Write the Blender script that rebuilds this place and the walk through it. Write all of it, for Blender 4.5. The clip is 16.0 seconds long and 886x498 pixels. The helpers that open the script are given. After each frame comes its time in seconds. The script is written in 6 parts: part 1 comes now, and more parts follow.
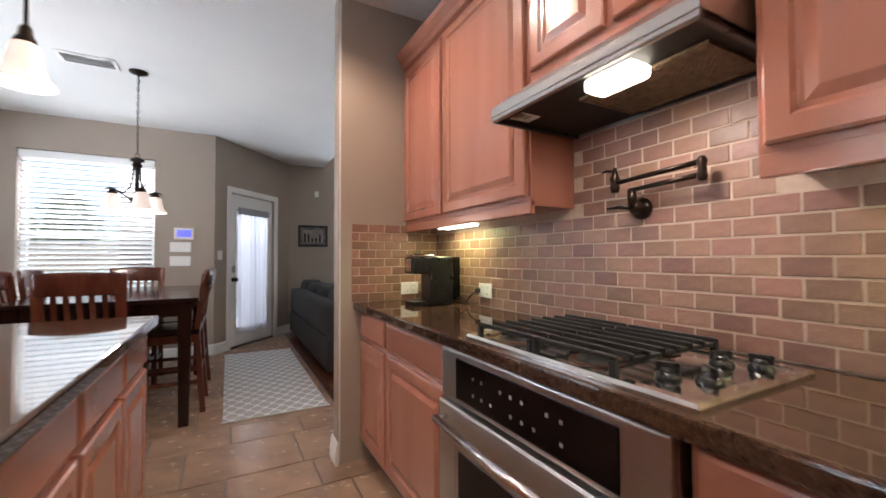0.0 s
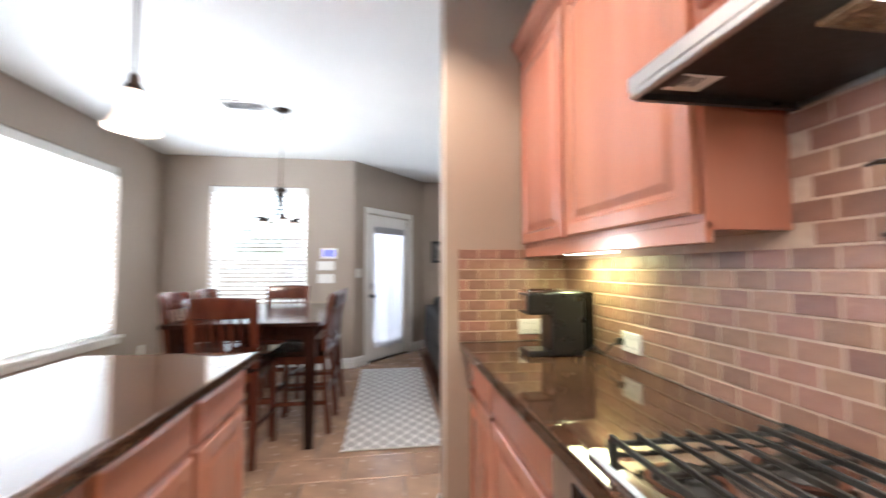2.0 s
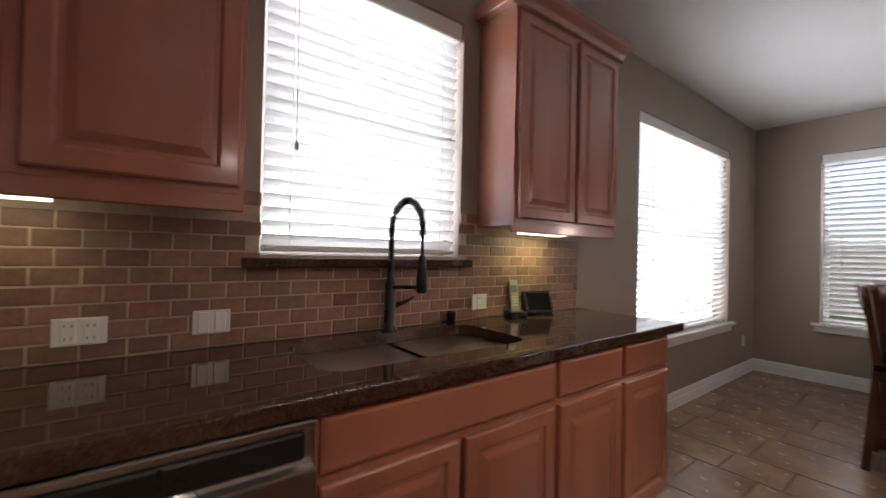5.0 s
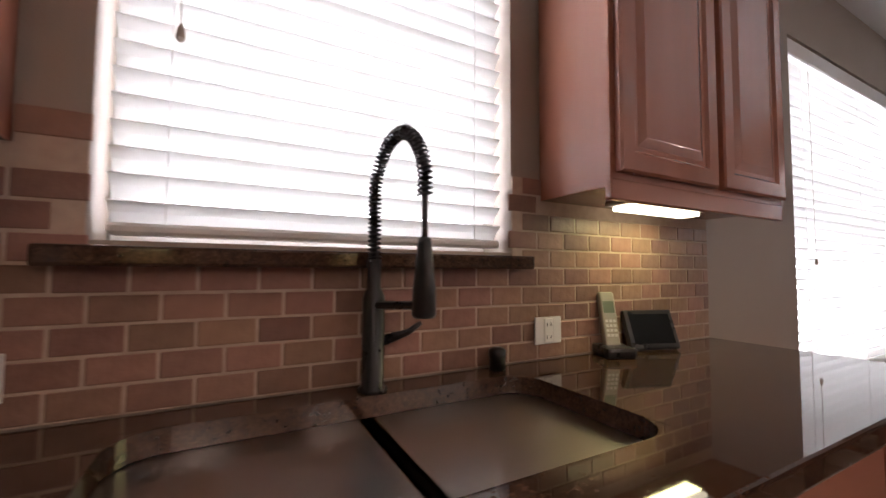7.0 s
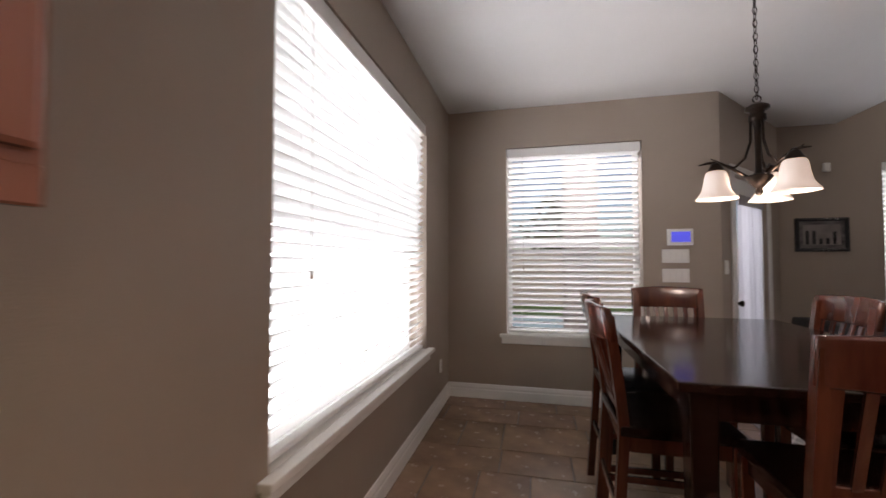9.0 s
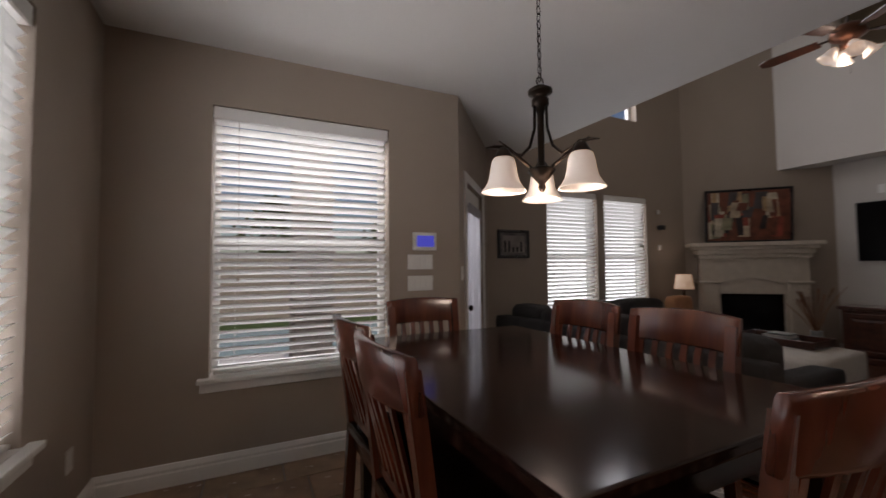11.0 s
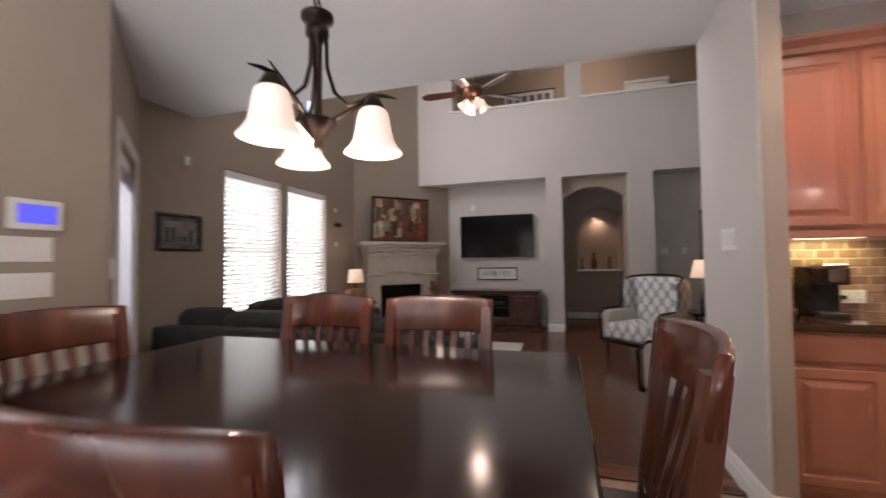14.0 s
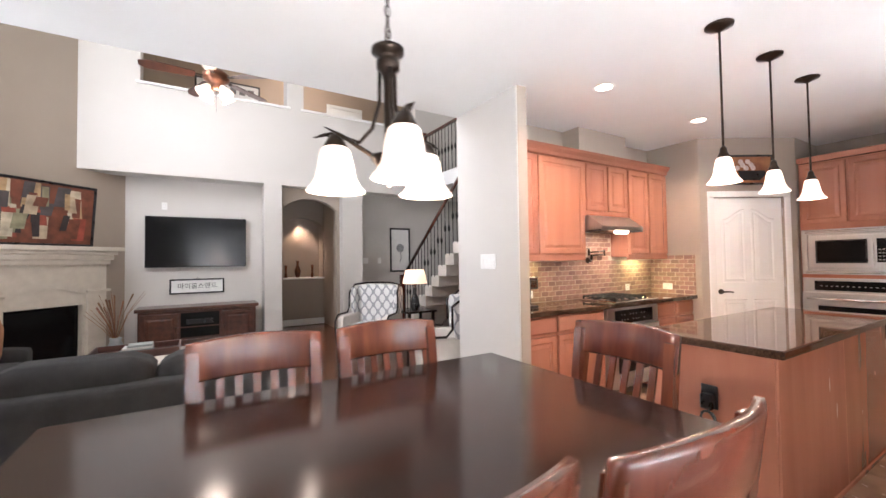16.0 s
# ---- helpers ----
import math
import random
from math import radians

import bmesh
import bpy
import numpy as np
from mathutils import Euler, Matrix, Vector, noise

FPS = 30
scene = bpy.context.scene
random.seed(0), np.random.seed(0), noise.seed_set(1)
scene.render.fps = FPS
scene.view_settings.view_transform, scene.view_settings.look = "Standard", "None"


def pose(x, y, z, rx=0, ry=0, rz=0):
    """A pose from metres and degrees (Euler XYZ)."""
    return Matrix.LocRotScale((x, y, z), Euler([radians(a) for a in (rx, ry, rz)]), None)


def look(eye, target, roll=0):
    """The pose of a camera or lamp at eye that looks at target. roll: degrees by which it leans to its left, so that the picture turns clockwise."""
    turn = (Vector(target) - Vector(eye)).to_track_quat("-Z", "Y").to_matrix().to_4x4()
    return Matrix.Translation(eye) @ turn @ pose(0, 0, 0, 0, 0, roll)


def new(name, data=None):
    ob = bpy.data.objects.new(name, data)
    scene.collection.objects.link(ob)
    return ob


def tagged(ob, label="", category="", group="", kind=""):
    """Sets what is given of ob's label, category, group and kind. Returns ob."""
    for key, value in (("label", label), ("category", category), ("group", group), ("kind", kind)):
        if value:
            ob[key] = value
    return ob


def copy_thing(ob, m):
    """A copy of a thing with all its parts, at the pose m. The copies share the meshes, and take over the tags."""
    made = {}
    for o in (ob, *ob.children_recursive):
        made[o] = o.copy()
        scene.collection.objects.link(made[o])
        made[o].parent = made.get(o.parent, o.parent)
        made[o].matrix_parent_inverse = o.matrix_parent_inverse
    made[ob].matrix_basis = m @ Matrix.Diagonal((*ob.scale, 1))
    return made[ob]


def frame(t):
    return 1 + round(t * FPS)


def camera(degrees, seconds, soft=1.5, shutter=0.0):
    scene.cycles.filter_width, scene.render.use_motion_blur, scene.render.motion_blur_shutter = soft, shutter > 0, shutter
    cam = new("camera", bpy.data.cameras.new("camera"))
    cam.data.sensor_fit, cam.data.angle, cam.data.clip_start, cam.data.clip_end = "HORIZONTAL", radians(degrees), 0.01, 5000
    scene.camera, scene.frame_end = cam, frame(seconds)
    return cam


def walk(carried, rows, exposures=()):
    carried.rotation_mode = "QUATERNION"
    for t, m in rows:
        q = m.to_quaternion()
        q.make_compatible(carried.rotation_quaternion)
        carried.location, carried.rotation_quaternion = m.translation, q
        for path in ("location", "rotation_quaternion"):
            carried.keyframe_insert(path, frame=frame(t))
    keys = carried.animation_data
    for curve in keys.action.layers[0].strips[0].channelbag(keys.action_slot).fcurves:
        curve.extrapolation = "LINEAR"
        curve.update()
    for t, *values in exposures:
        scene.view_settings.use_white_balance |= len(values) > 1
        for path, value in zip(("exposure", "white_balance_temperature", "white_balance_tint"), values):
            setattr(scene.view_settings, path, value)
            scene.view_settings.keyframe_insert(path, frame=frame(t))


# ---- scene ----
cam = camera(96.2, 16.0, shutter=0.5)
PATH = [
    (0, (0.408, -0.032, 1.166), (1.358, 1.728, 1.215), -0.2),
    (0.5, (0.559, 0.185, 1.174), (1.558, 1.918, 1.224), -0.2),
    (1, (0.636, 0.329, 1.185), (1.661, 2.045, 1.251), 0.0),
    (1.5, (0.644, 0.355, 1.226), (1.603, 2.109, 1.299), -0.3),
    (2, (0.691, 0.312, 1.275), (0.967, 2.29, 1.374), -0.1),
    (2.5, (0.62, 0.185, 1.305), (0.23, 2.145, 1.387), 0.9),
    (3, (0.562, 0.103, 1.319), (-0.265, 1.923, 1.393), 1.0),
    (3.5, (0.449, 0.065, 1.315), (-0.712, 1.692, 1.381), 1.3),
    (4, (0.198, 0.013, 1.295), (-1.273, 1.367, 1.337), 1.4),
    (4.5, (-0.163, -0.018, 1.272), (-1.731, 1.223, 1.316), 1.3),
    (5, (-0.605, 0.088, 1.228), (-2.199, 1.295, 1.25), 1.3),
    (7.3, (-1.201, 0.724, 1.155), (-2.965, 1.66, 1.263), 0.3),
    (7.5, (-1.202, 0.813, 1.15), (-2.911, 1.845, 1.269), 0.0),
    (8, (-1.205, 1.171, 1.191), (-2.439, 2.743, 1.256), -0.4),
    (8.5, (-1.189, 1.508, 1.247), (-1.891, 3.381, 1.294), -0.2),
    (9, (-1.249, 1.878, 1.265), (-1.703, 3.825, 1.33), -0.0),
    (9.5, (-1.235, 2.177, 1.277), (-1.416, 4.168, 1.338), -0.2),
    (10, (-1.154, 2.422, 1.265), (-0.969, 4.412, 1.337), -0.3),
    (12.5, (-1.533, 2.869, 1.295), (-0.174, 4.334, 1.387), -0.8),
    (13, (-1.524, 2.906, 1.271), (-0.125, 4.333, 1.354), -0.6),
    (13.5, (-1.431, 3.091, 1.269), (0.26, 4.158, 1.338), -0.3),
    (14, (-1.27, 3.279, 1.233), (0.645, 3.853, 1.296), -0.8),
    (14.5, (-1.158, 3.491, 1.284), (0.841, 3.515, 1.351), -0.7),
    (15, (-1.217, 3.784, 1.327), (0.669, 3.122, 1.39), -0.6),
    (15.5, (-1.317, 4.124, 1.346), (0.442, 3.173, 1.407), -1.0),
    (16, (-1.321, 4.442, 1.352), (0.386, 3.4, 1.408), -0.8),
]
BASE = 0.0
STOPS = [(0, 0.2), (0.5, 0.3), (1.0, 0.72), (1.5, 1.05), (2.0, 1.0), (2.5, 0.1), (3.0, -0.15), (3.5, -0.15), (4.0, -0.4), (4.5, -0.6), (5.0, -0.7), (7.3, -0.5), (8.0, -0.35),
         (9.0, -0.6), (9.5, -1.25), (10.0, -1.75), (12.3, -0.85), (13.0, -0.75), (13.5, -0.4), (14.0, -0.15), (14.5, 0.2), (15.0, 0.75), (16.0, 1.15)]
BALANCE = [(0, 5900, 13), (2.5, 5750, 10), (3.5, 6000, 13), (5.0, 6250, 18), (7.3, 6500, 24), (8.5, 6700, 24), (9.5, 6400, 18), (12.3, 6900, 22), (13.5, 6700, 24), (14.0, 6700, 22), (15.0, 6400, 18), (16.0, 6250, 16)]


def balance_at(t):
    """Kelvin and tint between the rows of BALANCE."""
    ts = [b[0] for b in BALANCE]
    return float(np.interp(t, ts, [b[1] for b in BALANCE])), float(np.interp(t, ts, [b[2] for b in BALANCE]))


walk(cam, [(t, look(eye, target, roll)) for t, eye, target, roll in PATH],
     [(t, s, *balance_at(t)) for t, s in STOPS])

# ---- light and exposure are set here ----
world = bpy.data.worlds.new("sky")
scene.world = world
world.use_nodes = True
_wn = world.node_tree
_sky = _wn.nodes.new("ShaderNodeTexSky")
_sky.sky_type, _sky.sun_disc = "NISHITA", False
_sky.sun_elevation, _sky.sun_rotation = radians(50), radians(180)
_wn.nodes["Background"].inputs[1].default_value = 0.14
_wn.links.new(_sky.outputs[0], _wn.nodes["Background"].inputs[0])


def lamp(name, kind, m, watts, colour=(1, 1, 1), size=0.1, size_y=None, spread=None):
    d = bpy.data.lights.new(name, kind)
    d.energy, d.color = watts, colour
    if kind == "AREA":
        d.size = size
        if size_y:
            d.shape, d.size_y = "RECTANGLE", size_y
        if spread:
            d.spread = radians(spread)
    elif kind == "SUN":
        d.angle = size
    else:
        d.shadow_soft_size = size
        if kind == "SPOT":
            d.spot_size, d.spot_blend = radians(spread or 110), 0.6
    ob = new(name, d)
    ob.matrix_world = m
    return ob


lamp("sun", "SUN", look((0, 0, 9), (0.4, 7.55, 0)), 5.0, (1, 0.95, 0.88), radians(0.8))
DAY = (0.93, 0.97, 1.0)
WARM = (1.0, 0.83, 0.68)
AMBER = (1.0, 0.73, 0.53)
TUBE_LIGHT = (0.93, 0.95, 0.36)
lamp("daylight_sink_window", "AREA", look((-2.36, 0.85, 1.78), (0, 0.85, 1.70)), 190, DAY, 1.8, 2.0)
lamp("daylight_dining_window", "AREA", look((-2.36, 3.9, 1.46), (0, 3.9, 1.4)), 255, DAY, 3.1, 2.4)
lamp("daylight_living_window", "AREA", look((2.62, 7.06, 1.45), (2.62, 0, 1.4)), 38, DAY, 1.0, 1.7)
lamp("daylight_living_window", "AREA", look((3.65, 7.06, 1.45), (3.65, 0, 1.4)), 38, DAY, 1.0, 1.7)
lamp("daylight_high_window", "AREA", look((2.9, 7.1, 4.3), (3.6, 0, 3.2)), 155, DAY, 2.4, 1.7)
# extra lamp hung outside, added to brighten window_3's slats and the paving
lamp("daylight_over_patio", "AREA", look((-0.93, 6.75, 3.1), (-0.93, 5.7, 1.1)), 330, DAY, 2.2, 1.2)
lamp("daylight_patio_door", "AREA", pose(0.255, 5.61, 0, 0, 0, 49.2) @ pose(0.715, 0.32, 1.08, -90), 0.8, DAY, 0.62, 1.65)
for _x, _y in ((0.66, 1.72), (0.68, 0.235), (-1.01, 1.70), (-1.01, 0.235)):
    lamp("downlight", "SPOT", pose(_x, _y, 2.66), (62 if _y > 1 else 42) if _x > 0 else 8, AMBER, 0.05, spread=140 if _x > 0 else 112)
for _y in (1.863, 1.172, 0.502):
    lamp("pendant_bulb", "POINT", pose(-0.222, _y, 1.80), 9, WARM, 0.04)
lamp("chandelier_bulb", "POINT", pose(-0.255, 3.97, 1.50), 14, WARM, 0.06)
lamp("hood_bulb", "AREA", pose(1.31, 0.62, 1.60), 3.0, WARM, 0.16, 0.08)
lamp("under_cabinet_tube", "AREA", pose(1.50, 1.83, 1.325), 2.0, TUBE_LIGHT, 0.05, 0.3)
lamp("under_cabinet_tube", "AREA", pose(1.50, -0.02, 1.325), 1.4, TUBE_LIGHT, 0.05, 0.3)
lamp("under_cabinet_tube", "AREA", pose(-1.94, 1.75, 1.325), 1.5, TUBE_LIGHT, 0.05, 0.3)
lamp("under_cabinet_tube", "AREA", pose(-1.94, -0.25, 1.325), 0.25, TUBE_LIGHT, 0.05, 0.3)
lamp("table_lamp_bulb", "POINT", pose(4.42, 6.45, 1.02), 7, WARM, 0.05)
lamp("table_lamp_bulb", "POINT", pose(4.15, 1.62, 1.05), 7, WARM, 0.05)
lamp("niche_bulb", "SPOT", pose(7.82, 2.54, 2.22), 17, AMBER, 0.03, spread=105)
lamp("fan_bulb", "POINT", pose(3.6, 4.3, 3.08), 14, WARM, 0.08)
lamp("loft_light", "POINT", pose(7.1, 2.6, 5.2), 16, WARM, 0.2)

# ---- materials ----
MATS = {}


def nodes_of(name):
    m = bpy.data.materials.new(name)
    m.use_nodes = True
    t = m.node_tree
    return m, t, t.nodes["Principled BSDF"]


def surface(name, colour, colour2=None, rough=0.5, metal=0.0, scale=6.0, stretch=(1, 1, 1), bump=0.0, bump_scale=60.0, coat=0.0,
            detail=5.0, per_object=0.0, spec=0.5, space="Object", rough_var=0.08):
    """A paint, wood, stone or metal with mottling at two scales, uneven gloss and fine relief."""
    m, t, b = nodes_of(name)
    N, L = t.nodes.new, t.links.new
    co = N("ShaderNodeTexCoord")
    mp = N("ShaderNodeMapping")
    mp.inputs["Scale"].default_value = stretch
    L(co.outputs[space], mp.inputs[0])
    n1 = N("ShaderNodeTexNoise")
    n1.inputs["Scale"].default_value, n1.inputs["Detail"].default_value = scale, detail
    L(mp.outputs[0], n1.inputs[0])
    ramp = N("ShaderNodeValToRGB")
    ramp.color_ramp.elements[0].position, ramp.color_ramp.elements[1].position = 0.32, 0.70
    c2 = colour2 or tuple(c * 0.9 for c in colour)
    ramp.color_ramp.elements[0].color, ramp.color_ramp.elements[1].color = (*c2, 1), (*colour, 1)
    L(n1.outputs[0], ramp.inputs[0])
    out = ramp.outputs[0]
    if per_object:
        info = N("ShaderNodeObjectInfo")
        hsv = N("ShaderNodeHueSaturation")
        mr = N("ShaderNodeMapRange")
        mr.inputs["To Min"].default_value, mr.inputs["To Max"].default_value = 1 - per_object, 1 + per_object
        L(info.outputs["Random"], mr.inputs[0])
        L(mr.outputs[0], hsv.inputs["Value"])
        mr2 = N("ShaderNodeMapRange")
        mr2.inputs["To Min"].default_value, mr2.inputs["To Max"].default_value = 0.5 - 0.05 * per_object, 0.5 + 0.05 * per_object
        mul = N("ShaderNodeMath")
        mul.operation = "FRACT"
        mu = N("ShaderNodeMath")
        mu.operation, mu.inputs[1].default_value = "MULTIPLY", 7.31
        L(info.outputs["Random"], mu.inputs[0])
        L(mu.outputs[0], mul.inputs[0])
        L(mul.outputs[0], mr2.inputs[0])
        L(mr2.outputs[0], hsv.inputs["Hue"])
        L(out, hsv.inputs["Color"])
        out = hsv.outputs[0]
    L(out, b.inputs["Base Color"])
    b.inputs["Metallic"].default_value = metal
    b.inputs["Specular IOR Level"].default_value = spec
    b.inputs["Coat Weight"].default_value = coat
    b.inputs["Coat Roughness"].default_value = 0.12
    n2 = N("ShaderNodeTexNoise")
    n2.inputs["Scale"].default_value, n2.inputs["Detail"].default_value = scale * 3.1, 3
    L(mp.outputs[0], n2.inputs[0])
    rr = N("ShaderNodeMapRange")
    rr.inputs["To Min"].default_value, rr.inputs["To Max"].default_value = max(rough - rough_var, 0.02), rough + rough_var
    L(n2.outputs[0], rr.inputs[0])
    L(rr.outputs[0], b.inputs["Roughness"])
    if bump:
        n3 = N("ShaderNodeTexNoise")
        n3.inputs["Scale"].default_value, n3.inputs["Detail"].default_value = bump_scale, 3
        L(mp.outputs[0], n3.inputs[0])
        bp = N("ShaderNodeBump")
        bp.inputs["Strength"].default_value, bp.inputs["Distance"].default_value = bump, 0.01
        L(n3.outputs[0], bp.inputs["Height"])
        L(bp.outputs[0], b.inputs["Normal"])
    return m


def wood(name, dark, light, rough=0.3, coat=0.3, scale=3.0, axis=2, per_object=0.06):
    st = [7.0, 7.0, 7.0]
    st[axis] = 0.7
    return surface(name, light, dark, rough, scale=scale, stretch=tuple(st), coat=coat, detail=7, per_object=per_object, rough_var=0.03)


def granite(name):
    m, t, b = nodes_of(name)
    N, L = t.nodes.new, t.links.new
    co = N("ShaderNodeTexCoord")
    v = N("ShaderNodeTexVoronoi")
    v.inputs["Scale"].default_value = 230
    n = N("ShaderNodeTexNoise")
    n.inputs["Scale"].default_value, n.inputs["Detail"].default_value = 62, 8
    big = N("ShaderNodeTexNoise")
    big.inputs["Scale"].default_value, big.inputs["Detail"].default_value = 5, 4
    for q in (v, n, big):
        L(co.outputs["Object"], q.inputs["Vector"])
    r = N("ShaderNodeValToRGB")
    e = r.color_ramp.elements
    e[0].position, e[0].color = 0.26, (0.020, 0.012, 0.009, 1)
    e[1].position, e[1].color = 0.80, (0.105, 0.060, 0.038, 1)
    k = e.new(0.46)
    k.color = (0.044, 0.024, 0.016, 1)
    k = e.new(0.60)
    k.color = (0.066, 0.036, 0.022, 1)
    mix = N("ShaderNodeMix")
    mix.data_type = "FLOAT"
    mix.inputs[0].default_value = 0.35
    L(n.outputs[0], mix.inputs[2])
    L(v.outputs["Color"], mix.inputs[3])
    add = N("ShaderNodeMath")
    add.operation = "MULTIPLY_ADD"
    L(big.outputs[0], add.inputs[0])
    add.inputs[1].default_value = 0.35
    sub = N("ShaderNodeMath")
    sub.operation, sub.inputs[1].default_value = "SUBTRACT", 0.17
    L(mix.outputs[0], sub.inputs[0])
    L(sub.outputs[0], add.inputs[2])
    L(add.outputs[0], r.inputs[0])
    L(r.outputs[0], b.inputs["Base Color"])
    b.inputs["Roughness"].default_value = 0.035
    b.inputs["IOR"].default_value = 1.58
    return m


def glow(name, colour, strength, base=(0.9, 0.87, 0.8)):
    m, t, b = nodes_of(name)
    b.inputs["Base Color"].default_value = (*base, 1)
    b.inputs["Emission Color"].default_value = (*colour, 1)
    b.inputs["Emission Strength"].default_value = strength
    b.inputs["Roughness"].default_value = 0.35
    return m


def thin(name, colour, share=0.35, rough=0.5):
    """Plastic slat or cloth that lets some light through."""
    m, t, b = nodes_of(name)
    b.inputs["Base Color"].default_value = (*colour, 1)
    b.inputs["Roughness"].default_value = rough
    tr = t.nodes.new("ShaderNodeBsdfTranslucent")
    tr.inputs[0].default_value = (*colour, 1)
    mx = t.nodes.new("ShaderNodeMixShader")
    mx.inputs[0].default_value = share
    t.links.new(b.outputs[0], mx.inputs[1])
    t.links.new(tr.outputs[0], mx.inputs[2])
    t.links.new(mx.outputs[0], t.nodes["Material Output"].inputs[0])
    return m


def glass(name):
    m, t, b = nodes_of(name)
    b.inputs["Transmission Weight"].default_value = 1.0
    b.inputs["Roughness"].default_value = 0.0
    b.inputs["IOR"].default_value = 1.02
    return m


def two_tone(name, dark, light, kind, scale, rough=0.85):
    """Woven patterns: trellis lines on a rug, ikat on a chair, a striped art print."""
    m, t, b = nodes_of(name)
    N, L = t.nodes.new, t.links.new
    co = N("ShaderNodeTexCoord")
    sep = N("ShaderNodeSeparateXYZ")
    L(co.outputs["Object"], sep.inputs[0])

    def op(o, a, c=None):
        q = N("ShaderNodeMath")
        q.operation = o
        for i, s in enumerate((a, c)):
            if s is None:
                continue
            if isinstance(s, (int, float)):
                q.inputs[i].default_value = s
            else:
                L(s, q.inputs[i])
        return q.outputs[0]
    u = op("MULTIPLY", sep.outputs[0], scale[0])
    v = op("MULTIPLY", sep.outputs[1] if kind != "ikat" else sep.outputs[2], scale[1])
    if kind == "ikat":
        u = op("MULTIPLY", op("ADD", sep.outputs[0], sep.outputs[1]), scale[0])
    val = op("ABSOLUTE", op("ADD", op("COSINE", u), op("COSINE", v)))
    cut = op("LESS_THAN", val, 0.34 if kind == "trellis" else 0.55)
    nz = N("ShaderNodeTexNoise")
    nz.inputs["Scale"].default_value, nz.inputs["Detail"].default_value = 220, 4
    L(co.outputs["Object"], nz.inputs[0])
    mix = N("ShaderNodeMix")
    mix.data_type = "RGBA"
    mix.inputs[6].default_value, mix.inputs[7].default_value = (*dark, 1), (*light, 1)
    L(cut, mix.inputs[0])
    dim = N("ShaderNodeHueSaturation")
    L(mix.outputs[2], dim.inputs["Color"])
    mr = N("ShaderNodeMapRange")
    mr.inputs["To Min"].default_value, mr.inputs["To Max"].default_value = 0.75, 1.2
    L(nz.outputs[0], mr.inputs[0])
    L(mr.outputs[0], dim.inputs["Value"])
    L(dim.outputs[0], b.inputs["Base Color"])
    b.inputs["Roughness"].default_value = rough
    bp = N("ShaderNodeBump")
    bp.inputs["Strength"].default_value, bp.inputs["Distance"].default_value = 0.4, 0.004
    L(nz.outputs[0], bp.inputs["Height"])
    L(bp.outputs[0], b.inputs["Normal"])
    return m


WALL = surface("taupe_wall_paint", (0.35, 0.29, 0.235), (0.335, 0.275, 0.222), 0.6, scale=1.5, bump=0.12, bump_scale=160)
WALL2 = surface("pale_grey_wall_paint", (0.56, 0.53, 0.49), (0.54, 0.51, 0.47), 0.6, scale=1.5, bump=0.12, bump_scale=160)
CEIL = surface("white_ceiling_paint", (0.74, 0.73, 0.70), (0.71, 0.70, 0.67), 0.8, scale=2, bump=0.25, bump_scale=120)
TRIM = surface("white_trim_paint", (0.78, 0.77, 0.74), (0.74, 0.73, 0.70), 0.35, scale=3)
CAB = wood("maple_cabinet_wood", (0.335, 0.130, 0.080), (0.385, 0.156, 0.098), 0.26, 0.45, 1.2)
CABH = wood("maple_cabinet_wood_level", (0.335, 0.130, 0.080), (0.385, 0.156, 0.098), 0.26, 0.45, 1.2, axis=0)
GRAN = granite("brown_granite")
SINKSTEEL = surface("satin_sink_steel", (0.54, 0.51, 0.48), (0.49, 0.46, 0.43), 0.30, 1.0, 5, rough_var=0.05)
STEEL = surface("brushed_steel", (0.46, 0.45, 0.44), (0.44, 0.43, 0.42), 0.32, 1.0, 3, (1, 1, 1), rough_var=0.02)
CHROME = surface("polished_steel", (0.75, 0.74, 0.72), (0.7, 0.69, 0.67), 0.12, 1.0, 4)
BLACK = surface("black_plastic", (0.011, 0.011, 0.012), (0.012, 0.012, 0.013), 0.28, scale=6, rough_var=0.03)
IRON = surface("cast_iron", (0.007, 0.007, 0.007), (0.012, 0.012, 0.011), 0.5, scale=30, bump=0.1, bump_scale=250, spec=0.3)
BRONZE = surface("oiled_bronze", (0.022, 0.016, 0.013), (0.045, 0.028, 0.018), 0.32, 0.8, 14)
COPPER = surface("copper_bronze", (0.22, 0.09, 0.05), (0.10, 0.05, 0.035), 0.35, 0.8, 14)
DARKGLASS = surface("dark_glass", (0.004, 0.004, 0.0045), (0.004, 0.004, 0.0045), 0.14, scale=1, rough_var=0.0, spec=0.25)
TABLEW = wood("espresso_table_wood", (0.009, 0.004, 0.003), (0.020, 0.008, 0.006), 0.14, 0.1, 2, axis=1, per_object=0)
TABLEW.node_tree.nodes["Principled BSDF"].inputs["Specular IOR Level"].default_value = 0.35
CHAIRW = wood("cherry_chair_wood", (0.05, 0.013, 0.008), (0.115, 0.032, 0.017), 0.25, 0.4, 2.4)
CONSOLEW = wood("walnut_console_wood", (0.04, 0.014, 0.009), (0.10, 0.034, 0.02), 0.3, 0.4, 2, axis=1)
FLOORW = wood("red_oak_floor", (0.085, 0.028, 0.014), (0.16, 0.058, 0.028), 0.25, 0.3, 2.5, axis=1, per_object=0.18)
TILE = surface("slate_look_tile", (0.36, 0.235, 0.155), (0.22, 0.145, 0.10), 0.24, scale=4.5, bump=0.08, bump_scale=14, per_object=0.10, space="Object", rough_var=0.12)
GROUT = surface("grout", (0.19, 0.155, 0.125), (0.15, 0.12, 0.10), 0.85, scale=30)
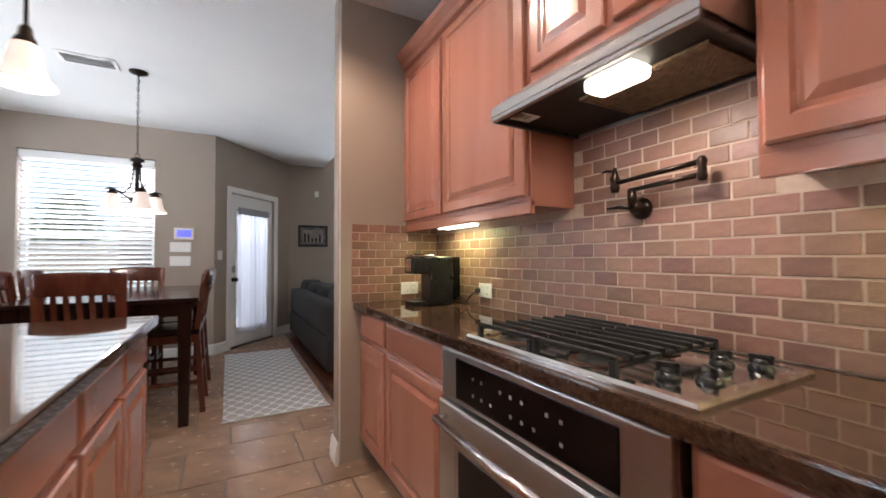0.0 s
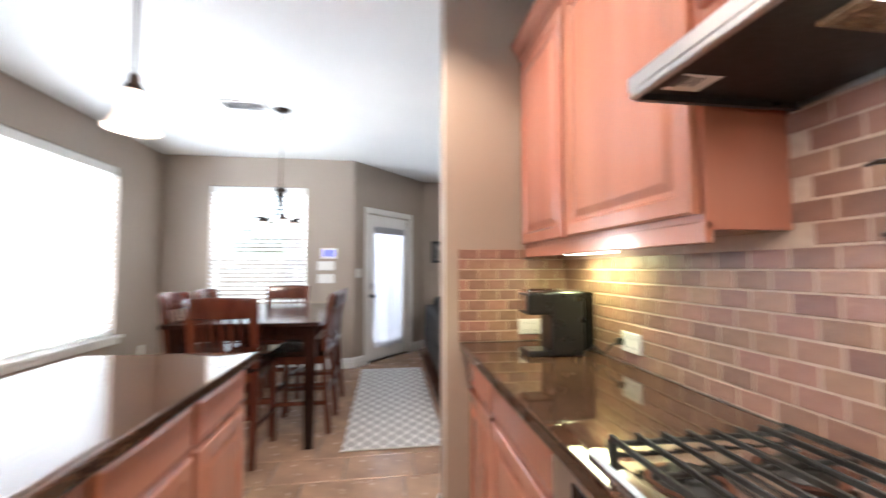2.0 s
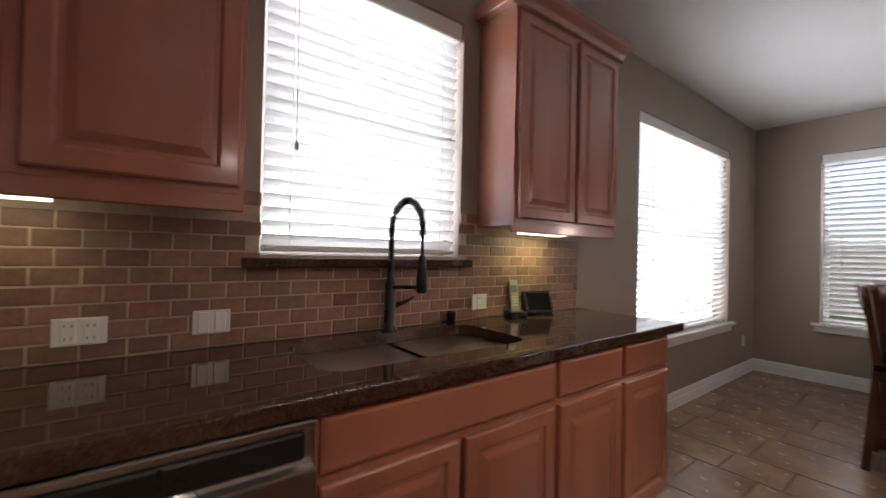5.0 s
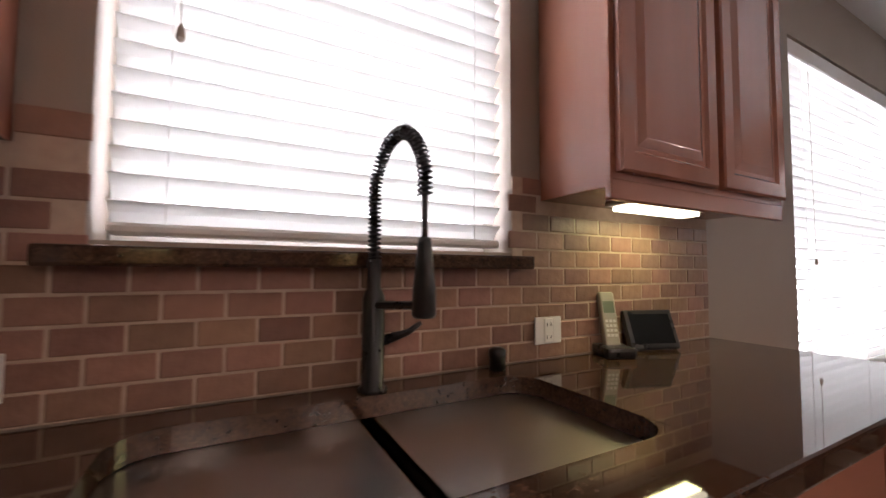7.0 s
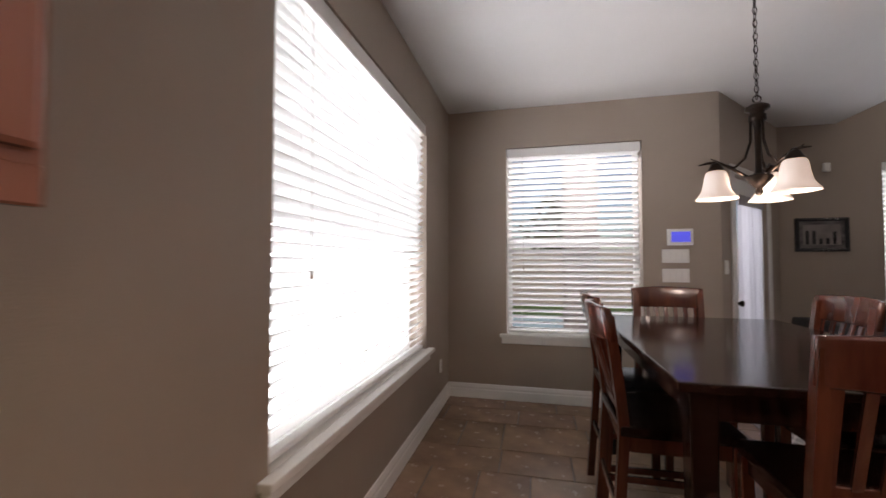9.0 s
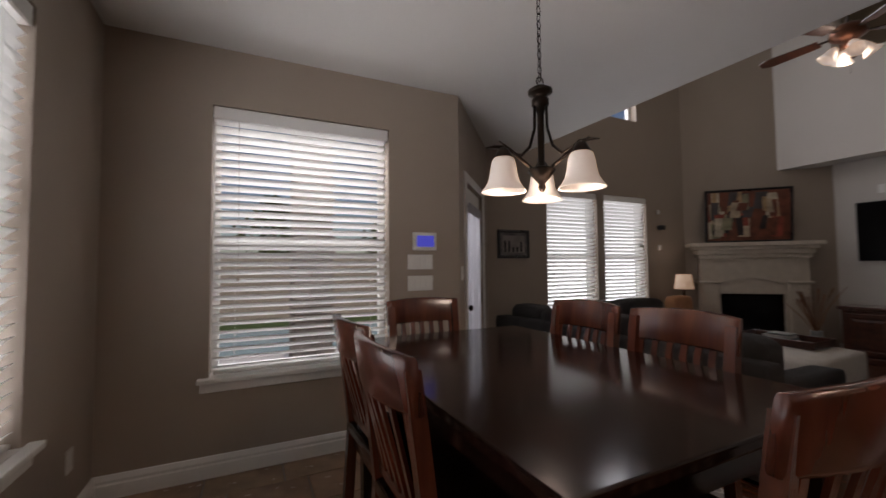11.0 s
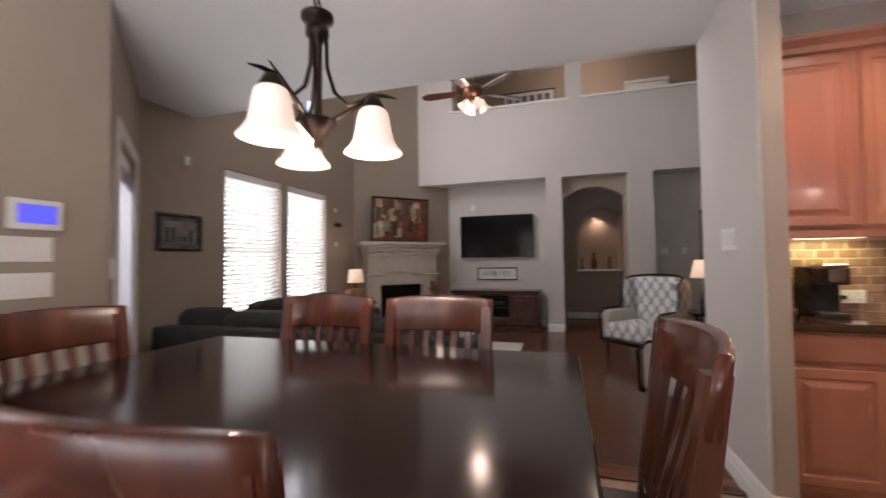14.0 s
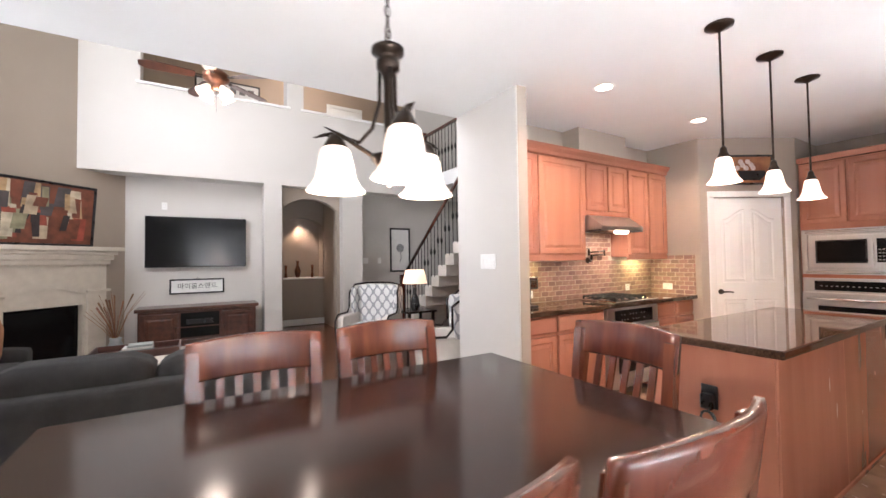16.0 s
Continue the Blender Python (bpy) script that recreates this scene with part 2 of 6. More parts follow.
BRICK = surface("tumbled_travertine", (0.285, 0.155, 0.107), (0.22, 0.117, 0.081), 0.42, scale=17, bump=0.22, bump_scale=45, per_object=0.26, detail=8)
BGROUT = surface("pale_grout", (0.52, 0.40, 0.31), (0.44, 0.33, 0.25), 0.8, scale=40)
SLAT = thin("white_blind_slat", (0.86, 0.86, 0.84), 0.35)
SHEER = thin("sheer_curtain", (0.60, 0.60, 0.64), 0.32, 0.8)
PANE = glass("window_glass")
SHADE = glow("frosted_shade_lit", (1.0, 0.72, 0.54), 0.5)
SHADE_DIM = glow("linen_shade_lit", (1.0, 0.66, 0.42), 0.6, (0.8, 0.7, 0.6))
BULB = glow("bulb_lit", (1.0, 0.85, 0.62), 9.0)
TUBE = glow("tube_lit", (1.0, 0.95, 0.66), 6.0)
SCREEN = glow("blue_screen", (0.10, 0.12, 0.9), 1.0, (0.05, 0.05, 0.3))
SOFA = surface("charcoal_upholstery", (0.035, 0.033, 0.032), (0.022, 0.021, 0.021), 0.95, scale=9, bump=0.5, bump_scale=260)
CREAM = surface("cream_upholstery", (0.62, 0.58, 0.52), (0.55, 0.51, 0.46), 0.9, scale=9, bump=0.4, bump_scale=220)
RUG = two_tone("grey_trellis_weave", (0.34, 0.335, 0.325), (0.64, 0.635, 0.62), "trellis", (54, 40))
SHAG = surface("white_rug_pile", (0.66, 0.64, 0.60), (0.5, 0.48, 0.45), 0.95, scale=40, bump=0.8, bump_scale=160)
IKAT = two_tone("ikat_fabric", (0.68, 0.67, 0.65), (0.33, 0.33, 0.34), "ikat", (44, 30))
STONE = surface("cast_limestone", (0.60, 0.54, 0.45), (0.53, 0.47, 0.39), 0.7, scale=9, bump=0.2, bump_scale=90)
# near-black matte colour of the firebox and of the console's shelf plates
FLATBLACK = surface("flat_black", (0.006, 0.006, 0.006), (0.008, 0.008, 0.007), 0.8, scale=10, spec=0.1)
DOORP = surface("white_door_paint", (0.80, 0.79, 0.76), (0.77, 0.76, 0.73), 0.35, scale=2)
PAPER = surface("white_print", (0.72, 0.71, 0.68), (0.66, 0.65, 0.62), 0.6, scale=14)
TWIG = surface("dry_reed", (0.30, 0.16, 0.07), (0.16, 0.07, 0.04), 0.8, scale=20, per_object=0.3)
GRASS = surface("lawn", (0.075, 0.12, 0.03), (0.045, 0.08, 0.02), 0.9, scale=3, bump=0.6, bump_scale=60)
PAVING = surface("pale_concrete", (0.62, 0.60, 0.57), (0.55, 0.53, 0.50), 0.85, scale=4)
FENCE = wood("grey_fence_board", (0.32, 0.26, 0.21), (0.42, 0.36, 0.29), 0.8, 0, 2)
YARDBRICK = surface("patio_brick", (0.38, 0.34, 0.31), (0.29, 0.26, 0.24), 0.8, scale=12, bump=0.3, per_object=0.2)
LEAF = surface("leaf", (0.10, 0.12, 0.04), (0.07, 0.10, 0.03), 0.6, scale=6, per_object=0.3)

# ---- mesh helpers ----


def part(name, bm, material, parent=None, label="", m=None, smooth=False):
    """Link a bmesh as one mesh object, under a thing or a part."""
    me = bpy.data.meshes.new(name)
    bm.normal_update()
    bm.to_mesh(me)
    bm.free()
    me.materials.append(material)
    if smooth:
        for p in me.polygons:
            p.use_smooth = True
    return place(name, me, parent, label, m)


def place(name, me, parent=None, label="", m=None):
    ob = new(name, me)
    if parent is not None:
        ob.parent = parent
    if m is not None:
        ob.matrix_local = m
    if label:
        tagged(ob, label)
    return ob


def thing(name, m, label, category, group="", kind=""):
    ob = new(name)
    ob.empty_display_size = 0.1
    ob.matrix_world = m
    return tagged(ob, label, category, group, kind)


def box(x0, y0, z0, x1, y1, z1, bevel=0.0, bm=None, seg=1):
    b = bmesh.new()
    bmesh.ops.create_cube(b, size=1)
    bmesh.ops.transform(b, matrix=Matrix.Translation(((x0 + x1) / 2, (y0 + y1) / 2, (z0 + z1) / 2)) @ Matrix.Diagonal((abs(x1 - x0), abs(y1 - y0), abs(z1 - z0), 1)), verts=b.verts)
    if bevel:
        bmesh.ops.bevel(b, geom=b.edges[:], offset=bevel, segments=seg, affect="EDGES", profile=0.6)
    return join(bm, b)


def join(bm, b, m=None):
    if m is not None:
        bmesh.ops.transform(b, matrix=m, verts=b.verts)
    if bm is None:
        return b
    me = bpy.data.meshes.new("tmp")
    b.to_mesh(me)
    b.free()
    bm.from_mesh(me)
    bpy.data.meshes.remove(me)
    return bm


def lathe(profile, n=20, bm=None, m=None):
    """Turned shape from (radius, height) pairs."""
    b = bmesh.new()
    rings = []
    for r, z in profile:
        rings.append([b.verts.new((r * math.cos(2 * math.pi * i / n), r * math.sin(2 * math.pi * i / n), z)) for i in range(n)])
    for a, c in zip(rings, rings[1:]):
        for i in range(n):
            b.faces.new((a[i], a[(i + 1) % n], c[(i + 1) % n], c[i]))
    if profile[0][0] > 1e-4:
        b.faces.new(rings[0][::-1])
    if profile[-1][0] > 1e-4:
        b.faces.new(rings[-1])
    bmesh.ops.remove_doubles(b, verts=b.verts, dist=1e-5)
    return join(bm, b, m)


def tube(pts, r, n=8, bm=None, flat=1.0):
    """A bar of round section along points; r may be a list."""
    b = bmesh.new()
    pts = [Vector(p) for p in pts]
    rings = []
    for i, p in enumerate(pts):
        d = (pts[min(i + 1, len(pts) - 1)] - pts[max(i - 1, 0)]).normalized()
        up = Vector((0, 0, 1)) if abs(d.z) < 0.95 else Vector((1, 0, 0))
        s = d.cross(up).normalized()
        u = s.cross(d).normalized()
        rr = r[i] if isinstance(r, (list, tuple)) else r
        rings.append([b.verts.new(p + s * (rr * math.cos(2 * math.pi * k / n)) + u * (rr * flat * math.sin(2 * math.pi * k / n))) for k in range(n)])
    for a, c in zip(rings, rings[1:]):
        for k in range(n):
            b.faces.new((a[k], a[(k + 1) % n], c[(k + 1) % n], c[k]))
    b.faces.new(rings[0][::-1])
    b.faces.new(rings[-1])
    return join(bm, b)


def prism(pts, depth, bm=None, m=None):
    """Outline in local X, Z pushed back along +Y by depth."""
    b = bmesh.new()
    f = [b.verts.new((x, 0, z)) for x, z in pts]
    k = [b.verts.new((x, depth, z)) for x, z in pts]
    b.faces.new(f)
    b.faces.new(k[::-1])
    n = len(pts)
    for i in range(n):
        b.faces.new((f[(i + 1) % n], f[i], k[i], k[(i + 1) % n]))
    bmesh.ops.recalc_face_normals(b, faces=b.faces)
    return join(bm, b, m)


def rings_front(w, h, steps, bm=None, m=None):
    """A front w by h facing -Y, from nested outlines (inset, depth): raised panels, frames, trays."""
    b = bmesh.new()
    loops = []
    for ins, d in steps:
        loops.append([b.verts.new(v) for v in ((ins, d, ins), (w - ins, d, ins), (w - ins, d, h - ins), (ins, d, h - ins))])
    for a, c in zip(loops, loops[1:]):
        for i in range(4):
            b.faces.new((a[i], a[(i + 1) % 4], c[(i + 1) % 4], c[i]))
    b.faces.new(loops[-1])
    b.faces.new(loops[0][::-1])
    return join(bm, b, m)


def panel_door(w, h, rail=0.055, t=0.02):
    return rings_front(w, h, ((0, 0), (0, -t + 0.005), (0.006, -t), (rail - 0.008, -t), (rail, -t + 0.008), (rail + 0.012, -t + 0.008), (rail + 0.034, -t + 0.0005), (rail + 0.036, -t)))


def drawer_front(w, h, t=0.02):
    return rings_front(w, h, ((0, 0), (0, -t + 0.008), (0.006, -t + 0.003), (0.014, -t), (0.016, -t)))


def wall(name, m, length, height, thick, holes=(), material=None, parent=None, label="", z0=0.0):
    """A wall along local X, room face at local y=0, with openings (x0, x1, z0, z1) that go through it."""
    xs = sorted({0.0, length, *[h[0] for h in holes], *[h[1] for h in holes]})
    zs = sorted({z0, height, *[h[2] for h in holes], *[h[3] for h in holes]})
    xs = [x for x in xs if 0 <= x <= length]
    zs = [z for z in zs if z0 <= z <= height]

    def solid(i, k):
        if not (0 <= i < len(xs) - 1 and 0 <= k < len(zs) - 1):
            return False
        cx, cz = (xs[i] + xs[i + 1]) / 2, (zs[k] + zs[k + 1]) / 2
        return not any(a < cx < c and d < cz < e for a, c, d, e in holes)
    b = bmesh.new()

    def quad(*v):
        b.faces.new([b.verts.new(p) for p in v])
    for i in range(len(xs) - 1):
        for k in range(len(zs) - 1):
            if not solid(i, k):
                continue
            x0, x1, a, c = xs[i], xs[i + 1], zs[k], zs[k + 1]
            quad((x0, 0, a), (x1, 0, a), (x1, 0, c), (x0, 0, c))
            quad((x1, thick, a), (x0, thick, a), (x0, thick, c), (x1, thick, c))
            if not solid(i - 1, k):
                quad((x0, thick, a), (x0, 0, a), (x0, 0, c), (x0, thick, c))
            if not solid(i + 1, k):
                quad((x1, 0, a), (x1, thick, a), (x1, thick, c), (x1, 0, c))
            if not solid(i, k - 1):
                quad((x0, thick, a), (x1, thick, a), (x1, 0, a), (x0, 0, a))
            if not solid(i, k + 1):
                quad((x0, 0, c), (x1, 0, c), (x1, thick, c), (x0, thick, c))
    bmesh.ops.remove_doubles(b, verts=b.verts, dist=1e-5)
    ob = part(name, b, material or WALL, parent, label, m)
    return tagged(ob, label or "taupe painted plaster wall", "wall", kind="structure")


def baseboard(m, length, mat=None):
    prof = [(0, 0), (-0.018, 0), (-0.018, 0.075), (-0.012, 0.085), (-0.014, 0.10), (-0.006, 0.125), (0, 0.13)]
    b = bmesh.new()
    a = [b.verts.new((0, y - 0.001, z)) for y, z in prof]
    c = [b.verts.new((length, y - 0.001, z)) for y, z in prof]
    n = len(prof)
    for i in range(n):
        b.faces.new((a[i], a[(i + 1) % n], c[(i + 1) % n], c[i]))
    b.faces.new(a[::-1])
    b.faces.new(c)
    bmesh.ops.recalc_face_normals(b, faces=b.faces)
    return tagged(part("baseboard", b, mat or TRIM, None, "", m), "white moulded wooden baseboard along the wall", "baseboard", kind="structure")

# ---- large structure ----
ZC = 2.70
XS, XR, YN = -2.066, 1.604, 5.61
BEND, DEND, YL = (0.255, 5.61), (1.26, 6.775), 6.775
YSTUB0, YSTUB1, XSTUB = 2.262, 2.372, 0.965
XE = XR + 0.19
TH = 0.19
HI = 5.6

floor_bm = box(-2.3, -3.2, -0.12, 1.2, 8.0, -0.006)
box(1.2, -3.2, -0.12, 1.7, 2.3, -0.006, 0, floor_bm)
floor = tagged(part("floor", floor_bm, GROUT), "brown slate-look tile floor with dark grout joints", "floor", kind="structure")
wood_floor = tagged(part("floor_living", box(1.2, 2.0, -0.12, 9.0, 8.0, -0.012)  , FLOORW), "reddish oak plank floor of the living room", "floor", kind="structure")
join_bm = box(1.7, -3.2, -0.12, 9.0, 2.0, -0.012)
tagged(part("floor_hall", join_bm, FLOORW), "reddish oak plank floor of the stair hall", "floor", kind="structure")
tagged(part("floor_edge_trim", box(1.175, 2.38, -0.004, 1.225, 6.6, 0.008, 0.003), FLOORW), "wooden strip between tile and oak floor", "threshold", kind="structure")

ceil_bm = prism([(-2.3, -3.2), (XE, -3.2), (XE, 6.775), (1.26, 6.775), (0.3, 5.8), (-2.3, 5.8)], 0.25)
bmesh.ops.transform(ceil_bm, matrix=Matrix(((1, 0, 0, 0), (0, 0, 1, 0), (0, 1, 0, ZC), (0, 0, 0, 1))), verts=ceil_bm.verts)
bmesh.ops.recalc_face_normals(ceil_bm, faces=ceil_bm.faces)
tagged(part("ceiling", ceil_bm, CEIL), "white textured plaster ceiling over kitchen and dining", "ceiling", kind="structure")
tagged(part("ceiling_living", box(XE - 0.2, -3.2, HI, 9.2, 7.2, HI + 0.2), CEIL), "high white plaster ceiling of the living room", "ceiling", kind="structure")
tagged(part("wall_over_dining", box(XE - 0.12, -3.2, ZC + 0.25, XE, YL, HI), WALL2), "pale wall above the dining ceiling's edge", "wall", kind="structure")

W1 = (2.985, 4.82, 0.60, 2.325)
SW = (0.405, 1.294, 1.21, 2.33)
W2 = (-1.515, -0.346, 0.60, 2.325)
y0 = -3.2
wall("wall_west", pose(XS, y0, 0, 0, 0, 90), YN - y0 + TH, ZC, TH, [(W1[0] - y0, W1[1] - y0, W1[2], W1[3]), (SW[0] - y0, SW[1] - y0, SW[2], SW[3])])
wall("wall_north", pose(XS, YN, 0), BEND[0] - XS, ZC, TH, [(W2[0] - XS, W2[1] - XS, W2[2], W2[3])])
DANG = math.degrees(math.atan2(DEND[1] - BEND[1], DEND[0] - BEND[0]))
DLEN = math.hypot(DEND[1] - BEND[1], DEND[0] - BEND[0])
DM = pose(BEND[0], BEND[1], 0, 0, 0, DANG)
DS0, DS1 = 0.27, 1.16
wall("wall_patio_door", DM, DLEN, ZC, TH, [(DS0, DS1, 0, 2.04)])
LW = ((2.17, 3.07), (3.20, 4.09))
wall("wall_living_north", pose(DEND[0], YL, 0), 5.4 - DEND[0], HI, TH, [(a - DEND[0], b - DEND[0], 0.55, 2.28) for a, b in LW] + [(1.9 - DEND[0], 3.93 - DEND[0], 3.43, 5.2)])
wall("wall_range", pose(XR, YSTUB0, 0, 0, 0, -90), YSTUB0 + 0.40, ZC, TH)
stub_bm = box(XSTUB, YSTUB0, 0, XE, YSTUB1, ZC, 0.012, None, 3)
tagged(part("wall_stub", stub_bm, WALL2), "painted wing wall at the end of the cooktop counter", "wall", kind="structure")
tagged(part("wall_stub_facing", box(XSTUB + 0.012, YSTUB0 - 0.003, 0, XR, YSTUB0 + 0.02, ZC), WALL), "taupe face of the wing wall", "wall", kind="structure")
tagged(part("wall_stub_end", box(XSTUB - 0.003, YSTUB0 + 0.004, 0, XSTUB + 0.01, YSTUB1 - 0.012, ZC), WALL), "taupe narrow end of the wing wall", "wall", kind="structure")
# pantry corner
P0, P1 = (1.0, -0.40), (0.43, -1.36)
wall("wall_pantry_side", pose(XR, -0.40, 0, 0, 0, 180), XR - P0[0], ZC, 0.12)
PANG = math.degrees(math.atan2(P1[1] - P0[1], P1[0] - P0[0]))
PLEN = math.hypot(P1[1] - P0[1], P1[0] - P0[0])
PM = pose(P0[0], P0[1], 0, 0, 0, PANG)
wall("wall_pantry_door", PM, PLEN, ZC, 0.12, [(0.155, 0.965, 0, 2.02)])
wall("wall_oven_side", pose(0.43, -1.36, 0, 0, 0, -90), 0.7, ZC, 0.12)
wall("wall_south", pose(0.43, -2.05, 0, 0, 0, 180), 0.43 - XS, ZC, 0.15)
tagged(part("wall_pantry_back", box(0.5, -3.1, 0, XE, -3.0, ZC), WALL), "plain wall behind the pantry", "wall", kind="structure")
for m, ln in ((pose(XS, 2.16, 0, 0, 0, 90), YN - 2.16), (pose(XS, YN, 0), BEND[0] - XS), (DM, DS0 - 0.075), (DM @ pose(DS1 + 0.075, 0, 0), DLEN - DS1 - 0.075),
              (pose(DEND[0], YL, 0), 3.6), (pose(XE, YSTUB1, 0, 0, 0, 180), XE - XSTUB), (pose(XSTUB, YSTUB1 + .018, 0, 0, 0, -90), YSTUB1 - YSTUB0 + .036)):
    baseboard(m, ln)

# living room: television wall with recesses, loft openings above
XT = 5.865
MT = pose(XT, 7.2, 0, 0, 0, -90)


def ty(y):
    return 7.2 - y


wall("wall_television", MT, ty(-1.2), HI, 0.34, [(ty(6.2), ty(3.534), 0, 2.68), (ty(3.262), ty(2.211), 0, 2.67), (ty(1.833), ty(-1.0), 0, 2.67),
                                             (ty(5.2), ty(3.17), 4.03, HI - 0.25), (ty(2.897), ty(0.68), 4.03, HI - 0.25)], WALL2, None, "tall pale grey wall with recesses and loft openings")
wall("wall_television_recess", pose(6.33, 6.4, 0, 0, 0, -90), 2.95, 2.9, 0.1, (), WALL2, None, "back of the television recess")
FANG = -45.0
fdiag = pose(4.975, YL, 0, 0, 0, FANG)
wall("wall_fireplace", fdiag, 2.05, HI, 0.15, (), WALL, None, "taupe angled wall behind the fireplace")
for ya, yb in ((5.2, 3.17), (2.897, 0.68)):
    tagged(part("loft_sill", box(XT - 0.04, yb - 0.05, 4.0, XT + 0.36, ya + 0.05, 4.035, 0.006), TRIM), "white sill of the loft opening", "sill", kind="structure")
wall("wall_loft", pose(8.0, 7.2, 0, 0, 0, -90), 8.4, HI, 0.15, (), surface("tan_wall_paint", (0.37, 0.28, 0.21), (0.35, 0.265, 0.195), 0.6, scale=2), None, "tan wall of the loft and hall", z0=2.95)
tagged(part("loft_floor", box(XT + 0.34, -1.2, 2.72, 8.0, 7.2, 2.95), CEIL), "loft floor slab with white underside", "floor", kind="structure")
ld = thing("loft_door", pose(7.998, 1.915, 2.95, 0, 0, -90), "white panelled door standing in the loft wall", "door", "", "structure")
LDW = 0.859
part("door_leaf", box(0.07, -0.03, 0.01, LDW - 0.07, -0.002, 2.03, 0.003), DOORP, ld)
frame_bm = box(0, -0.04, 0, 0.07, -0.001, 2.04, 0.005)
box(LDW - 0.07, -0.04, 0, LDW, -0.001, 2.04, 0.005, frame_bm)
box(0, -0.041, 2.041, LDW, -0.001, 2.11, 0.005, frame_bm)
part("casing", frame_bm, TRIM, ld)
for z, h in ((0.15, 0.75), (1.02, 0.88)):
    part("door_panel", rings_front(LDW - 0.36, h, ((0, 0), (0.006, -0.007), (0.03, -0.007), (0.045, 0), (0.06, -0.003))), DOORP, ld, "", pose(0.18, -0.0305, z))
# hall behind the arch
wall("wall_hall_back", pose(7.6, 4.2, 0, 0, 0, -90), 3.0, 2.72, 0.35, [(4.2 - 2.95, 4.2 - 2.13, 1.02, 2.32)], WALL, None, "taupe hall wall with a lit niche")
tagged(part("wall_hall_niche_back", box(7.93, 2.05, 0.9, 7.97, 3.05, 2.4), WALL), "back of the lit hall niche", "wall", kind="structure")
head_pts = [(0, 0.32), (0, 0)] + [(0.82 * i / 12, 0.17 * math.sin(math.pi * i / 12) ** 0.8) for i in range(13)] + [(0.82, 0), (0.82, 0.32)]
tagged(part("wall_niche_head", prism(head_pts, 0.20, None, Matrix.Translation((0, 0.002, 0))), WALL, None, "", pose(7.6, 2.95, 2.14, 0, 0, -90)), "arched head of the lit niche", "wall", kind="structure")
wall("wall_hall_side", pose(6.205, 3.4, 0, 0, 0, 0), 1.4, 2.72, 0.1, (), WALL, None, "side wall of the hall")
wall("wall_hall_side_south", pose(7.6, 2.1, 0, 0, 0, 180), 1.4, 2.72, 0.1, (), WALL, None, "side wall of the hall")
# arched head inside the recess
ay0, ay1, az = 2.211, 3.262, 2.31
nseg = 14
wdt = ay1 - ay0
pts = [(0, 2.67), (0, az)] + [(0.05 + (wdt - 0.10) * i / nseg, az + 0.19 * math.sin(math.pi * i / nseg) ** 0.8) for i in range(nseg + 1)] + [(wdt, az), (wdt, 2.67)]
arch = prism(pts, 0.14)
tagged(part("wall_arch", arch, WALL, None, "", pose(XT + 0.19, ay1, 0, 0, 0, -90)), "taupe arched head of the hall opening", "wall", kind="structure")
for ya in (ay0, ay1 - 0.05):
    tagged(part("wall_arch_jamb", box(XT + 0.19, ya, 0, XT + 0.33, ya + 0.05, az), WALL), "taupe side of the hall arch", "wall", kind="structure")
tagged(part("hall_niche_sill", box(7.55, 2.09, 0.985, 7.93, 2.99, 1.02, 0.005), TRIM), "white sill of the lit niche", "sill", kind="structure")
wall("wall_stair_back", pose(6.35, 1.833, 0, 0, 0, -90), 4.0, 2.72, 0.1, (), WALL2, None, "pale wall beside the staircase")
wall("wall_living_south", pose(9.0, -1.4, 0, 0, 0, 180), 9.0 - XE, HI, 0.15, (), WALL2, None, "plain pale wall behind the stairs")
wall("wall_far_east", pose(9.0, 7.4, 0, 0, 0, -90), 9.0, HI, 0.15, (), WALL, None, "plain wall closing the house")
for yy0, ln in ((3.534, 0.27), (2.211, 0.378)):
    baseboard(pose(XT, yy0, 0, 0, 0, -90), ln)
baseboard(pose(7.6, 3.4, 0, 0, 0, -90), 1.3)
baseboard(pose(6.33, 5.9, 0, 0, 0, -90), 2.37)

# ---- outdoors ----
tagged(part("ground", box(-60, -60, -0.5, 60, 80, -0.25), GRASS), "green lawn around the house", "lawn", kind="structure")
tagged(part("patio", box(-5.5, 5.81, -0.25, 6, 9.9, -0.13), PAVING), "pale concrete patio outside the dining window", "patio", kind="structure")


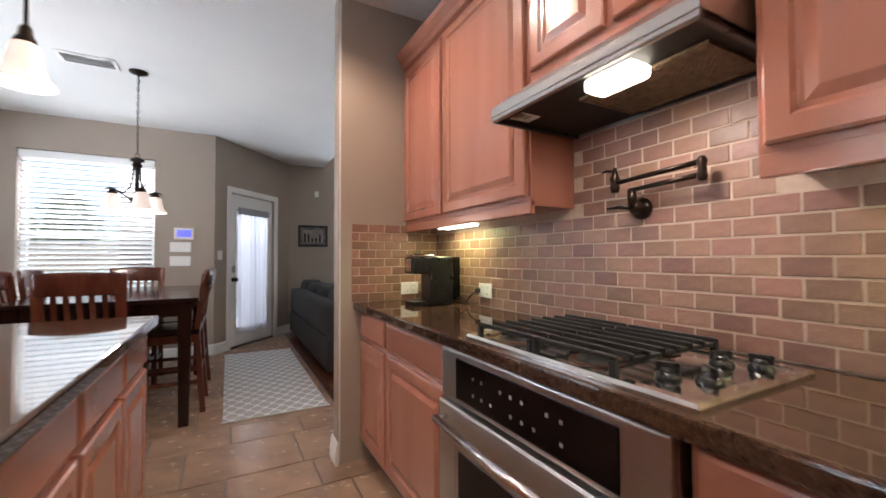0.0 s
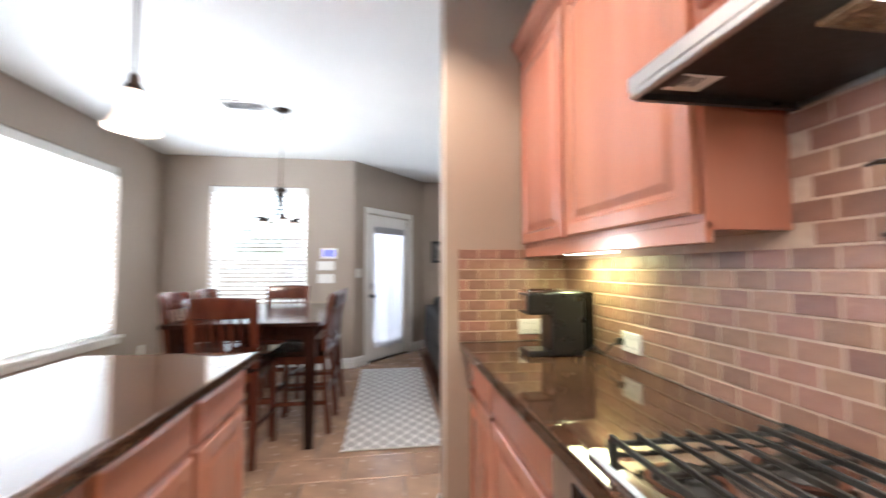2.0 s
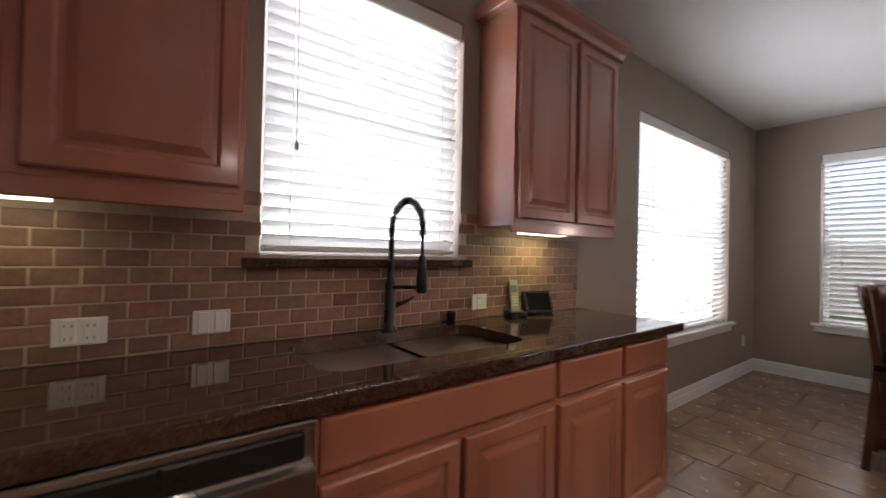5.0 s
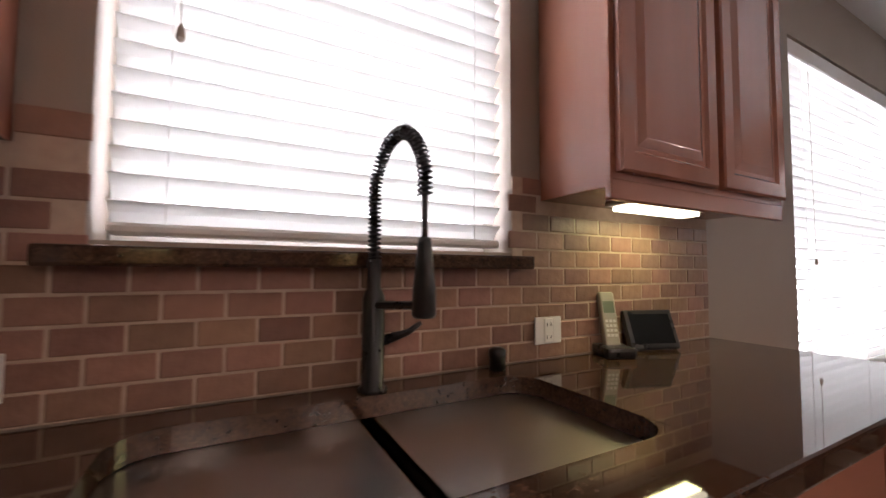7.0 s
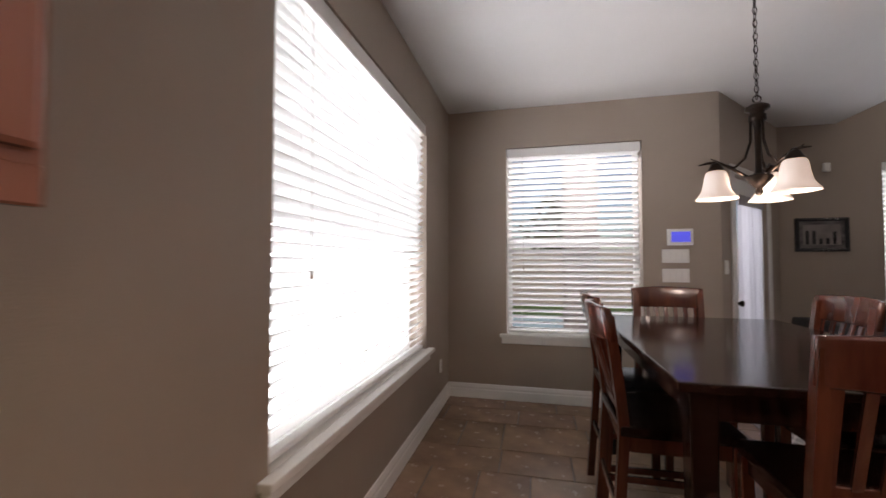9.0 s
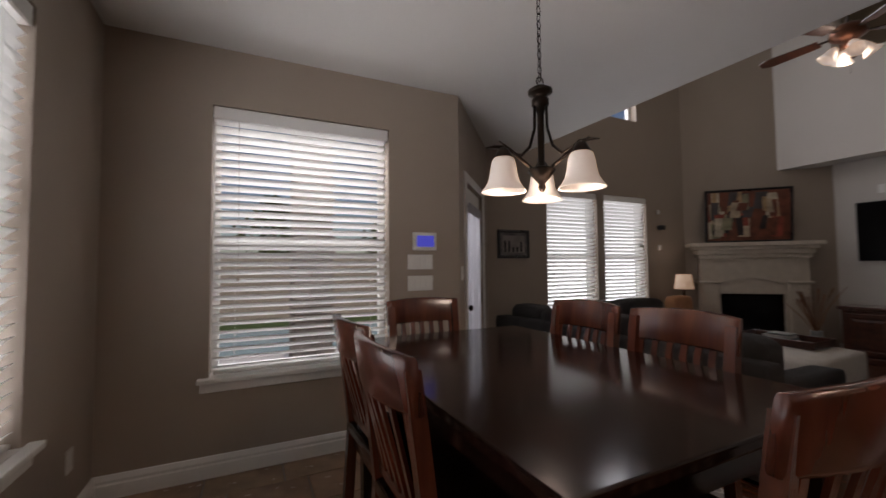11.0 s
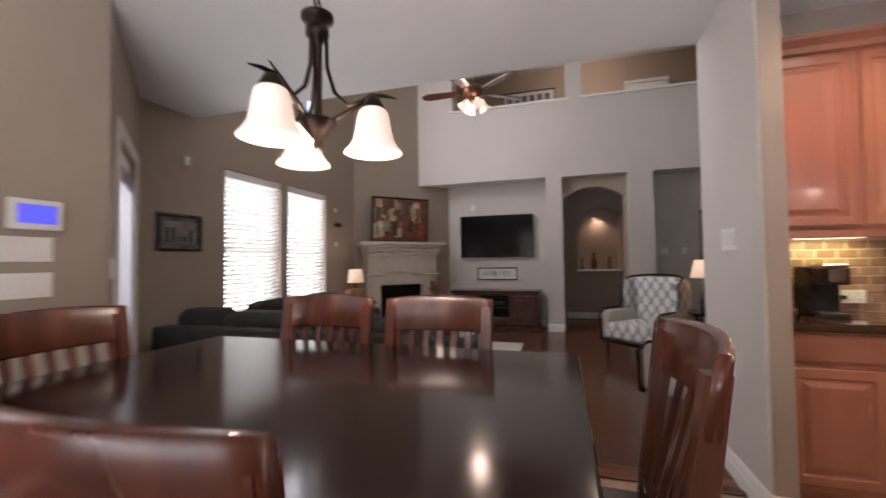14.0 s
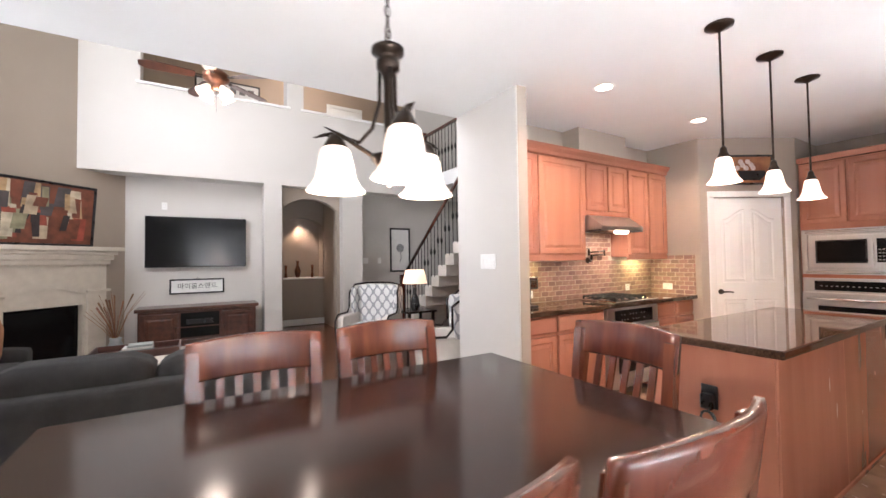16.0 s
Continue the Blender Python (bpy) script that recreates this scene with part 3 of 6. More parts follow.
# ---- windows with blinds ----
def blind_window(name, m, w, h, depth=0.10, pitch=0.05, tilt=38, sill=True):
    """Local X across, room face at y=0, opening from z=0 to h."""
    win = tagged(thing(name, m, "white vinyl window with lowered white slatted blinds", "window", "windows with blinds", "structure"))
    fr = None
    for a, b2, c, d in ((0, 0, w, 0.045), (0, h - 0.045, w, h), (0, 0.045, 0.045, h - 0.045), (w - 0.045, 0.045, w, h - 0.045), (0.045, h / 2 - 0.025, w - 0.045, h / 2 + 0.025)):
        fr = box(a, depth + 0.03, b2, c, depth + 0.075, d, 0.004, fr)
    part("window_frame", fr, TRIM, win)
    for k, (za, zb) in enumerate(((0.045, h / 2 - 0.025), (h / 2 + 0.025, h - 0.045))):
        p = part("pane", box(0.045, depth + 0.05, za, w - 0.045, depth + 0.056, zb), PANE, win)
        p.visible_shadow = False
    part("headrail", box(0.006, 0.006, h - 0.088, w - 0.006, 0.078, h - 0.004, 0.006), TRIM, win, "white blind valance")
    part("bottom_rail", box(0.02, 0.02, 0.012, w - 0.02, 0.07, 0.034, 0.006), TRIM, win)
    n = int((h - 0.145) / pitch) + 1
    half = pitch * 0.585
    sl = bmesh.new()
    prof = [(-half, -0.0015), (0, 0.002), (half, -0.0015), (half, -0.004), (0, -0.0005), (-half, -0.004)]
    A = [sl.verts.new((0.018, y, z)) for y, z in prof]
    B = [sl.verts.new((w - 0.018, y, z)) for y, z in prof]
    for i in range(6):
        sl.faces.new((A[i], A[(i + 1) % 6], B[(i + 1) % 6], B[i]))
    sl.faces.new(A[::-1])
    sl.faces.new(B)
    bmesh.ops.recalc_face_normals(sl, faces=sl.faces)
    me = bpy.data.meshes.new("slat")
    sl.to_mesh(me)
    sl.free()
    me.materials.append(SLAT)
    for i in range(n):
        z = 0.055 + (h - 0.145) * i / (n - 1)
        place("slat", me, win, "", pose(0, 0.045, z, -tilt + random.uniform(-3, 3), random.uniform(-0.12, 0.12), 0))
    for f in ((0.12, 0.88) if w < 1.5 else (0.10, 0.5, 0.90)):
        part("ladder_cord", tube([(w * f, 0.018, 0.03), (w * f, 0.018, h - 0.07)], 0.0012, 5), TRIM, win)
    cx = w * 0.13
    cord = tube([(cx, 0.008, h - 0.08), (cx + 0.004, 0.006, h * 0.36)], 0.0012, 5)
    lathe([(0.002, 0.03), (0.006, 0.018), (0.008, 0.0), (0.004, -0.006)], 8, cord, Matrix.Translation((cx + 0.004, 0.006, h * 0.36 - 0.02)))
    part("pull_cord", cord, FENCE, win)
    if sill:
        sb = box(-0.06, -0.055, -0.026, w + 0.06, -0.001, 0.005, 0.008, None, 2)
        box(0.002, -0.002, 0.001, w - 0.002, 0.13, 0.005, 0, sb)
        box(-0.045, -0.022, -0.085, w + 0.045, -0.001, -0.027, 0.006, sb)
        part("window_sill", sb, TRIM, win)
    return win


blind_window("window_1", pose(XS, SW[0], SW[2], 0, 0, 90), SW[1] - SW[0], SW[3] - SW[2], pitch=0.047, tilt=50, sill=False)
blind_window("window_2", pose(XS, W1[0], W1[2], 0, 0, 90), W1[1] - W1[0], W1[3] - W1[2], tilt=40)
blind_window("window_3", pose(W2[0], YN, W2[2]), W2[1] - W2[0], W2[3] - W2[2], pitch=0.0535, tilt=29)
for k, (a, b) in enumerate(LW):
    blind_window("window_%d" % (4 + k), pose(a, YL, 0.55), b - a, 1.73, tilt=40)
hw = thing("window_6", pose(1.9, YL, 3.43), "high white-framed window of the living room", "window", "", "structure")
fb = None
for a, b2, c, d in ((0, 0, 2.03, 0.05), (0, 1.72, 2.03, 1.77), (0, 0.05, 0.05, 1.72), (1.98, 0.05, 2.03, 1.72), (0.99, 0.05, 1.04, 1.72)):
    fb = box(a, 0.1, b2, c, 0.16, d, 0.004, fb)
part("window_frame", fb, TRIM, hw)

# ---- patio door ----
pd = thing("door_1", DM @ pose(DS0, 0, 0), "white glazed patio door with a gathered sheer curtain", "door", "", "structure")
dw = DS1 - DS0
cas = box(-0.075, -0.018, 0, -0.001, 0.0, 2.04, 0.005)
box(dw + 0.001, -0.018, 0, dw + 0.075, 0.0, 2.04, 0.005, cas)
box(-0.075, -0.019, 2.041, dw + 0.075, 0.0, 2.115, 0.005, cas)
part("casing", cas, TRIM, pd)
GL0, GL1, GZ0, GZ1 = 0.145, dw - 0.135, 0.27, 1.83
leaf = box(0.010, 0.03, 0.02, GL0, 0.07, 2.025, 0.003)
box(GL1, 0.03, 0.02, dw - 0.010, 0.07, 2.025, 0.003, leaf)
box(GL0, 0.03, 0.02, GL1, 0.07, GZ0, 0.003, leaf)
box(GL0, 0.03, GZ1, GL1, 0.07, 2.025, 0.003, leaf)
part("door_leaf", leaf, DOORP, pd)
bead = box(GL0 - 0.025, 0.022, GZ0 - 0.025, GL0, 0.032, GZ1 + 0.025, 0.003)
box(GL1, 0.022, GZ0 - 0.025, GL1 + 0.025, 0.032, GZ1 + 0.025, 0.003, bead)
box(GL0, 0.022, GZ0 - 0.025, GL1, 0.032, GZ0, 0.003, bead)
box(GL0, 0.022, GZ1, GL1, 0.032, GZ1 + 0.025, 0.003, bead)
part("glazing_bead", bead, DOORP, pd)
q = part("pane", box(GL0, 0.048, GZ0, GL1, 0.054, GZ1), PANE, pd)
q.visible_shadow = False
cur = bmesh.new()
nx, nz = 110, 14
g = []
for i in range(nx + 1):
    u = i / nx
    col = []
    for k in range(nz + 1):
        v = k / nz
        x = (GL0 + GL1) / 2 + (u - 0.5) * (GL1 - GL0 + 0.03) * (0.94 + 0.05 * v)
        deep = 0.006 + 0.016 * (1 - v) ** 0.5
        yy = 0.004 + deep * math.sin(u * 40 + 1.1 * math.sin(v * 2.2 + u * 9)) * (0.55 + 0.45 * math.sin(u * 13 + 1))
        col.append(cur.verts.new((x, yy, GZ0 - 0.10 + 0.02 * math.sin(u * 11) * (1 - v) + (GZ1 - GZ0 + 0.13) * v)))
    g.append(col)
for i in range(nx):
    for k in range(nz):
        cur.faces.new((g[i][k], g[i + 1][k], g[i + 1][k + 1], g[i][k + 1]))
part("curtain", cur, SHEER, pd, "gathered white sheer curtain", None, True)
head = bmesh.new()
ga = []
for i in range(91):
    u = i / 90
    x = GL0 - 0.008 + (GL1 - GL0 + 0.016) * u
    ga.append([head.verts.new((x, -0.006 + 0.008 * math.sin(u * 120), z)) for z in (GZ1 - 0.055, GZ1, GZ1 + 0.035 + 0.004 * math.sin(u * 60))])
for a, c in zip(ga, ga[1:]):
    for k in range(2):
        head.faces.new((a[k], c[k], c[k + 1], a[k + 1]))
part("curtain_heading", head, thin("doubled_sheer", (0.42, 0.42, 0.44), 0.08, 0.8), pd, "ruched grey heading of the curtain")
part("curtain_rod", tube([(GL0 - 0.03, 0.006, GZ1), (GL1 + 0.03, 0.006, GZ1)], 0.006), BRONZE, pd)
part("threshold", box(0, 0.0, 0, dw, 0.12, 0.018, 0.004), BRONZE, pd)
kb = lathe([(0.03, 0), (0.03, 0.008), (0.012, 0.014), (0.012, 0.035), (0.026, 0.045), (0.028, 0.06), (0.018, 0.07), (0, 0.072)], 16, None, pose(0.082, 0.03, 0.90, 90))
part("door_knob", kb, BRONZE, pd, "dark bronze knob", None, True)
part("deadbolt", box(0.055, 0.005, 0.99, 0.115, 0.03, 1.08, 0.01), STEEL, pd, "steel keypad deadbolt")

# ---- pantry door ----
pt = thing("door_2", PM @ pose(0.155, 0, 0), "white four-panel pantry door with arched top panels", "door", "", "structure")
pw, ph = 0.81, 2.02
cas = box(-0.07, -0.018, 0, -0.001, 0.0, ph, 0.005)
box(pw + 0.001, -0.018, 0, pw + 0.07, 0.0, ph, 0.005, cas)
box(-0.07, -0.019, ph + 0.001, pw + 0.07, 0.0, ph + 0.07, 0.005, cas)
part("casing", cas, TRIM, pt)
part("door_leaf", box(0.008, 0.02, 0.012, pw - 0.008, 0.055, ph - 0.006, 0.003), DOORP, pt)


def arch_panel(w, h, rise, flip):
    o = [(0, 0), (w, 0)]
    for i in range(9):
        u = i / 8
        hh = h + rise * (0.5 - 0.5 * math.cos(math.pi * (u if flip else 1 - u)))
        o.append((w * (1 - u), hh))
    b = bmesh.new()
    cx, cz = w / 2, h / 2
    lv = []
    for ins, d in ((0, 0.0), (0.006, -0.007), (0.022, -0.007), (0.038, 0.0), (0.05, -0.004), (0.085, -0.008)):
        lv.append([b.verts.new((cx + (x - cx) * (1 - 2 * ins / w), d, cz + (z - cz) * (1 - 2 * ins / h))) for x, z in o])
    for a, c in zip(lv, lv[1:]):
        for i in range(len(o)):
            b.faces.new((a[i], a[(i + 1) % len(o)], c[(i + 1) % len(o)], c[i]))
    b.faces.new(lv[-1])
    return b


for x, fl in ((0.10, False), (0.435, True)):
    part("door_panel", arch_panel(0.275, 0.72, 0.12, fl), DOORP, pt, "", pose(x, 0.0205, 1.05))
    part("door_panel", rings_front(0.275, 0.66, ((0, 0), (0.006, -0.007), (0.022, -0.007), (0.038, 0), (0.05, -0.004), (0.085, -0.008))), DOORP, pt, "", pose(x, 0.0205, 0.2))
kb = lathe([(0.03, 0), (0.03, 0.008), (0.01, 0.014), (0.01, 0.045), (0, 0.046)], 14, None, pose(0.07, 0.02, 0.95, 90))
tube([(0.07, -0.022, 0.95), (0.12, -0.03, 0.952), (0.18, -0.026, 0.945)], 0.009, 8, kb)
part("door_handle", kb, BRONZE, pt, "dark bronze lever handle", None, True)
for z in (0.2, 1.0, 1.8):
    part("hinge", tube([(pw - 0.004, 0.014, z), (pw - 0.004, 0.014, z + 0.09)], 0.006), STEEL, pt)

# ---- kitchen ----
UP0, UP1 = 1.36, 2.36


def upper_cabinet(m, widths, z0, z1, depth, group, crown=True, side=True, label="reddish maple wall cabinet with raised-panel doors"):
    """Local X along the run, doors face -Y, back on the wall at y=depth."""
    w = sum(widths)
    c = thing("wall_cabinet", m, label, "cabinet", group)
    part("body", box(0, 0.021, z0, w, depth, z1, 0.002), CAB, c)
    part("valance", box(0, 0.019, z0 - 0.03, w, 0.04, z0 + 0.02, 0.003), CABH, c)
    x = 0
    for wd in widths:
        part("cabinet_door", panel_door(wd - 0.03, z1 - z0 - 0.07), CAB, c, "", pose(x + 0.015, 0.0205, z0 + 0.035))
        x += wd
    if crown:
        prof = [(0.018, z1 - 0.02), (0.0, z1 - 0.01), (-0.006, z1 + 0.02), (-0.035, z1 + 0.05), (-0.04, z1 + 0.075), (0.03, z1 + 0.075)]
        b = bmesh.new()
        ext = 0.04
        A = [b.verts.new((-ext, y, z)) for y, z in prof]
        B = [b.verts.new((w + ext, y, z)) for y, z in prof]
        n = len(prof)
        for i in range(n):
            b.faces.new((A[i], A[(i + 1) % n], B[(i + 1) % n], B[i]))
        b.faces.new(A[::-1])
        b.faces.new(B)
        bmesh.ops.recalc_face_normals(b, faces=b.faces)
        box(-ext, 0.03, z1 + 0.001, w + ext, depth, z1 + 0.075, 0.004, b)
        part("crown_moulding", b, CABH, c)
    return c


def base_cabinet(m, units, depth, group, ends=(False, False), label="reddish maple base cabinet with raised-panel fronts"):
    """Units: (width, kind) with kind 'dd' drawer over door, 'd2' false front over two doors, 'dr' drawers only."""
    x = 0
    for wd, kind in units:
        c = thing("base_cabinet", m @ pose(x, 0, 0), label, "cabinet", group)
        part("body", box(0, 0.021, 0.10, wd, depth, 0.872 if kind != "d2" else 0.66, 0.002), CAB, c)
        if kind == "d2":
            part("front_rail", box(0, 0.021, 0.66, wd, 0.04, 0.872), CAB, c)
        part("toe_kick", box(0, 0.09, 0, wd, depth - 0.01, 0.10), CABH, c)
        if kind == "dd":
            part("drawer_front", drawer_front(wd - 0.03, 0.135), CABH, c, "", pose(0.015, 0.0205, 0.72))
            part("cabinet_door", panel_door(wd - 0.03, 0.56), CAB, c, "", pose(0.015, 0.0205, 0.135))
        elif kind == "d2":
            part("drawer_front", drawer_front(wd - 0.03, 0.135), CABH, c, "", pose(0.015, 0.0205, 0.72))
            for k in range(2):
                part("cabinet_door", panel_door(wd / 2 - 0.025, 0.56), CAB, c, "", pose(0.015 + k * (wd / 2 - 0.005), 0.0205, 0.135))
        elif kind == "2d2":
            for k in range(2):
                part("drawer_front", drawer_front(wd / 2 - 0.025, 0.135), CABH, c, "", pose(0.015 + k * (wd / 2 - 0.005), 0.0205, 0.72))
                part("cabinet_door", panel_door(wd / 2 - 0.025, 0.56), CAB, c, "", pose(0.015 + k * (wd / 2 - 0.005), 0.0205, 0.135))
        x += wd


def slab(x0, y0, x1, y1, holes=(), name="worktop", label="polished brown granite worktop"):
    if not holes:
        b = box(x0, y0, 0.873, x1, y1, 0.914, 0.007, None, 2)
    else:
        hx0, hy0, hx1, hy1 = holes[0]
        b = bmesh.new()
        rim = [[b.verts.new((x, y, z)) for x, y in q] for z in (0.873, 0.914) for q in (((x0, y0), (x1, y0), (x1, y1), (x0, y1)), ((hx0, hy0), (hx1, hy0), (hx1, hy1), (hx0, hy1)))]
        for i in range(4):
            k = (i + 1) % 4
            b.faces.new((rim[2][i], rim[2][k], rim[3][k], rim[3][i]))
            b.faces.new((rim[0][k], rim[0][i], rim[1][i], rim[1][k]))
            b.faces.new((rim[0][i], rim[0][k], rim[2][k], rim[2][i]))
            b.faces.new((rim[1][k], rim[1][i], rim[3][i], rim[3][k]))
        bmesh.ops.recalc_face_normals(b, faces=b.faces)
        outer = [e for e in b.edges if all(v in rim[2] or v in rim[0] for v in e.verts)]
        bmesh.ops.bevel(b, geom=outer, offset=0.006, segments=2, affect="EDGES", profile=0.6)
    return tagged(part(name, b, GRAN), label, "worktop")


# range side: fronts face -x, local X runs towards -y
RF = 1.36
RM = pose(RF, YSTUB0 - 0.004, 0, 0, 0, -90)
RD = XR - RF - 0.002
YA, YB = 1.09, 0.385
G1 = "wall cabinets over the cooktop counter"
upper_cabinet(RM, (0.50, YSTUB0 - 0.004 - YA - 0.50), UP0, UP1, RD, G1)
upper_cabinet(pose(RF, YA - 0.002, 0, 0, 0, -90), ((YA - YB) / 2, (YA - YB) / 2 - 0.004), 1.81, UP1, RD, G1, True, label="short reddish maple cabinet above the range hood")
upper_cabinet(pose(RF, YB - 0.004, 0, 0, 0, -90), (0.39, 0.385), UP0, UP1, RD, G1)
tagged(part("duct_chase", box(RF + 0.03, 0.36, UP1 + 0.077, XR, 1.14, ZC - 0.001), WALL), "taupe boxed duct above the hood cabinet", "duct box", kind="structure")
RB = 1.085
base_cabinet(pose(RB, YSTUB0 - 0.006, 0, 0, 0, -90), ((0.42, "dd"), (0.64, "dd")), XR - RB - 0.005, "base cabinets of the cooktop counter")
base_cabinet(pose(RB, 0.372, 0, 0, 0, -90), ((0.38, "dd"), (0.38, "dd")), XR - RB - 0.005, "base cabinets of the cooktop counter")
slab(1.047, -0.395, XR - 0.012, YSTUB0 - 0.006, label="polished brown granite worktop under the cooktop")

# wall oven under the cooktop
ov = thing("built_in_oven", pose(RB, 1.192, 0, 0, 0, -90), "stainless steel oven built in under the cooktop", "oven")
ow = 0.812
part("body", box(0, 0.0, 0.10, ow, 0.48, 0.868), STEEL, ov)
part("control_panel", box(0.0, -0.022, 0.70, ow, 0.0, 0.866, 0.006, None, 2), STEEL, ov)
part("display", box(0.10, -0.026, 0.715, ow - 0.10, -0.02, 0.845, 0.002), DARKGLASS, ov, "black glass control display")
for i in range(9):
    for k in range(2):
        if (i + k) % 4 != 3:
            part("marking", box(0.2 + 0.045 * i, -0.0268, 0.748 + 0.05 * k, 0.2 + 0.045 * i + 0.010, -0.0258, 0.757 + 0.05 * k), surface("dim_print", (0.25, 0.24, 0.23)) if "dim_print" not in bpy.data.materials else bpy.data.materials["dim_print"], ov)
part("oven_door", rings_front(ow, 0.58, ((0, 0), (0, -0.03), (0.006, -0.036), (0.11, -0.036), (0.115, -0.033), (0.116, -0.033))), STEEL, ov, "", pose(0, 0, 0.11))
part("oven_window", box(0.13, -0.0365, 0.25, ow - 0.13, -0.032, 0.56, 0.002), DARKGLASS, ov, "dark oven glass")
hb = tube([(0.05, -0.075, 0.645), (ow / 2, -0.09, 0.64), (ow - 0.05, -0.075, 0.645)], 0.013, 10)
for x in (0.06, ow - 0.06):
    tube([(x, -0.03, 0.645), (x, -0.076, 0.645)], 0.009, 8, hb)
part("door_handle", hb, CHROME, ov, "", None, True)
part("bottom_grille", box(0.0, -0.012, 0.10, ow, 0.0, 0.108), BLACK, ov)

# gas cooktop
ct = thing("gas_cooktop", pose(1.075, 1.055, 0.914), "stainless gas cooktop with black cast-iron grates", "cooktop")
cl, cd = 0.715, 0.43
cb = rings_front(cl, cd, ((0, 0), (0.0, -0.006), (0.006, -0.013), (0.028, -0.013), (0.036, -0.007), (0.05, -0.006)))
part("pan", cb, CHROME, ct, "", Matrix(((0, 0, 1, 0), (-1, 0, 0, 0), (0, -1, 0, 0.001), (0, 0, 0, 1))))
# local: x into the wall, y negative along the run
for gx, gy in ((0.11, -0.13), (0.32, -0.13), (0.11, -0.42), (0.32, -0.42), (0.215, -0.275)):
    bu = lathe([(0.052, 0.007), (0.05, 0.012), (0.036, 0.016), (0.036, 0.022), (0.034, 0.026), (0.012, 0.028), (0, 0.028)], 18, None, Matrix.Translation((gx, gy, 0)))
    part("burner", bu, IRON, ct, "", None, True)
    part("burner_ring", lathe([(0.064, 0.0075), (0.066, 0.010), (0.054, 0.0105), (0.053, 0.008)], 18, None, Matrix.Translation((gx, gy, 0))), COPPER, ct)
for ya, yb in ((-0.03, -0.281), (-0.287, -0.538)):
    gr = None
    for i in range(8):
        x = 0.032 + i * 0.053
        heavy = 0.0045 if i in (0, 7) else 0.0032
        gr = box(x - heavy, yb + 0.006, 0.040, x + heavy, ya - 0.006, 0.052, 0.002, gr)
        for y, e in ((ya, -0.014), (yb, 0.014)):
            box(x - heavy, min(y, y + e), 0.026 if i in (0, 7) else 0.034, x + heavy, max(y, y + e), 0.051, 0.002, gr)
    for y in (ya - 0.010, (ya + yb) / 2, yb + 0.010):
        box(0.028, y - 0.004, 0.030, 0.407, y + 0.004, 0.0405, 0.002, gr)
    for x in (0.032, 0.403):
        for y in (ya - 0.009, yb + 0.009):
            box(x - 0.008, y - 0.008, 0.008, x + 0.008, y + 0.008, 0.042, 0.002, gr)
    part("grate", gr, IRON, ct)
for kx, ky, turn in ((0.125, -0.585, 20), (0.165, -0.645, -35), (0.325, -0.585, 60), (0.365, -0.645, 15)):
    kn = lathe([(0.030, 0.007), (0.030, 0.012), (0.026, 0.017), (0.018, 0.020), (0.016, 0.026), (0.012, 0.029), (0, 0.029)], 20)
    box(-0.006, -0.027, 0.019, 0.006, 0.027, 0.040, 0.004, kn, 2)
    part("knob", kn, BLACK, ct, "", pose(kx, ky, 0, 0, 0, turn) @ Matrix.Diagonal((0.85, 0.85, 1, 1)))

# range hood
hd = thing("range_hood", pose(XR - 0.012, 1.07, 0, 0, 0, 0), "under-cabinet range hood with steel front and black underside", "range hood")
hl = 0.68
prof = [(0, 1.63), (-0.385, 1.635), (-0.40, 1.645), (-0.40, 1.672), (-0.24, 1.79), (0, 1.805)]
hb = bmesh.new()
A = [hb.verts.new((x, 0, z)) for x, z in prof]
B = [hb.verts.new((x, -hl, z)) for x, z in prof]
n = len(prof)
for i in range(1, n):
    hb.faces.new((A[i], A[(i + 1) % n], B[(i + 1) % n], B[i]))
hb.faces.new(A)
hb.faces.new(B[::-1])
bmesh.ops.recalc_face_normals(hb, faces=hb.faces)
part("canopy", hb, STEEL, hd)
part("underside", box(-0.385, -hl + 0.012, 1.640, -0.004, -0.012, 1.648), IRON, hd, "black enamelled underside")
part("rim", box(-0.398, -hl, 1.628, -0.382, 0, 1.645, 0.003), STEEL, hd)
part("side_lip", box(-0.385, -0.012, 1.626, 0, 0, 1.645), BLACK, hd)
part("side_lip", box(-0.385, -hl, 1.626, 0, -hl + 0.012, 1.645), BLACK, hd)
fl = rings_front(0.36, 0.24, ((0, 0), (0, -0.008), (0.012, -0.012), (0.016, -0.008), (0.02, -0.008)))
part("grease_filter", fl, surface("filter_mesh", (0.24, 0.17, 0.11), (0.10, 0.065, 0.04), 0.4, 0.9, 60, bump=0.9, bump_scale=180), hd, "bronze-toned mesh filter", Matrix.Translation((-0.275, -0.27, 1.639)) @ Matrix(((0, 0, 1, 0), (-1, 0, 0, 0), (0, 1, 0, 0), (0, 0, 0, 1))))
part("lamp_lens", box(-0.355, -0.50, 1.606, -0.275, -0.355, 1.640, 0.012, None, 3), BULB, hd, "lit ribbed lamp lens", None, True)
lb = box(-0.35, -0.10, 1.6385, -0.27, -0.035, 1.6396)
part("label", lb, PAPER, hd, "printed paper label")
tx = None
for i in range(5):
    tx = box(-0.352, -0.095, 1.6378, -0.345 + 0.035 * ((i * 7) % 3) / 3 + 0.012, -0.051, 1.6384, 0, tx) if i == 0 else box(-0.340 + i * 0.009, -0.092, 1.6378, -0.336 + i * 0.009, -0.055 - 0.006 * (i % 2), 1.6384, 0, tx)
part("print", tx, BLACK, hd)

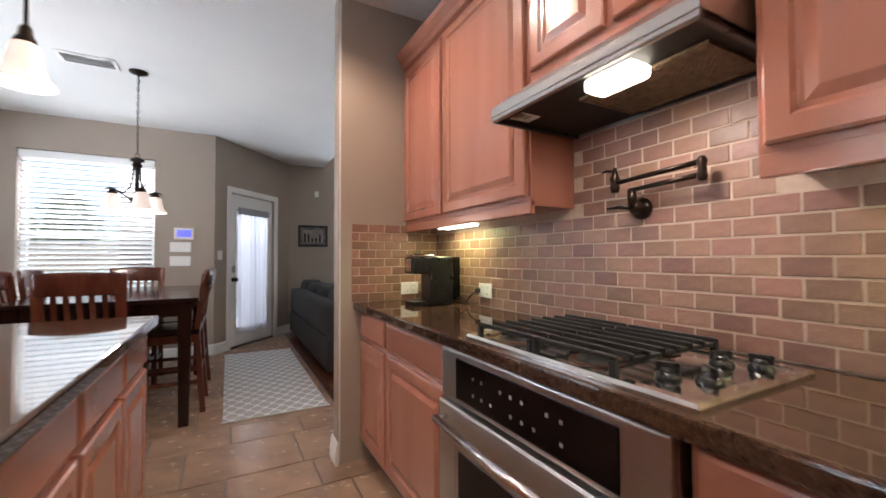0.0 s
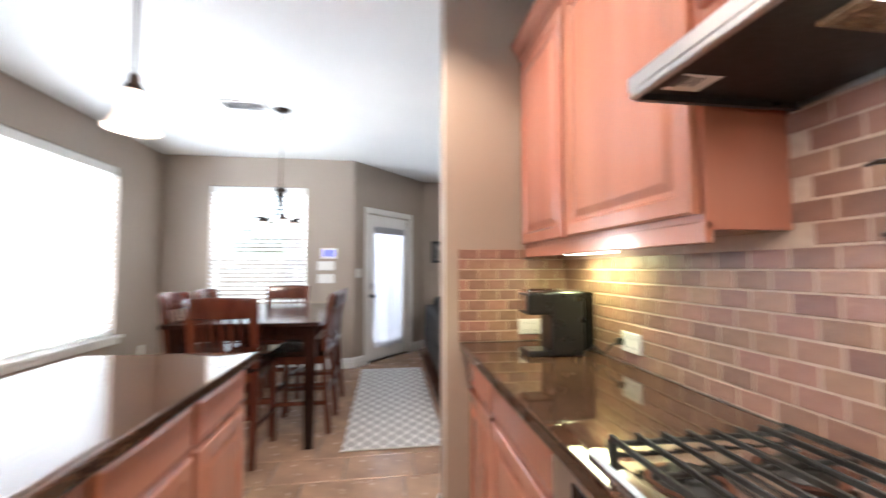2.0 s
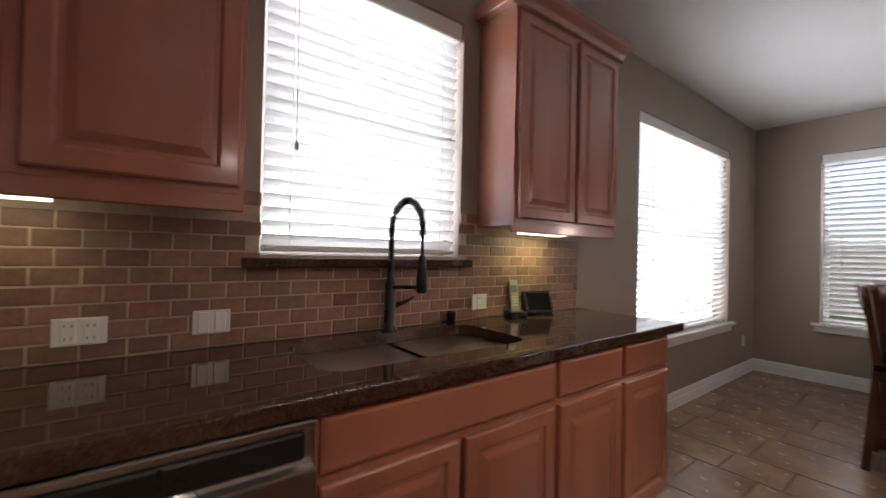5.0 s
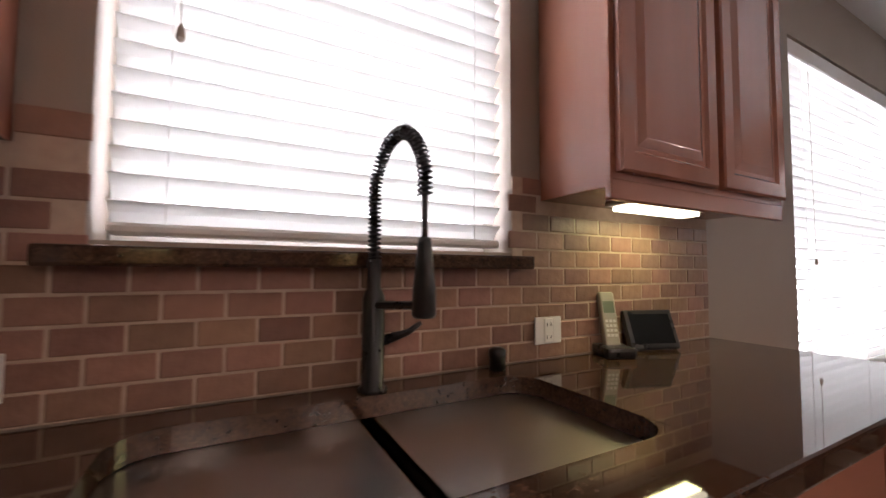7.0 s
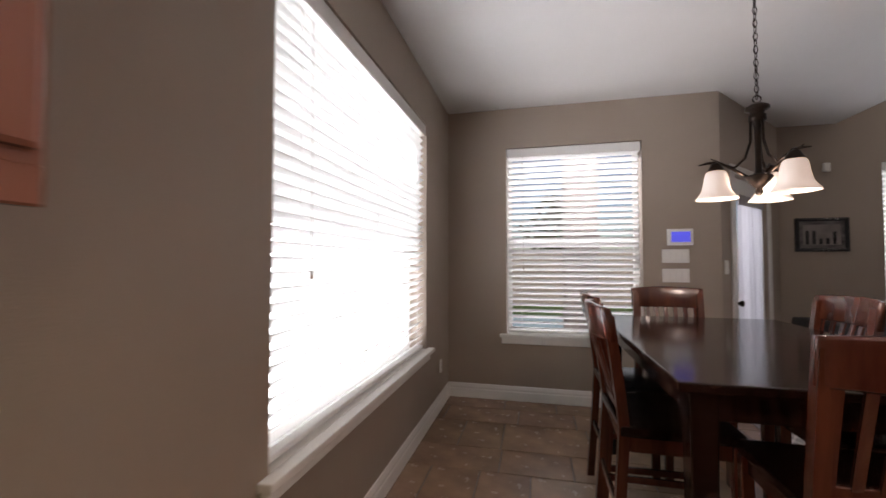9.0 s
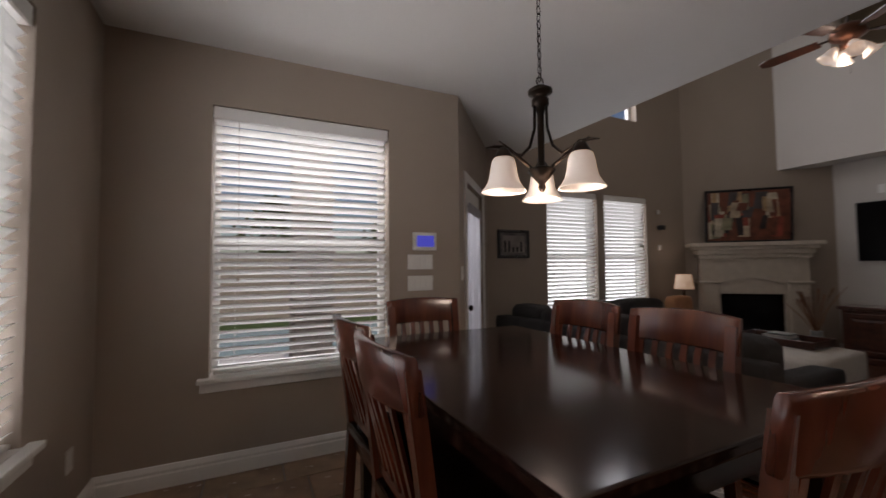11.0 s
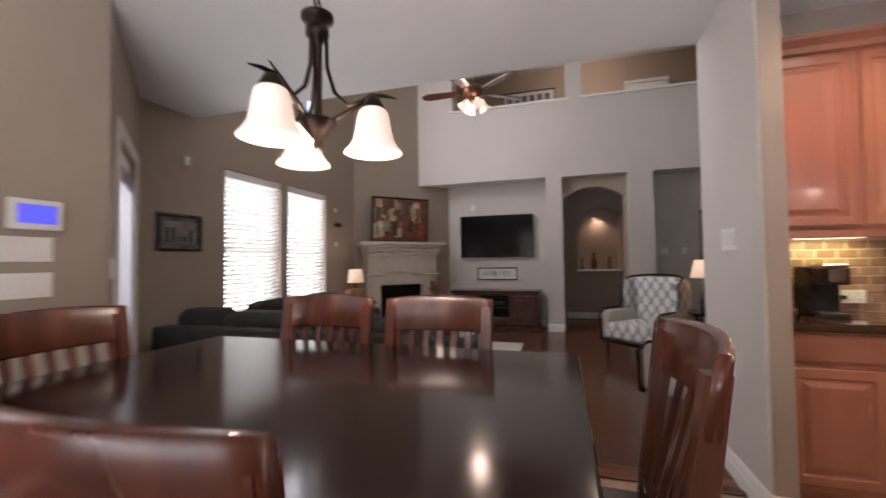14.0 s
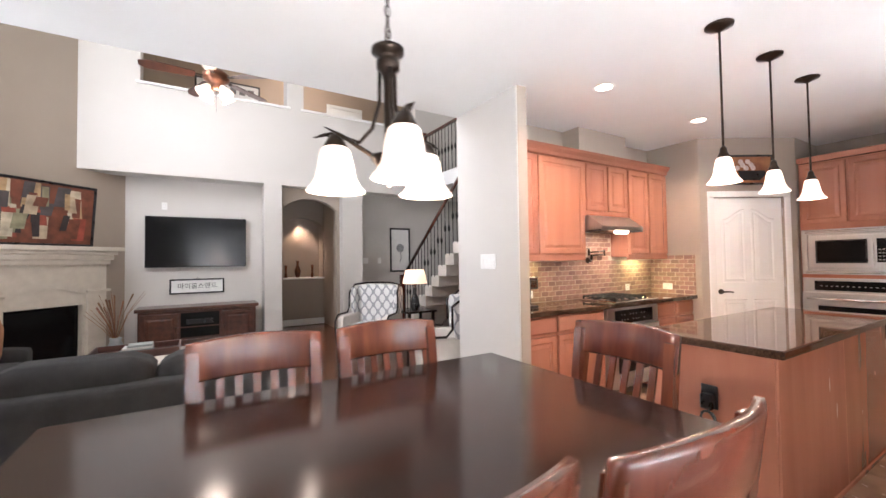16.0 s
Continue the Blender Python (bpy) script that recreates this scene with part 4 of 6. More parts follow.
# pot filler
pf = thing("pot_filler", pose(XR - 0.013, 0.795, 1.328), "black articulated pot filler tap on the tiled wall", "tap")
part("flange", lathe([(0.036, 0), (0.036, 0.006), (0.026, 0.012), (0.018, 0.02), (0.016, 0.05), (0, 0.052)], 18, None, pose(0, 0, 0, 0, -90, 0)), BRONZE, pf, "", None, True)
part("stem", tube([(-0.045, 0, 0), (-0.05, 0, 0.03), (-0.05, 0, 0.055)], [0.014, 0.015, 0.014], 10), BRONZE, pf, "", None, True)
part("valve_handle", tube([(-0.045, 0.0, 0), (-0.06, 0.04, 0.004), (-0.075, 0.075, 0.002)], [0.009, 0.007, 0.004], 8), BRONZE, pf, "", None, True)
part("lower_arm", tube([(-0.05, 0.01, 0.055), (-0.05, -0.215, 0.066)], 0.008, 10), BRONZE, pf, "", None, True)
part("elbow", lathe([(0.009, -0.012), (0.015, 0.0), (0.011, 0.012), (0.011, 0.03), (0.015, 0.042), (0.009, 0.055), (0, 0.058)], 14, None, Matrix.Translation((-0.05, -0.215, 0.06))), BRONZE, pf, "", None, True)
part("upper_arm", tube([(-0.05, -0.215, 0.102), (-0.06, 0.05, 0.085)], 0.008, 10), BRONZE, pf, "", None, True)
part("outlet_spout", lathe([(0.011, -0.03), (0.016, -0.018), (0.013, 0.0), (0.017, 0.012), (0.01, 0.03), (0.006, 0.05), (0, 0.052)], 12, None, Matrix.Translation((-0.06, 0.055, 0.085))), BRONZE, pf, "", None, True)
part("lever", tube([(-0.06, 0.055, 0.125), (-0.065, 0.085, 0.13), (-0.07, 0.10, 0.126)], [0.005, 0.005, 0.003], 8), BRONZE, pf, "", None, True)


def under_light(m, ln=0.32):
    u = thing("under_cabinet_light", m, "slim lit lamp under the wall cabinet", "lamp", "under-cabinet lights")
    part("housing", box(-0.045, -ln / 2 - 0.02, -0.012, 0.045, ln / 2 + 0.02, 0.0, 0.003), TRIM, u)
    part("diffuser", box(-0.035, -ln / 2, -0.026, 0.035, ln / 2, -0.012, 0.006, None, 2), TUBE, u, "glowing diffuser")


for x, y in ((1.50, 1.83), (1.50, -0.02), (-1.94, 1.75), (-1.94, -0.25)):
    under_light(pose(x, y, UP0 - 0.001))

# coffee machine
cm = thing("coffee_machine", pose(1.26, 1.93, 0.914), "black capsule coffee machine with a chrome lid", "coffee machine")
part("body", box(0.10, -0.06, 0.0, 0.24, 0.07, 0.265, 0.012, None, 3), BLACK, cm)
part("head", box(0.0, -0.055, 0.17, 0.11, 0.065, 0.26, 0.012, None, 3), BLACK, cm)
part("lid", box(0.002, -0.05, 0.258, 0.13, 0.06, 0.278, 0.008, None, 2), CHROME, cm, "chrome lid")
part("badge_band", box(-0.003, -0.03, 0.185, 0.0, 0.04, 0.25, 0.001), CHROME, cm, "chrome front band")
part("drip_tray", box(0.0, -0.05, 0.0, 0.10, 0.06, 0.025, 0.006, None, 2), BLACK, cm)
part("water_tank", box(0.24, -0.05, 0.02, 0.29, 0.06, 0.262, 0.008, None, 2), DARKGLASS, cm)
part("power_cord", tube([(0.25, -0.06, 0.02), (0.26, -0.10, 0.05), (0.28, -0.13, 0.02), (0.29, -0.16, 0.06), (0.315, -0.185, 0.08)], 0.004, 7), BLACK, cm, "", None, True)
part("plug", box(0.30, -0.20, 0.07, 0.328, -0.175, 0.095, 0.005), BLACK, cm)


def plate(m, w=0.075, h=0.115, kind="outlet", label="white wall plate with a power socket"):
    """Faces -Y; centred at the origin."""
    p = thing("wall_plate", m, label, "wall plate")
    part("cover", box(-w / 2, -0.007, -h / 2, w / 2, 0.0, h / 2, 0.003, None, 2), TRIM, p)
    ng = max(1, round(w / 0.05)) if w > 0.1 else 1
    for i in range(ng):
        cx = (i - (ng - 1) / 2) * 0.046
        if kind == "switch":
            part("rocker", box(cx - 0.016, -0.0115, -0.033, cx + 0.016, -0.006, 0.033, 0.002), DOORP, p)
        else:
            part("socket", box(cx - 0.017, -0.009, -0.034, cx + 0.017, -0.006, 0.034, 0.002), DOORP, p)
            for dz in (-0.018, 0.016):
                for e in (-0.007, 0.007):
                    part("slot", box(cx + e - 0.001, -0.0096, dz - 0.004, cx + e + 0.001, -0.0086, dz + 0.005), BLACK, p)
    return p


plate(pose(XR - 0.013, 1.69, 1.0, 0, 0, -90), 0.115, 0.075, "outlet")
plate(pose(1.40, YSTUB0 - 0.013, 0.985, 0, 0, 0), 0.115, 0.075, "outlet")
plate(pose(XR - 0.013, 0.10, 1.0, 0, 0, -90), 0.075, 0.075)
plate(pose(1.38, -0.387, 1.0, 0, 0, 180), 0.115, 0.075)

# sink side: fronts face +x, local X runs towards +y
SF, SBF = -1.80, -1.475
SD = SF - XS - 0.002
G2 = "wall cabinets beside the sink window"
upper_cabinet(pose(SF, 1.395, 0, 0, 0, 90), (0.44, 0.395), UP0, UP1, SD, G2)
upper_cabinet(pose(SF, -1.49, 0, 0, 0, 90), (0.45, 0.45, 0.45, 0.45), UP0, UP1, SD, G2)
GB = "base cabinets of the sink counter"
BD = SBF - XS - 0.005
base_cabinet(pose(SBF, 0.405, 0, 0, 0, 90), ((0.87, "d2"), (0.45, "dd"), (0.42, "dd")), BD, GB)
base_cabinet(pose(SBF, -1.30, 0, 0, 0, 90), ((0.55, "dd"), (0.55, "dd")), BD, GB)
sink_top = slab(XS + 0.012, -1.32, -1.444, 2.223, [(-1.965, 0.47, -1.585, 1.25)], label="polished brown granite worktop round the sink")
for cx, cy, sx, sy in ((-1.965, 0.47, 1, 1), (-1.585, 0.47, -1, 1), (-1.965, 1.25, 1, -1), (-1.585, 1.25, -1, -1)):
    rad = 0.075
    arc = [(0.0, 0.0), (rad, 0.0)] + [(rad - rad * math.sin(a), rad - rad * math.cos(a)) for a in [k * math.pi / 16 for k in range(1, 8)]] + [(0.0, rad)]
    fil = prism(arc, 0.0395)
    bmesh.ops.transform(fil, matrix=Matrix(((sx, 0, 0, cx), (0, 0, sy, cy), (0, 1, 0, 0.8741), (0, 0, 0, 1))), verts=fil.verts)
    bmesh.ops.recalc_face_normals(fil, faces=fil.faces)
    part("rounded_corner", fil, GRAN, sink_top)
snk = thing("kitchen_sink", pose(-1.775, 0.86, 0.872), "double-bowl stainless steel undermount sink", "sink")
for ya, yb in ((-0.39, -0.015), (0.015, 0.39)):
    b = rings_front(0.38, yb - ya, ((-0.012, 0.0), (0.0, 0.0), (0.006, 0.02), (0.02, 0.17), (0.05, 0.19), (0.06, 0.19)))
    part("bowl", b, SINKSTEEL, snk, "", Matrix(((1, 0, 0, -0.19), (0, 0, 1, ya), (0, -1, 0, 0.0), (0, 0, 0, 1))))
    part("drain", lathe([(0.045, 0.003), (0.04, 0.0), (0.02, -0.004), (0, -0.004)], 16, None, Matrix.Translation((0, (ya + yb) / 2, -0.185))), CHROME, snk)

part("divider", box(-0.19, -0.02, -0.03, 0.19, 0.02, -0.012, 0.006, None, 2), SINKSTEEL, snk)
fa = thing("kitchen_faucet", pose(-2.0, 0.885, 0.914), "matte black spring-neck kitchen faucet", "tap")
part("base_column", lathe([(0.03, 0), (0.03, 0.006), (0.023, 0.01), (0.023, 0.19), (0.019, 0.2), (0.014, 0.21), (0.014, 0.27), (0, 0.27)], 16), BLACK, fa, "", None, True)
arc = [(0, 0, 0.26), (0, 0, 0.40)] + [(0.085 - 0.085 * math.cos(math.pi * i / 10), 0.035 * i / 10, 0.42 + 0.095 * math.sin(math.pi * i / 10)) for i in range(11)] + [(0.17, 0.035, 0.38)]
part("hose", tube(arc, 0.007, 8), BLACK, fa, "", None, True)
coil = []
P = [Vector(p) for p in arc]
seglen = [0]
for a, b in zip(P, P[1:]):
    seglen.append(seglen[-1] + (b - a).length)
for i in range(420):
    s = seglen[-1] * i / 419
    k = max(j for j in range(len(P)) if seglen[j] <= s + 1e-9)
    k = min(k, len(P) - 2)
    p = P[k].lerp(P[k + 1], (s - seglen[k]) / max(seglen[k + 1] - seglen[k], 1e-6))
    d = (P[k + 1] - P[k]).normalized()
    u = d.cross(Vector((0, 1, 0.01))).normalized()
    w = d.cross(u)
    an = i * 0.785
    coil.append(p + u * 0.0125 * math.cos(an) + w * 0.0125 * math.sin(an))
part("spring", tube(coil, 0.0026, 4), BLACK, fa, "coiled black spring")
part("spray_head", lathe([(0.018, 0), (0.022, 0.006), (0.021, 0.05), (0.016, 0.09), (0.013, 0.13), (0.011, 0.14), (0, 0.14)], 14, None, Matrix.Translation((0.17, 0.035, 0.165))), BLACK, fa, "", None, True)
part("hose_end", tube([(0.17, 0.035, 0.30), (0.17, 0.035, 0.40)], 0.006, 8), BLACK, fa)
part("holder_arm", tube([(0.01, 0, 0.175), (0.155, 0.032, 0.185)], 0.008, 8), BLACK, fa)
part("lever", tube([(0, 0.022, 0.10), (0.01, 0.075, 0.115), (0.02, 0.10, 0.135)], [0.012, 0.007, 0.005], 8), BLACK, fa, "", None, True)
tagged(part("soap_dispenser", lathe([(0.02, 0), (0.02, 0.03), (0.022, 0.032), (0.022, 0.05), (0.012, 0.056), (0, 0.056)], 14, None, Matrix.Translation((-2.02, 1.215, 0.914))), BLACK, None, "", None, True), "small black air-gap cap beside the sink", "air gap")
tagged(part("window_ledge", box(XS - 0.015, 0.35, 1.165, -2.015, 1.335, 1.20, 0.006, None, 2), GRAN), "dark granite ledge under the sink window", "ledge", kind="structure")

dwm = thing("dishwasher", pose(SBF, -0.195, 0, 0, 0, 90), "stainless steel dishwasher with a pocket handle", "dishwasher")
part("body", box(0, 0.0, 0.10, 0.598, 0.55, 0.866), STEEL, dwm)
part("door_panel", box(0.003, -0.03, 0.11, 0.595, 0.0, 0.765, 0.006, None, 2), STEEL, dwm)
part("control_strip", box(0.03, -0.03, 0.785, 0.568, 0.0, 0.845, 0.006), BLACK, dwm, "black control strip")
part("top_trim", box(0.003, -0.026, 0.846, 0.595, 0.0, 0.866, 0.004), STEEL, dwm)
part("pocket_handle", lathe([(0.0, 0.0), (0.05, 0.003), (0.075, 0.012), (0.08, 0.02)], 18, None, Matrix.Translation((0.30, -0.034, 0.765)) @ pose(0, 0, 0, -90) @ Matrix.Diagonal((1, 0.45, 1, 1))), CHROME, dwm, "", None, True)
part("kick_plate", box(0, 0.06, 0, 0.598, 0.5, 0.10), BLACK, dwm)

for y, w in ((-0.04, 0.115), (0.27, 0.105), (1.41, 0.095)):
    plate(pose(XS + 0.013, y, 0.995, 0, 0, 90), w, 0.075, "switch" if y == 0.27 else "outlet")
ph = thing("cordless_phone", pose(-2.0, 1.62, 0.914, 0, 0, 68), "silver cordless phone standing in its cradle", "phone")
part("cradle", box(-0.045, -0.05, 0, 0.045, 0.05, 0.03, 0.01, None, 2), BLACK, ph)
part("handset", box(-0.024, -0.012, 0.0, 0.024, 0.012, 0.165, 0.009, None, 3), surface("silver_plastic", (0.42, 0.40, 0.34), (0.36, 0.34, 0.28), 0.35), ph, "silver handset", pose(0, 0.01, 0.022, -14))
part("phone_screen", box(-0.017, -0.0135, 0.10, 0.017, -0.0115, 0.135), surface("lcd_green", (0.16, 0.2, 0.14)), ph, "", pose(0, 0.01, 0.022, -14))
keys = None
for i in range(3):
    for k in range(4):
        keys = box(-0.016 + i * 0.012, -0.0135, 0.03 + k * 0.014, -0.008 + i * 0.012, -0.0115, 0.038 + k * 0.014, 0, keys)
part("keypad", keys, PAPER, ph, "", pose(0, 0.01, 0.022, -14))
df = thing("digital_photo_frame", pose(-1.985, 1.79, 0.914, 0, 0, 72), "small dark digital display leaning on a stand", "display")
part("bezel", box(-0.085, -0.012, 0, 0.085, 0.012, 0.125, 0.006, None, 2), BLACK, df, "", pose(0, 0, 0.004, -22))
part("screen", box(-0.07, -0.0135, 0.017, 0.07, -0.0115, 0.11), DARKGLASS, df, "", pose(0, 0, 0.004, -22))
part("stand", tube([(0, 0.02, 0.08), (0, 0.075, 0.004)], 0.006, 6), BLACK, df)

# island
isl = thing("kitchen_island", pose(-0.56, 0.28, 0), "reddish maple kitchen island cabinet", "island")
IX, IY = 0.69, 1.902
part("body", box(0.035, 0.035, 0.09, IX - 0.05, IY - 0.035, 0.872, 0.003), CAB, isl)
part("toe_kick", box(0.07, 0.07, 0, IX - 0.11, IY - 0.07, 0.09), CABH, isl)
part("end_panel", box(0.03, IY - 0.034, 0.0, IX - 0.05, IY - 0.022, 0.872, 0.003), CAB, isl)
for ya, yb in ((0.05, 0.94), (0.945, IY - 0.034)):
    part("side_panel", box(0.022, ya, 0.0, 0.034, yb, 0.872, 0.003), CAB, isl)
part("base_moulding", box(0.010, 0.05, 0, 0.022, IY - 0.02, 0.03, 0.004), CABH, isl)
y = 0.05
for wd in (0.45, 0.45, 0.45, 0.45):
    part("drawer_front", drawer_front(wd - 0.03, 0.135), CABH, isl, "", pose(IX - 0.0495, y + 0.015, 0.72, 0, 0, 90))
    part("cabinet_door", panel_door(wd - 0.03, 0.56), CAB, isl, "", pose(IX - 0.0495, y + 0.015, 0.135, 0, 0, 90))
    y += wd
tagged(part("island_worktop", box(-0.575, 0.26, 0.873, 0.13, 2.182, 0.914, 0.009, None, 3), GRAN), "polished brown granite island worktop", "worktop")
chg = thing("wall_plate", pose(-0.248, 2.161, 0.62, 0, 0, 180), "black socket plate on the island with a hanging charger", "wall plate")
part("cover", box(-0.04, -0.007, -0.06, 0.04, 0, 0.06, 0.003), BLACK, chg)
part("charger", box(-0.03, -0.05, -0.06, 0.03, -0.007, 0.02, 0.008), BLACK, chg)
part("cable_coil", tube([(0.035 * math.cos(a * 0.5), -0.03 - 0.006 * math.sin(a * 0.9), -0.115 + 0.045 * math.sin(a * 0.5)) for a in range(40)], 0.006, 6), BLACK, chg)

# oven tower in the far corner
tw = thing("oven_tower_cabinet", pose(0.415, -1.362, 0, 0, 0, 180), "tall reddish maple cabinet holding microwave and oven", "cabinet")
TWW = 0.80
part("body", box(0, 0.021, 0.1, TWW, 0.62, UP1 + 0.02, 0.002), CAB, tw)
part("toe_kick", box(0, 0.08, 0, TWW, 0.6, 0.1), CABH, tw)
for k in range(2):
    part("cabinet_door", panel_door(0.375, 0.66), CAB, tw, "", pose(0.018 + k * 0.39, 0.0205, 1.70))
part("crown_moulding", box(-0.0, -0.03, UP1 + 0.021, TWW + 0.02, 0.62, UP1 + 0.085, 0.012, None, 3), CABH, tw)
part("drawer_front", drawer_front(TWW - 0.03, 0.25), CABH, tw, "", pose(0.015, 0.0205, 0.13))
mw = thing("microwave", pose(0.40, -1.362, 1.14, 0, 0, 180), "stainless built-in microwave with a dark glass door", "microwave")
part("trim_frame", rings_front(0.77, 0.49, ((0, 0.019), (0, -0.010), (0.006, -0.016), (0.05, -0.016), (0.056, -0.006), (0.06, -0.006))), STEEL, mw)
for z in (0.012, 0.028, 0.452, 0.468):
    part("vent_louvre", box(0.03, -0.0215, z, 0.74, -0.016, z + 0.007, 0.002), CHROME, mw)
part("door", box(0.085, -0.034, 0.075, 0.565, -0.008, 0.415, 0.006, None, 2), STEEL, mw)
part("window_frame", rings_front(0.40, 0.25, ((0, 0.004), (0, -0.003), (0.012, -0.003), (0.016, 0.001), (0.017, 0.001))), BLACK, mw, "", pose(0.125, -0.034, 0.12))
part("window", box(0.14, -0.0365, 0.135, 0.51, -0.0335, 0.355, 0.001), DARKGLASS, mw, "dark glass window")
part("control_surround", box(0.57, -0.034, 0.075, 0.70, -0.008, 0.415, 0.006, None, 2), STEEL, mw)
part("control_panel", box(0.59, -0.036, 0.13, 0.685, -0.0335, 0.37, 0.002), DARKGLASS, mw, "black touch control panel")
for i in range(4):
    for k in range(3):
        part("key", box(0.601 + k * 0.027, -0.0368, 0.15 + i * 0.034, 0.618 + k * 0.027, -0.0358, 0.163 + i * 0.034), bpy.data.materials["dim_print"], mw)
ov2 = thing("wall_oven", pose(0.40, -1.362, 0.40, 0, 0, 180), "stainless steel wall oven with a dark display", "oven")
part("body", box(0, -0.012, 0.0, 0.77, 0.019, 0.70, 0.004), STEEL, ov2)
part("display", box(0.10, -0.017, 0.565, 0.67, -0.011, 0.67, 0.002), DARKGLASS, ov2, "black glass display")
for i in range(12):
    part("marking", box(0.15 + i * 0.042, -0.0178, 0.61, 0.166 + i * 0.042, -0.0168, 0.618), bpy.data.materials["dim_print"], ov2)
part("oven_door", box(0.0, -0.04, 0.02, 0.77, -0.012, 0.545, 0.006, None, 2), STEEL, ov2)
part("window_frame", rings_front(0.54, 0.32, ((0, 0.004), (0, -0.002), (0.014, -0.002), (0.018, 0.002), (0.019, 0.002))), STEEL, ov2, "", pose(0.115, -0.0405, 0.10))
part("oven_window", box(0.132, -0.0425, 0.117, 0.638, -0.0395, 0.403, 0.001), DARKGLASS, ov2)
hb = tube([(0.05, -0.08, 0.48), (0.72, -0.08, 0.48)], 0.012, 10)
for x in (0.08, 0.69):
    tube([(x, -0.04, 0.48), (x, -0.08, 0.48)], 0.008, 8, hb)
part("door_handle", hb, CHROME, ov2, "", None, True)

# flower picture over the pantry door
fp = thing("flower_picture", PM @ pose(0.32, -0.004, 2.16), "framed painting of pale flowers in a dark bowl", "picture")
part("frame", rings_front(0.52, 0.34, ((0, 0), (0, -0.02), (0.01, -0.025), (0.02, -0.018), (0.022, -0.012))), BLACK, fp)
part("canvas", box(0.022, -0.014, 0.022, 0.498, -0.0125, 0.318), surface("ochre_canvas", (0.36, 0.15, 0.06), (0.2, 0.07, 0.03), 0.6, scale=7), fp)
bowl = prism([(0.10 + 0.03 * (abs(i) == 3) + 0.053 * (i + 3), 0.05 + (0.0 if -3 < i < 3 else 0.07)) for i in range(-3, 4)] + [(0.42, 0.16), (0.12, 0.16)], 0.002)
part("painted_bowl", bowl, BLACK, fp, "", pose(0, -0.0165, 0))
for i in range(7):
    part("painted_flower", lathe([(0.03, 0.0), (0.03, 0.001), (0, 0.0015)], 9, None, pose(0.11 + 0.03 * i + 0.01 * (i % 2), -0.0165 - 0.0004 * i, 0.19 + 0.035 * ((i * 2) % 3), 90)), surface("pale_paint", (0.62, 0.52, 0.48), (0.45, 0.35, 0.33), scale=30) if i == 0 else bpy.data.materials["pale_paint"], fp)

# pendants, downlights, vent
for k, y in enumerate((1.863, 1.172, 0.502)):
    p = thing("pendant_lamp", pose(-0.222, y, 0), "lit pendant with a frosted bell shade on a bronze rod", "lamp", "pendants over the island")
    part("canopy", lathe([(0.075, ZC - 0.002), (0.073, ZC - 0.012), (0.03, ZC - 0.028), (0.012, ZC - 0.04), (0, ZC - 0.04)], 20), BRONZE, p, "", None, True)
    part("rod", tube([(0, 0, ZC - 0.04), (0, 0, 1.985)], 0.0065, 8), BRONZE, p)
    part("socket_cap", lathe([(0.008, 1.99), (0.018, 1.975), (0.021, 1.95), (0.03, 1.935), (0.032, 1.92), (0, 1.92)], 16), BRONZE, p, "", None, True)
    part("shade", lathe([(0.028, 1.925), (0.038, 1.912), (0.044, 1.89), (0.049, 1.86), (0.056, 1.826), (0.068, 1.80), (0.081, 1.785), (0.087, 1.775), (0.083, 1.775), (0.066, 1.794), (0.052, 1.826), (0.044, 1.868), (0.038, 1.905), (0.028, 1.92)], 24), SHADE, p, "frosted glass bell shade", None, True)
for x, y in ((0.66, 1.72), (0.68, 0.235), (-1.01, 1.70), (-1.01, 0.235)):
    d = thing("downlight", pose(x, y, ZC), "lit recessed ceiling light with a white ring", "lamp", "recessed ceiling lights")
    part("trim_ring", lathe([(0.085, 0.0), (0.083, -0.006), (0.068, -0.004), (0.06, -0.001), (0.058, 0.0)], 24), TRIM, d)
    part("lens", lathe([(0.06, -0.0015), (0.0, -0.003)], 24), BULB, d)
v = thing("ceiling_vent", pose(-0.55, 3.91, ZC, 0, 0, 0), "white louvred air vent in the ceiling", "vent")
part("frame", rings_front(0.36, 0.2, ((0, 0.004), (0, -0.006), (0.025, -0.008), (0.03, 0.0), (0.031, 0.0))), TRIM, v, "", Matrix.Translation((-0.18, -0.1, -0.003)) @ Matrix(((1, 0, 0, 0), (0, 0, 1, 0), (0, 1, 0, 0), (0, 0, 0, 1))))
for i in range(8):
    part("slat", box(-0.15, -0.004, -0.011, 0.15, 0.010, -0.0095), surface("vent_grey", (0.5, 0.5, 0.49)) if i == 0 else bpy.data.materials["vent_grey"], v, "", pose(0, -0.063 + i * 0.018, 0, 25))

# alarm and switches on the dining wall
al = thing("alarm_keypad", pose(-0.06, YN - 0.001, 1.475), "white alarm keypad with a lit blue screen", "keypad")
part("case", box(-0.10, -0.022, -0.07, 0.10, 0, 0.07, 0.008, None, 2), TRIM, al)
part("screen", box(-0.07, -0.0235, -0.042, 0.075, -0.0215, 0.045), SCREEN, al, "blue lit screen")
plate(pose(-0.095, YN - 0.001, 1.315), 0.21, 0.115, "switch", "white plate with four light switches")
plate(pose(-0.095, YN - 0.001, 1.15), 0.21, 0.115, "switch", "white plate with four light switches")
plate(DM @ pose(0.085, -0.001, 1.22), 0.075, 0.115, "switch", "white light switch beside the patio door")
plate(pose(XS, 5.28, 0.36, 0, 0, 90), 0.07, 0.11, "outlet")
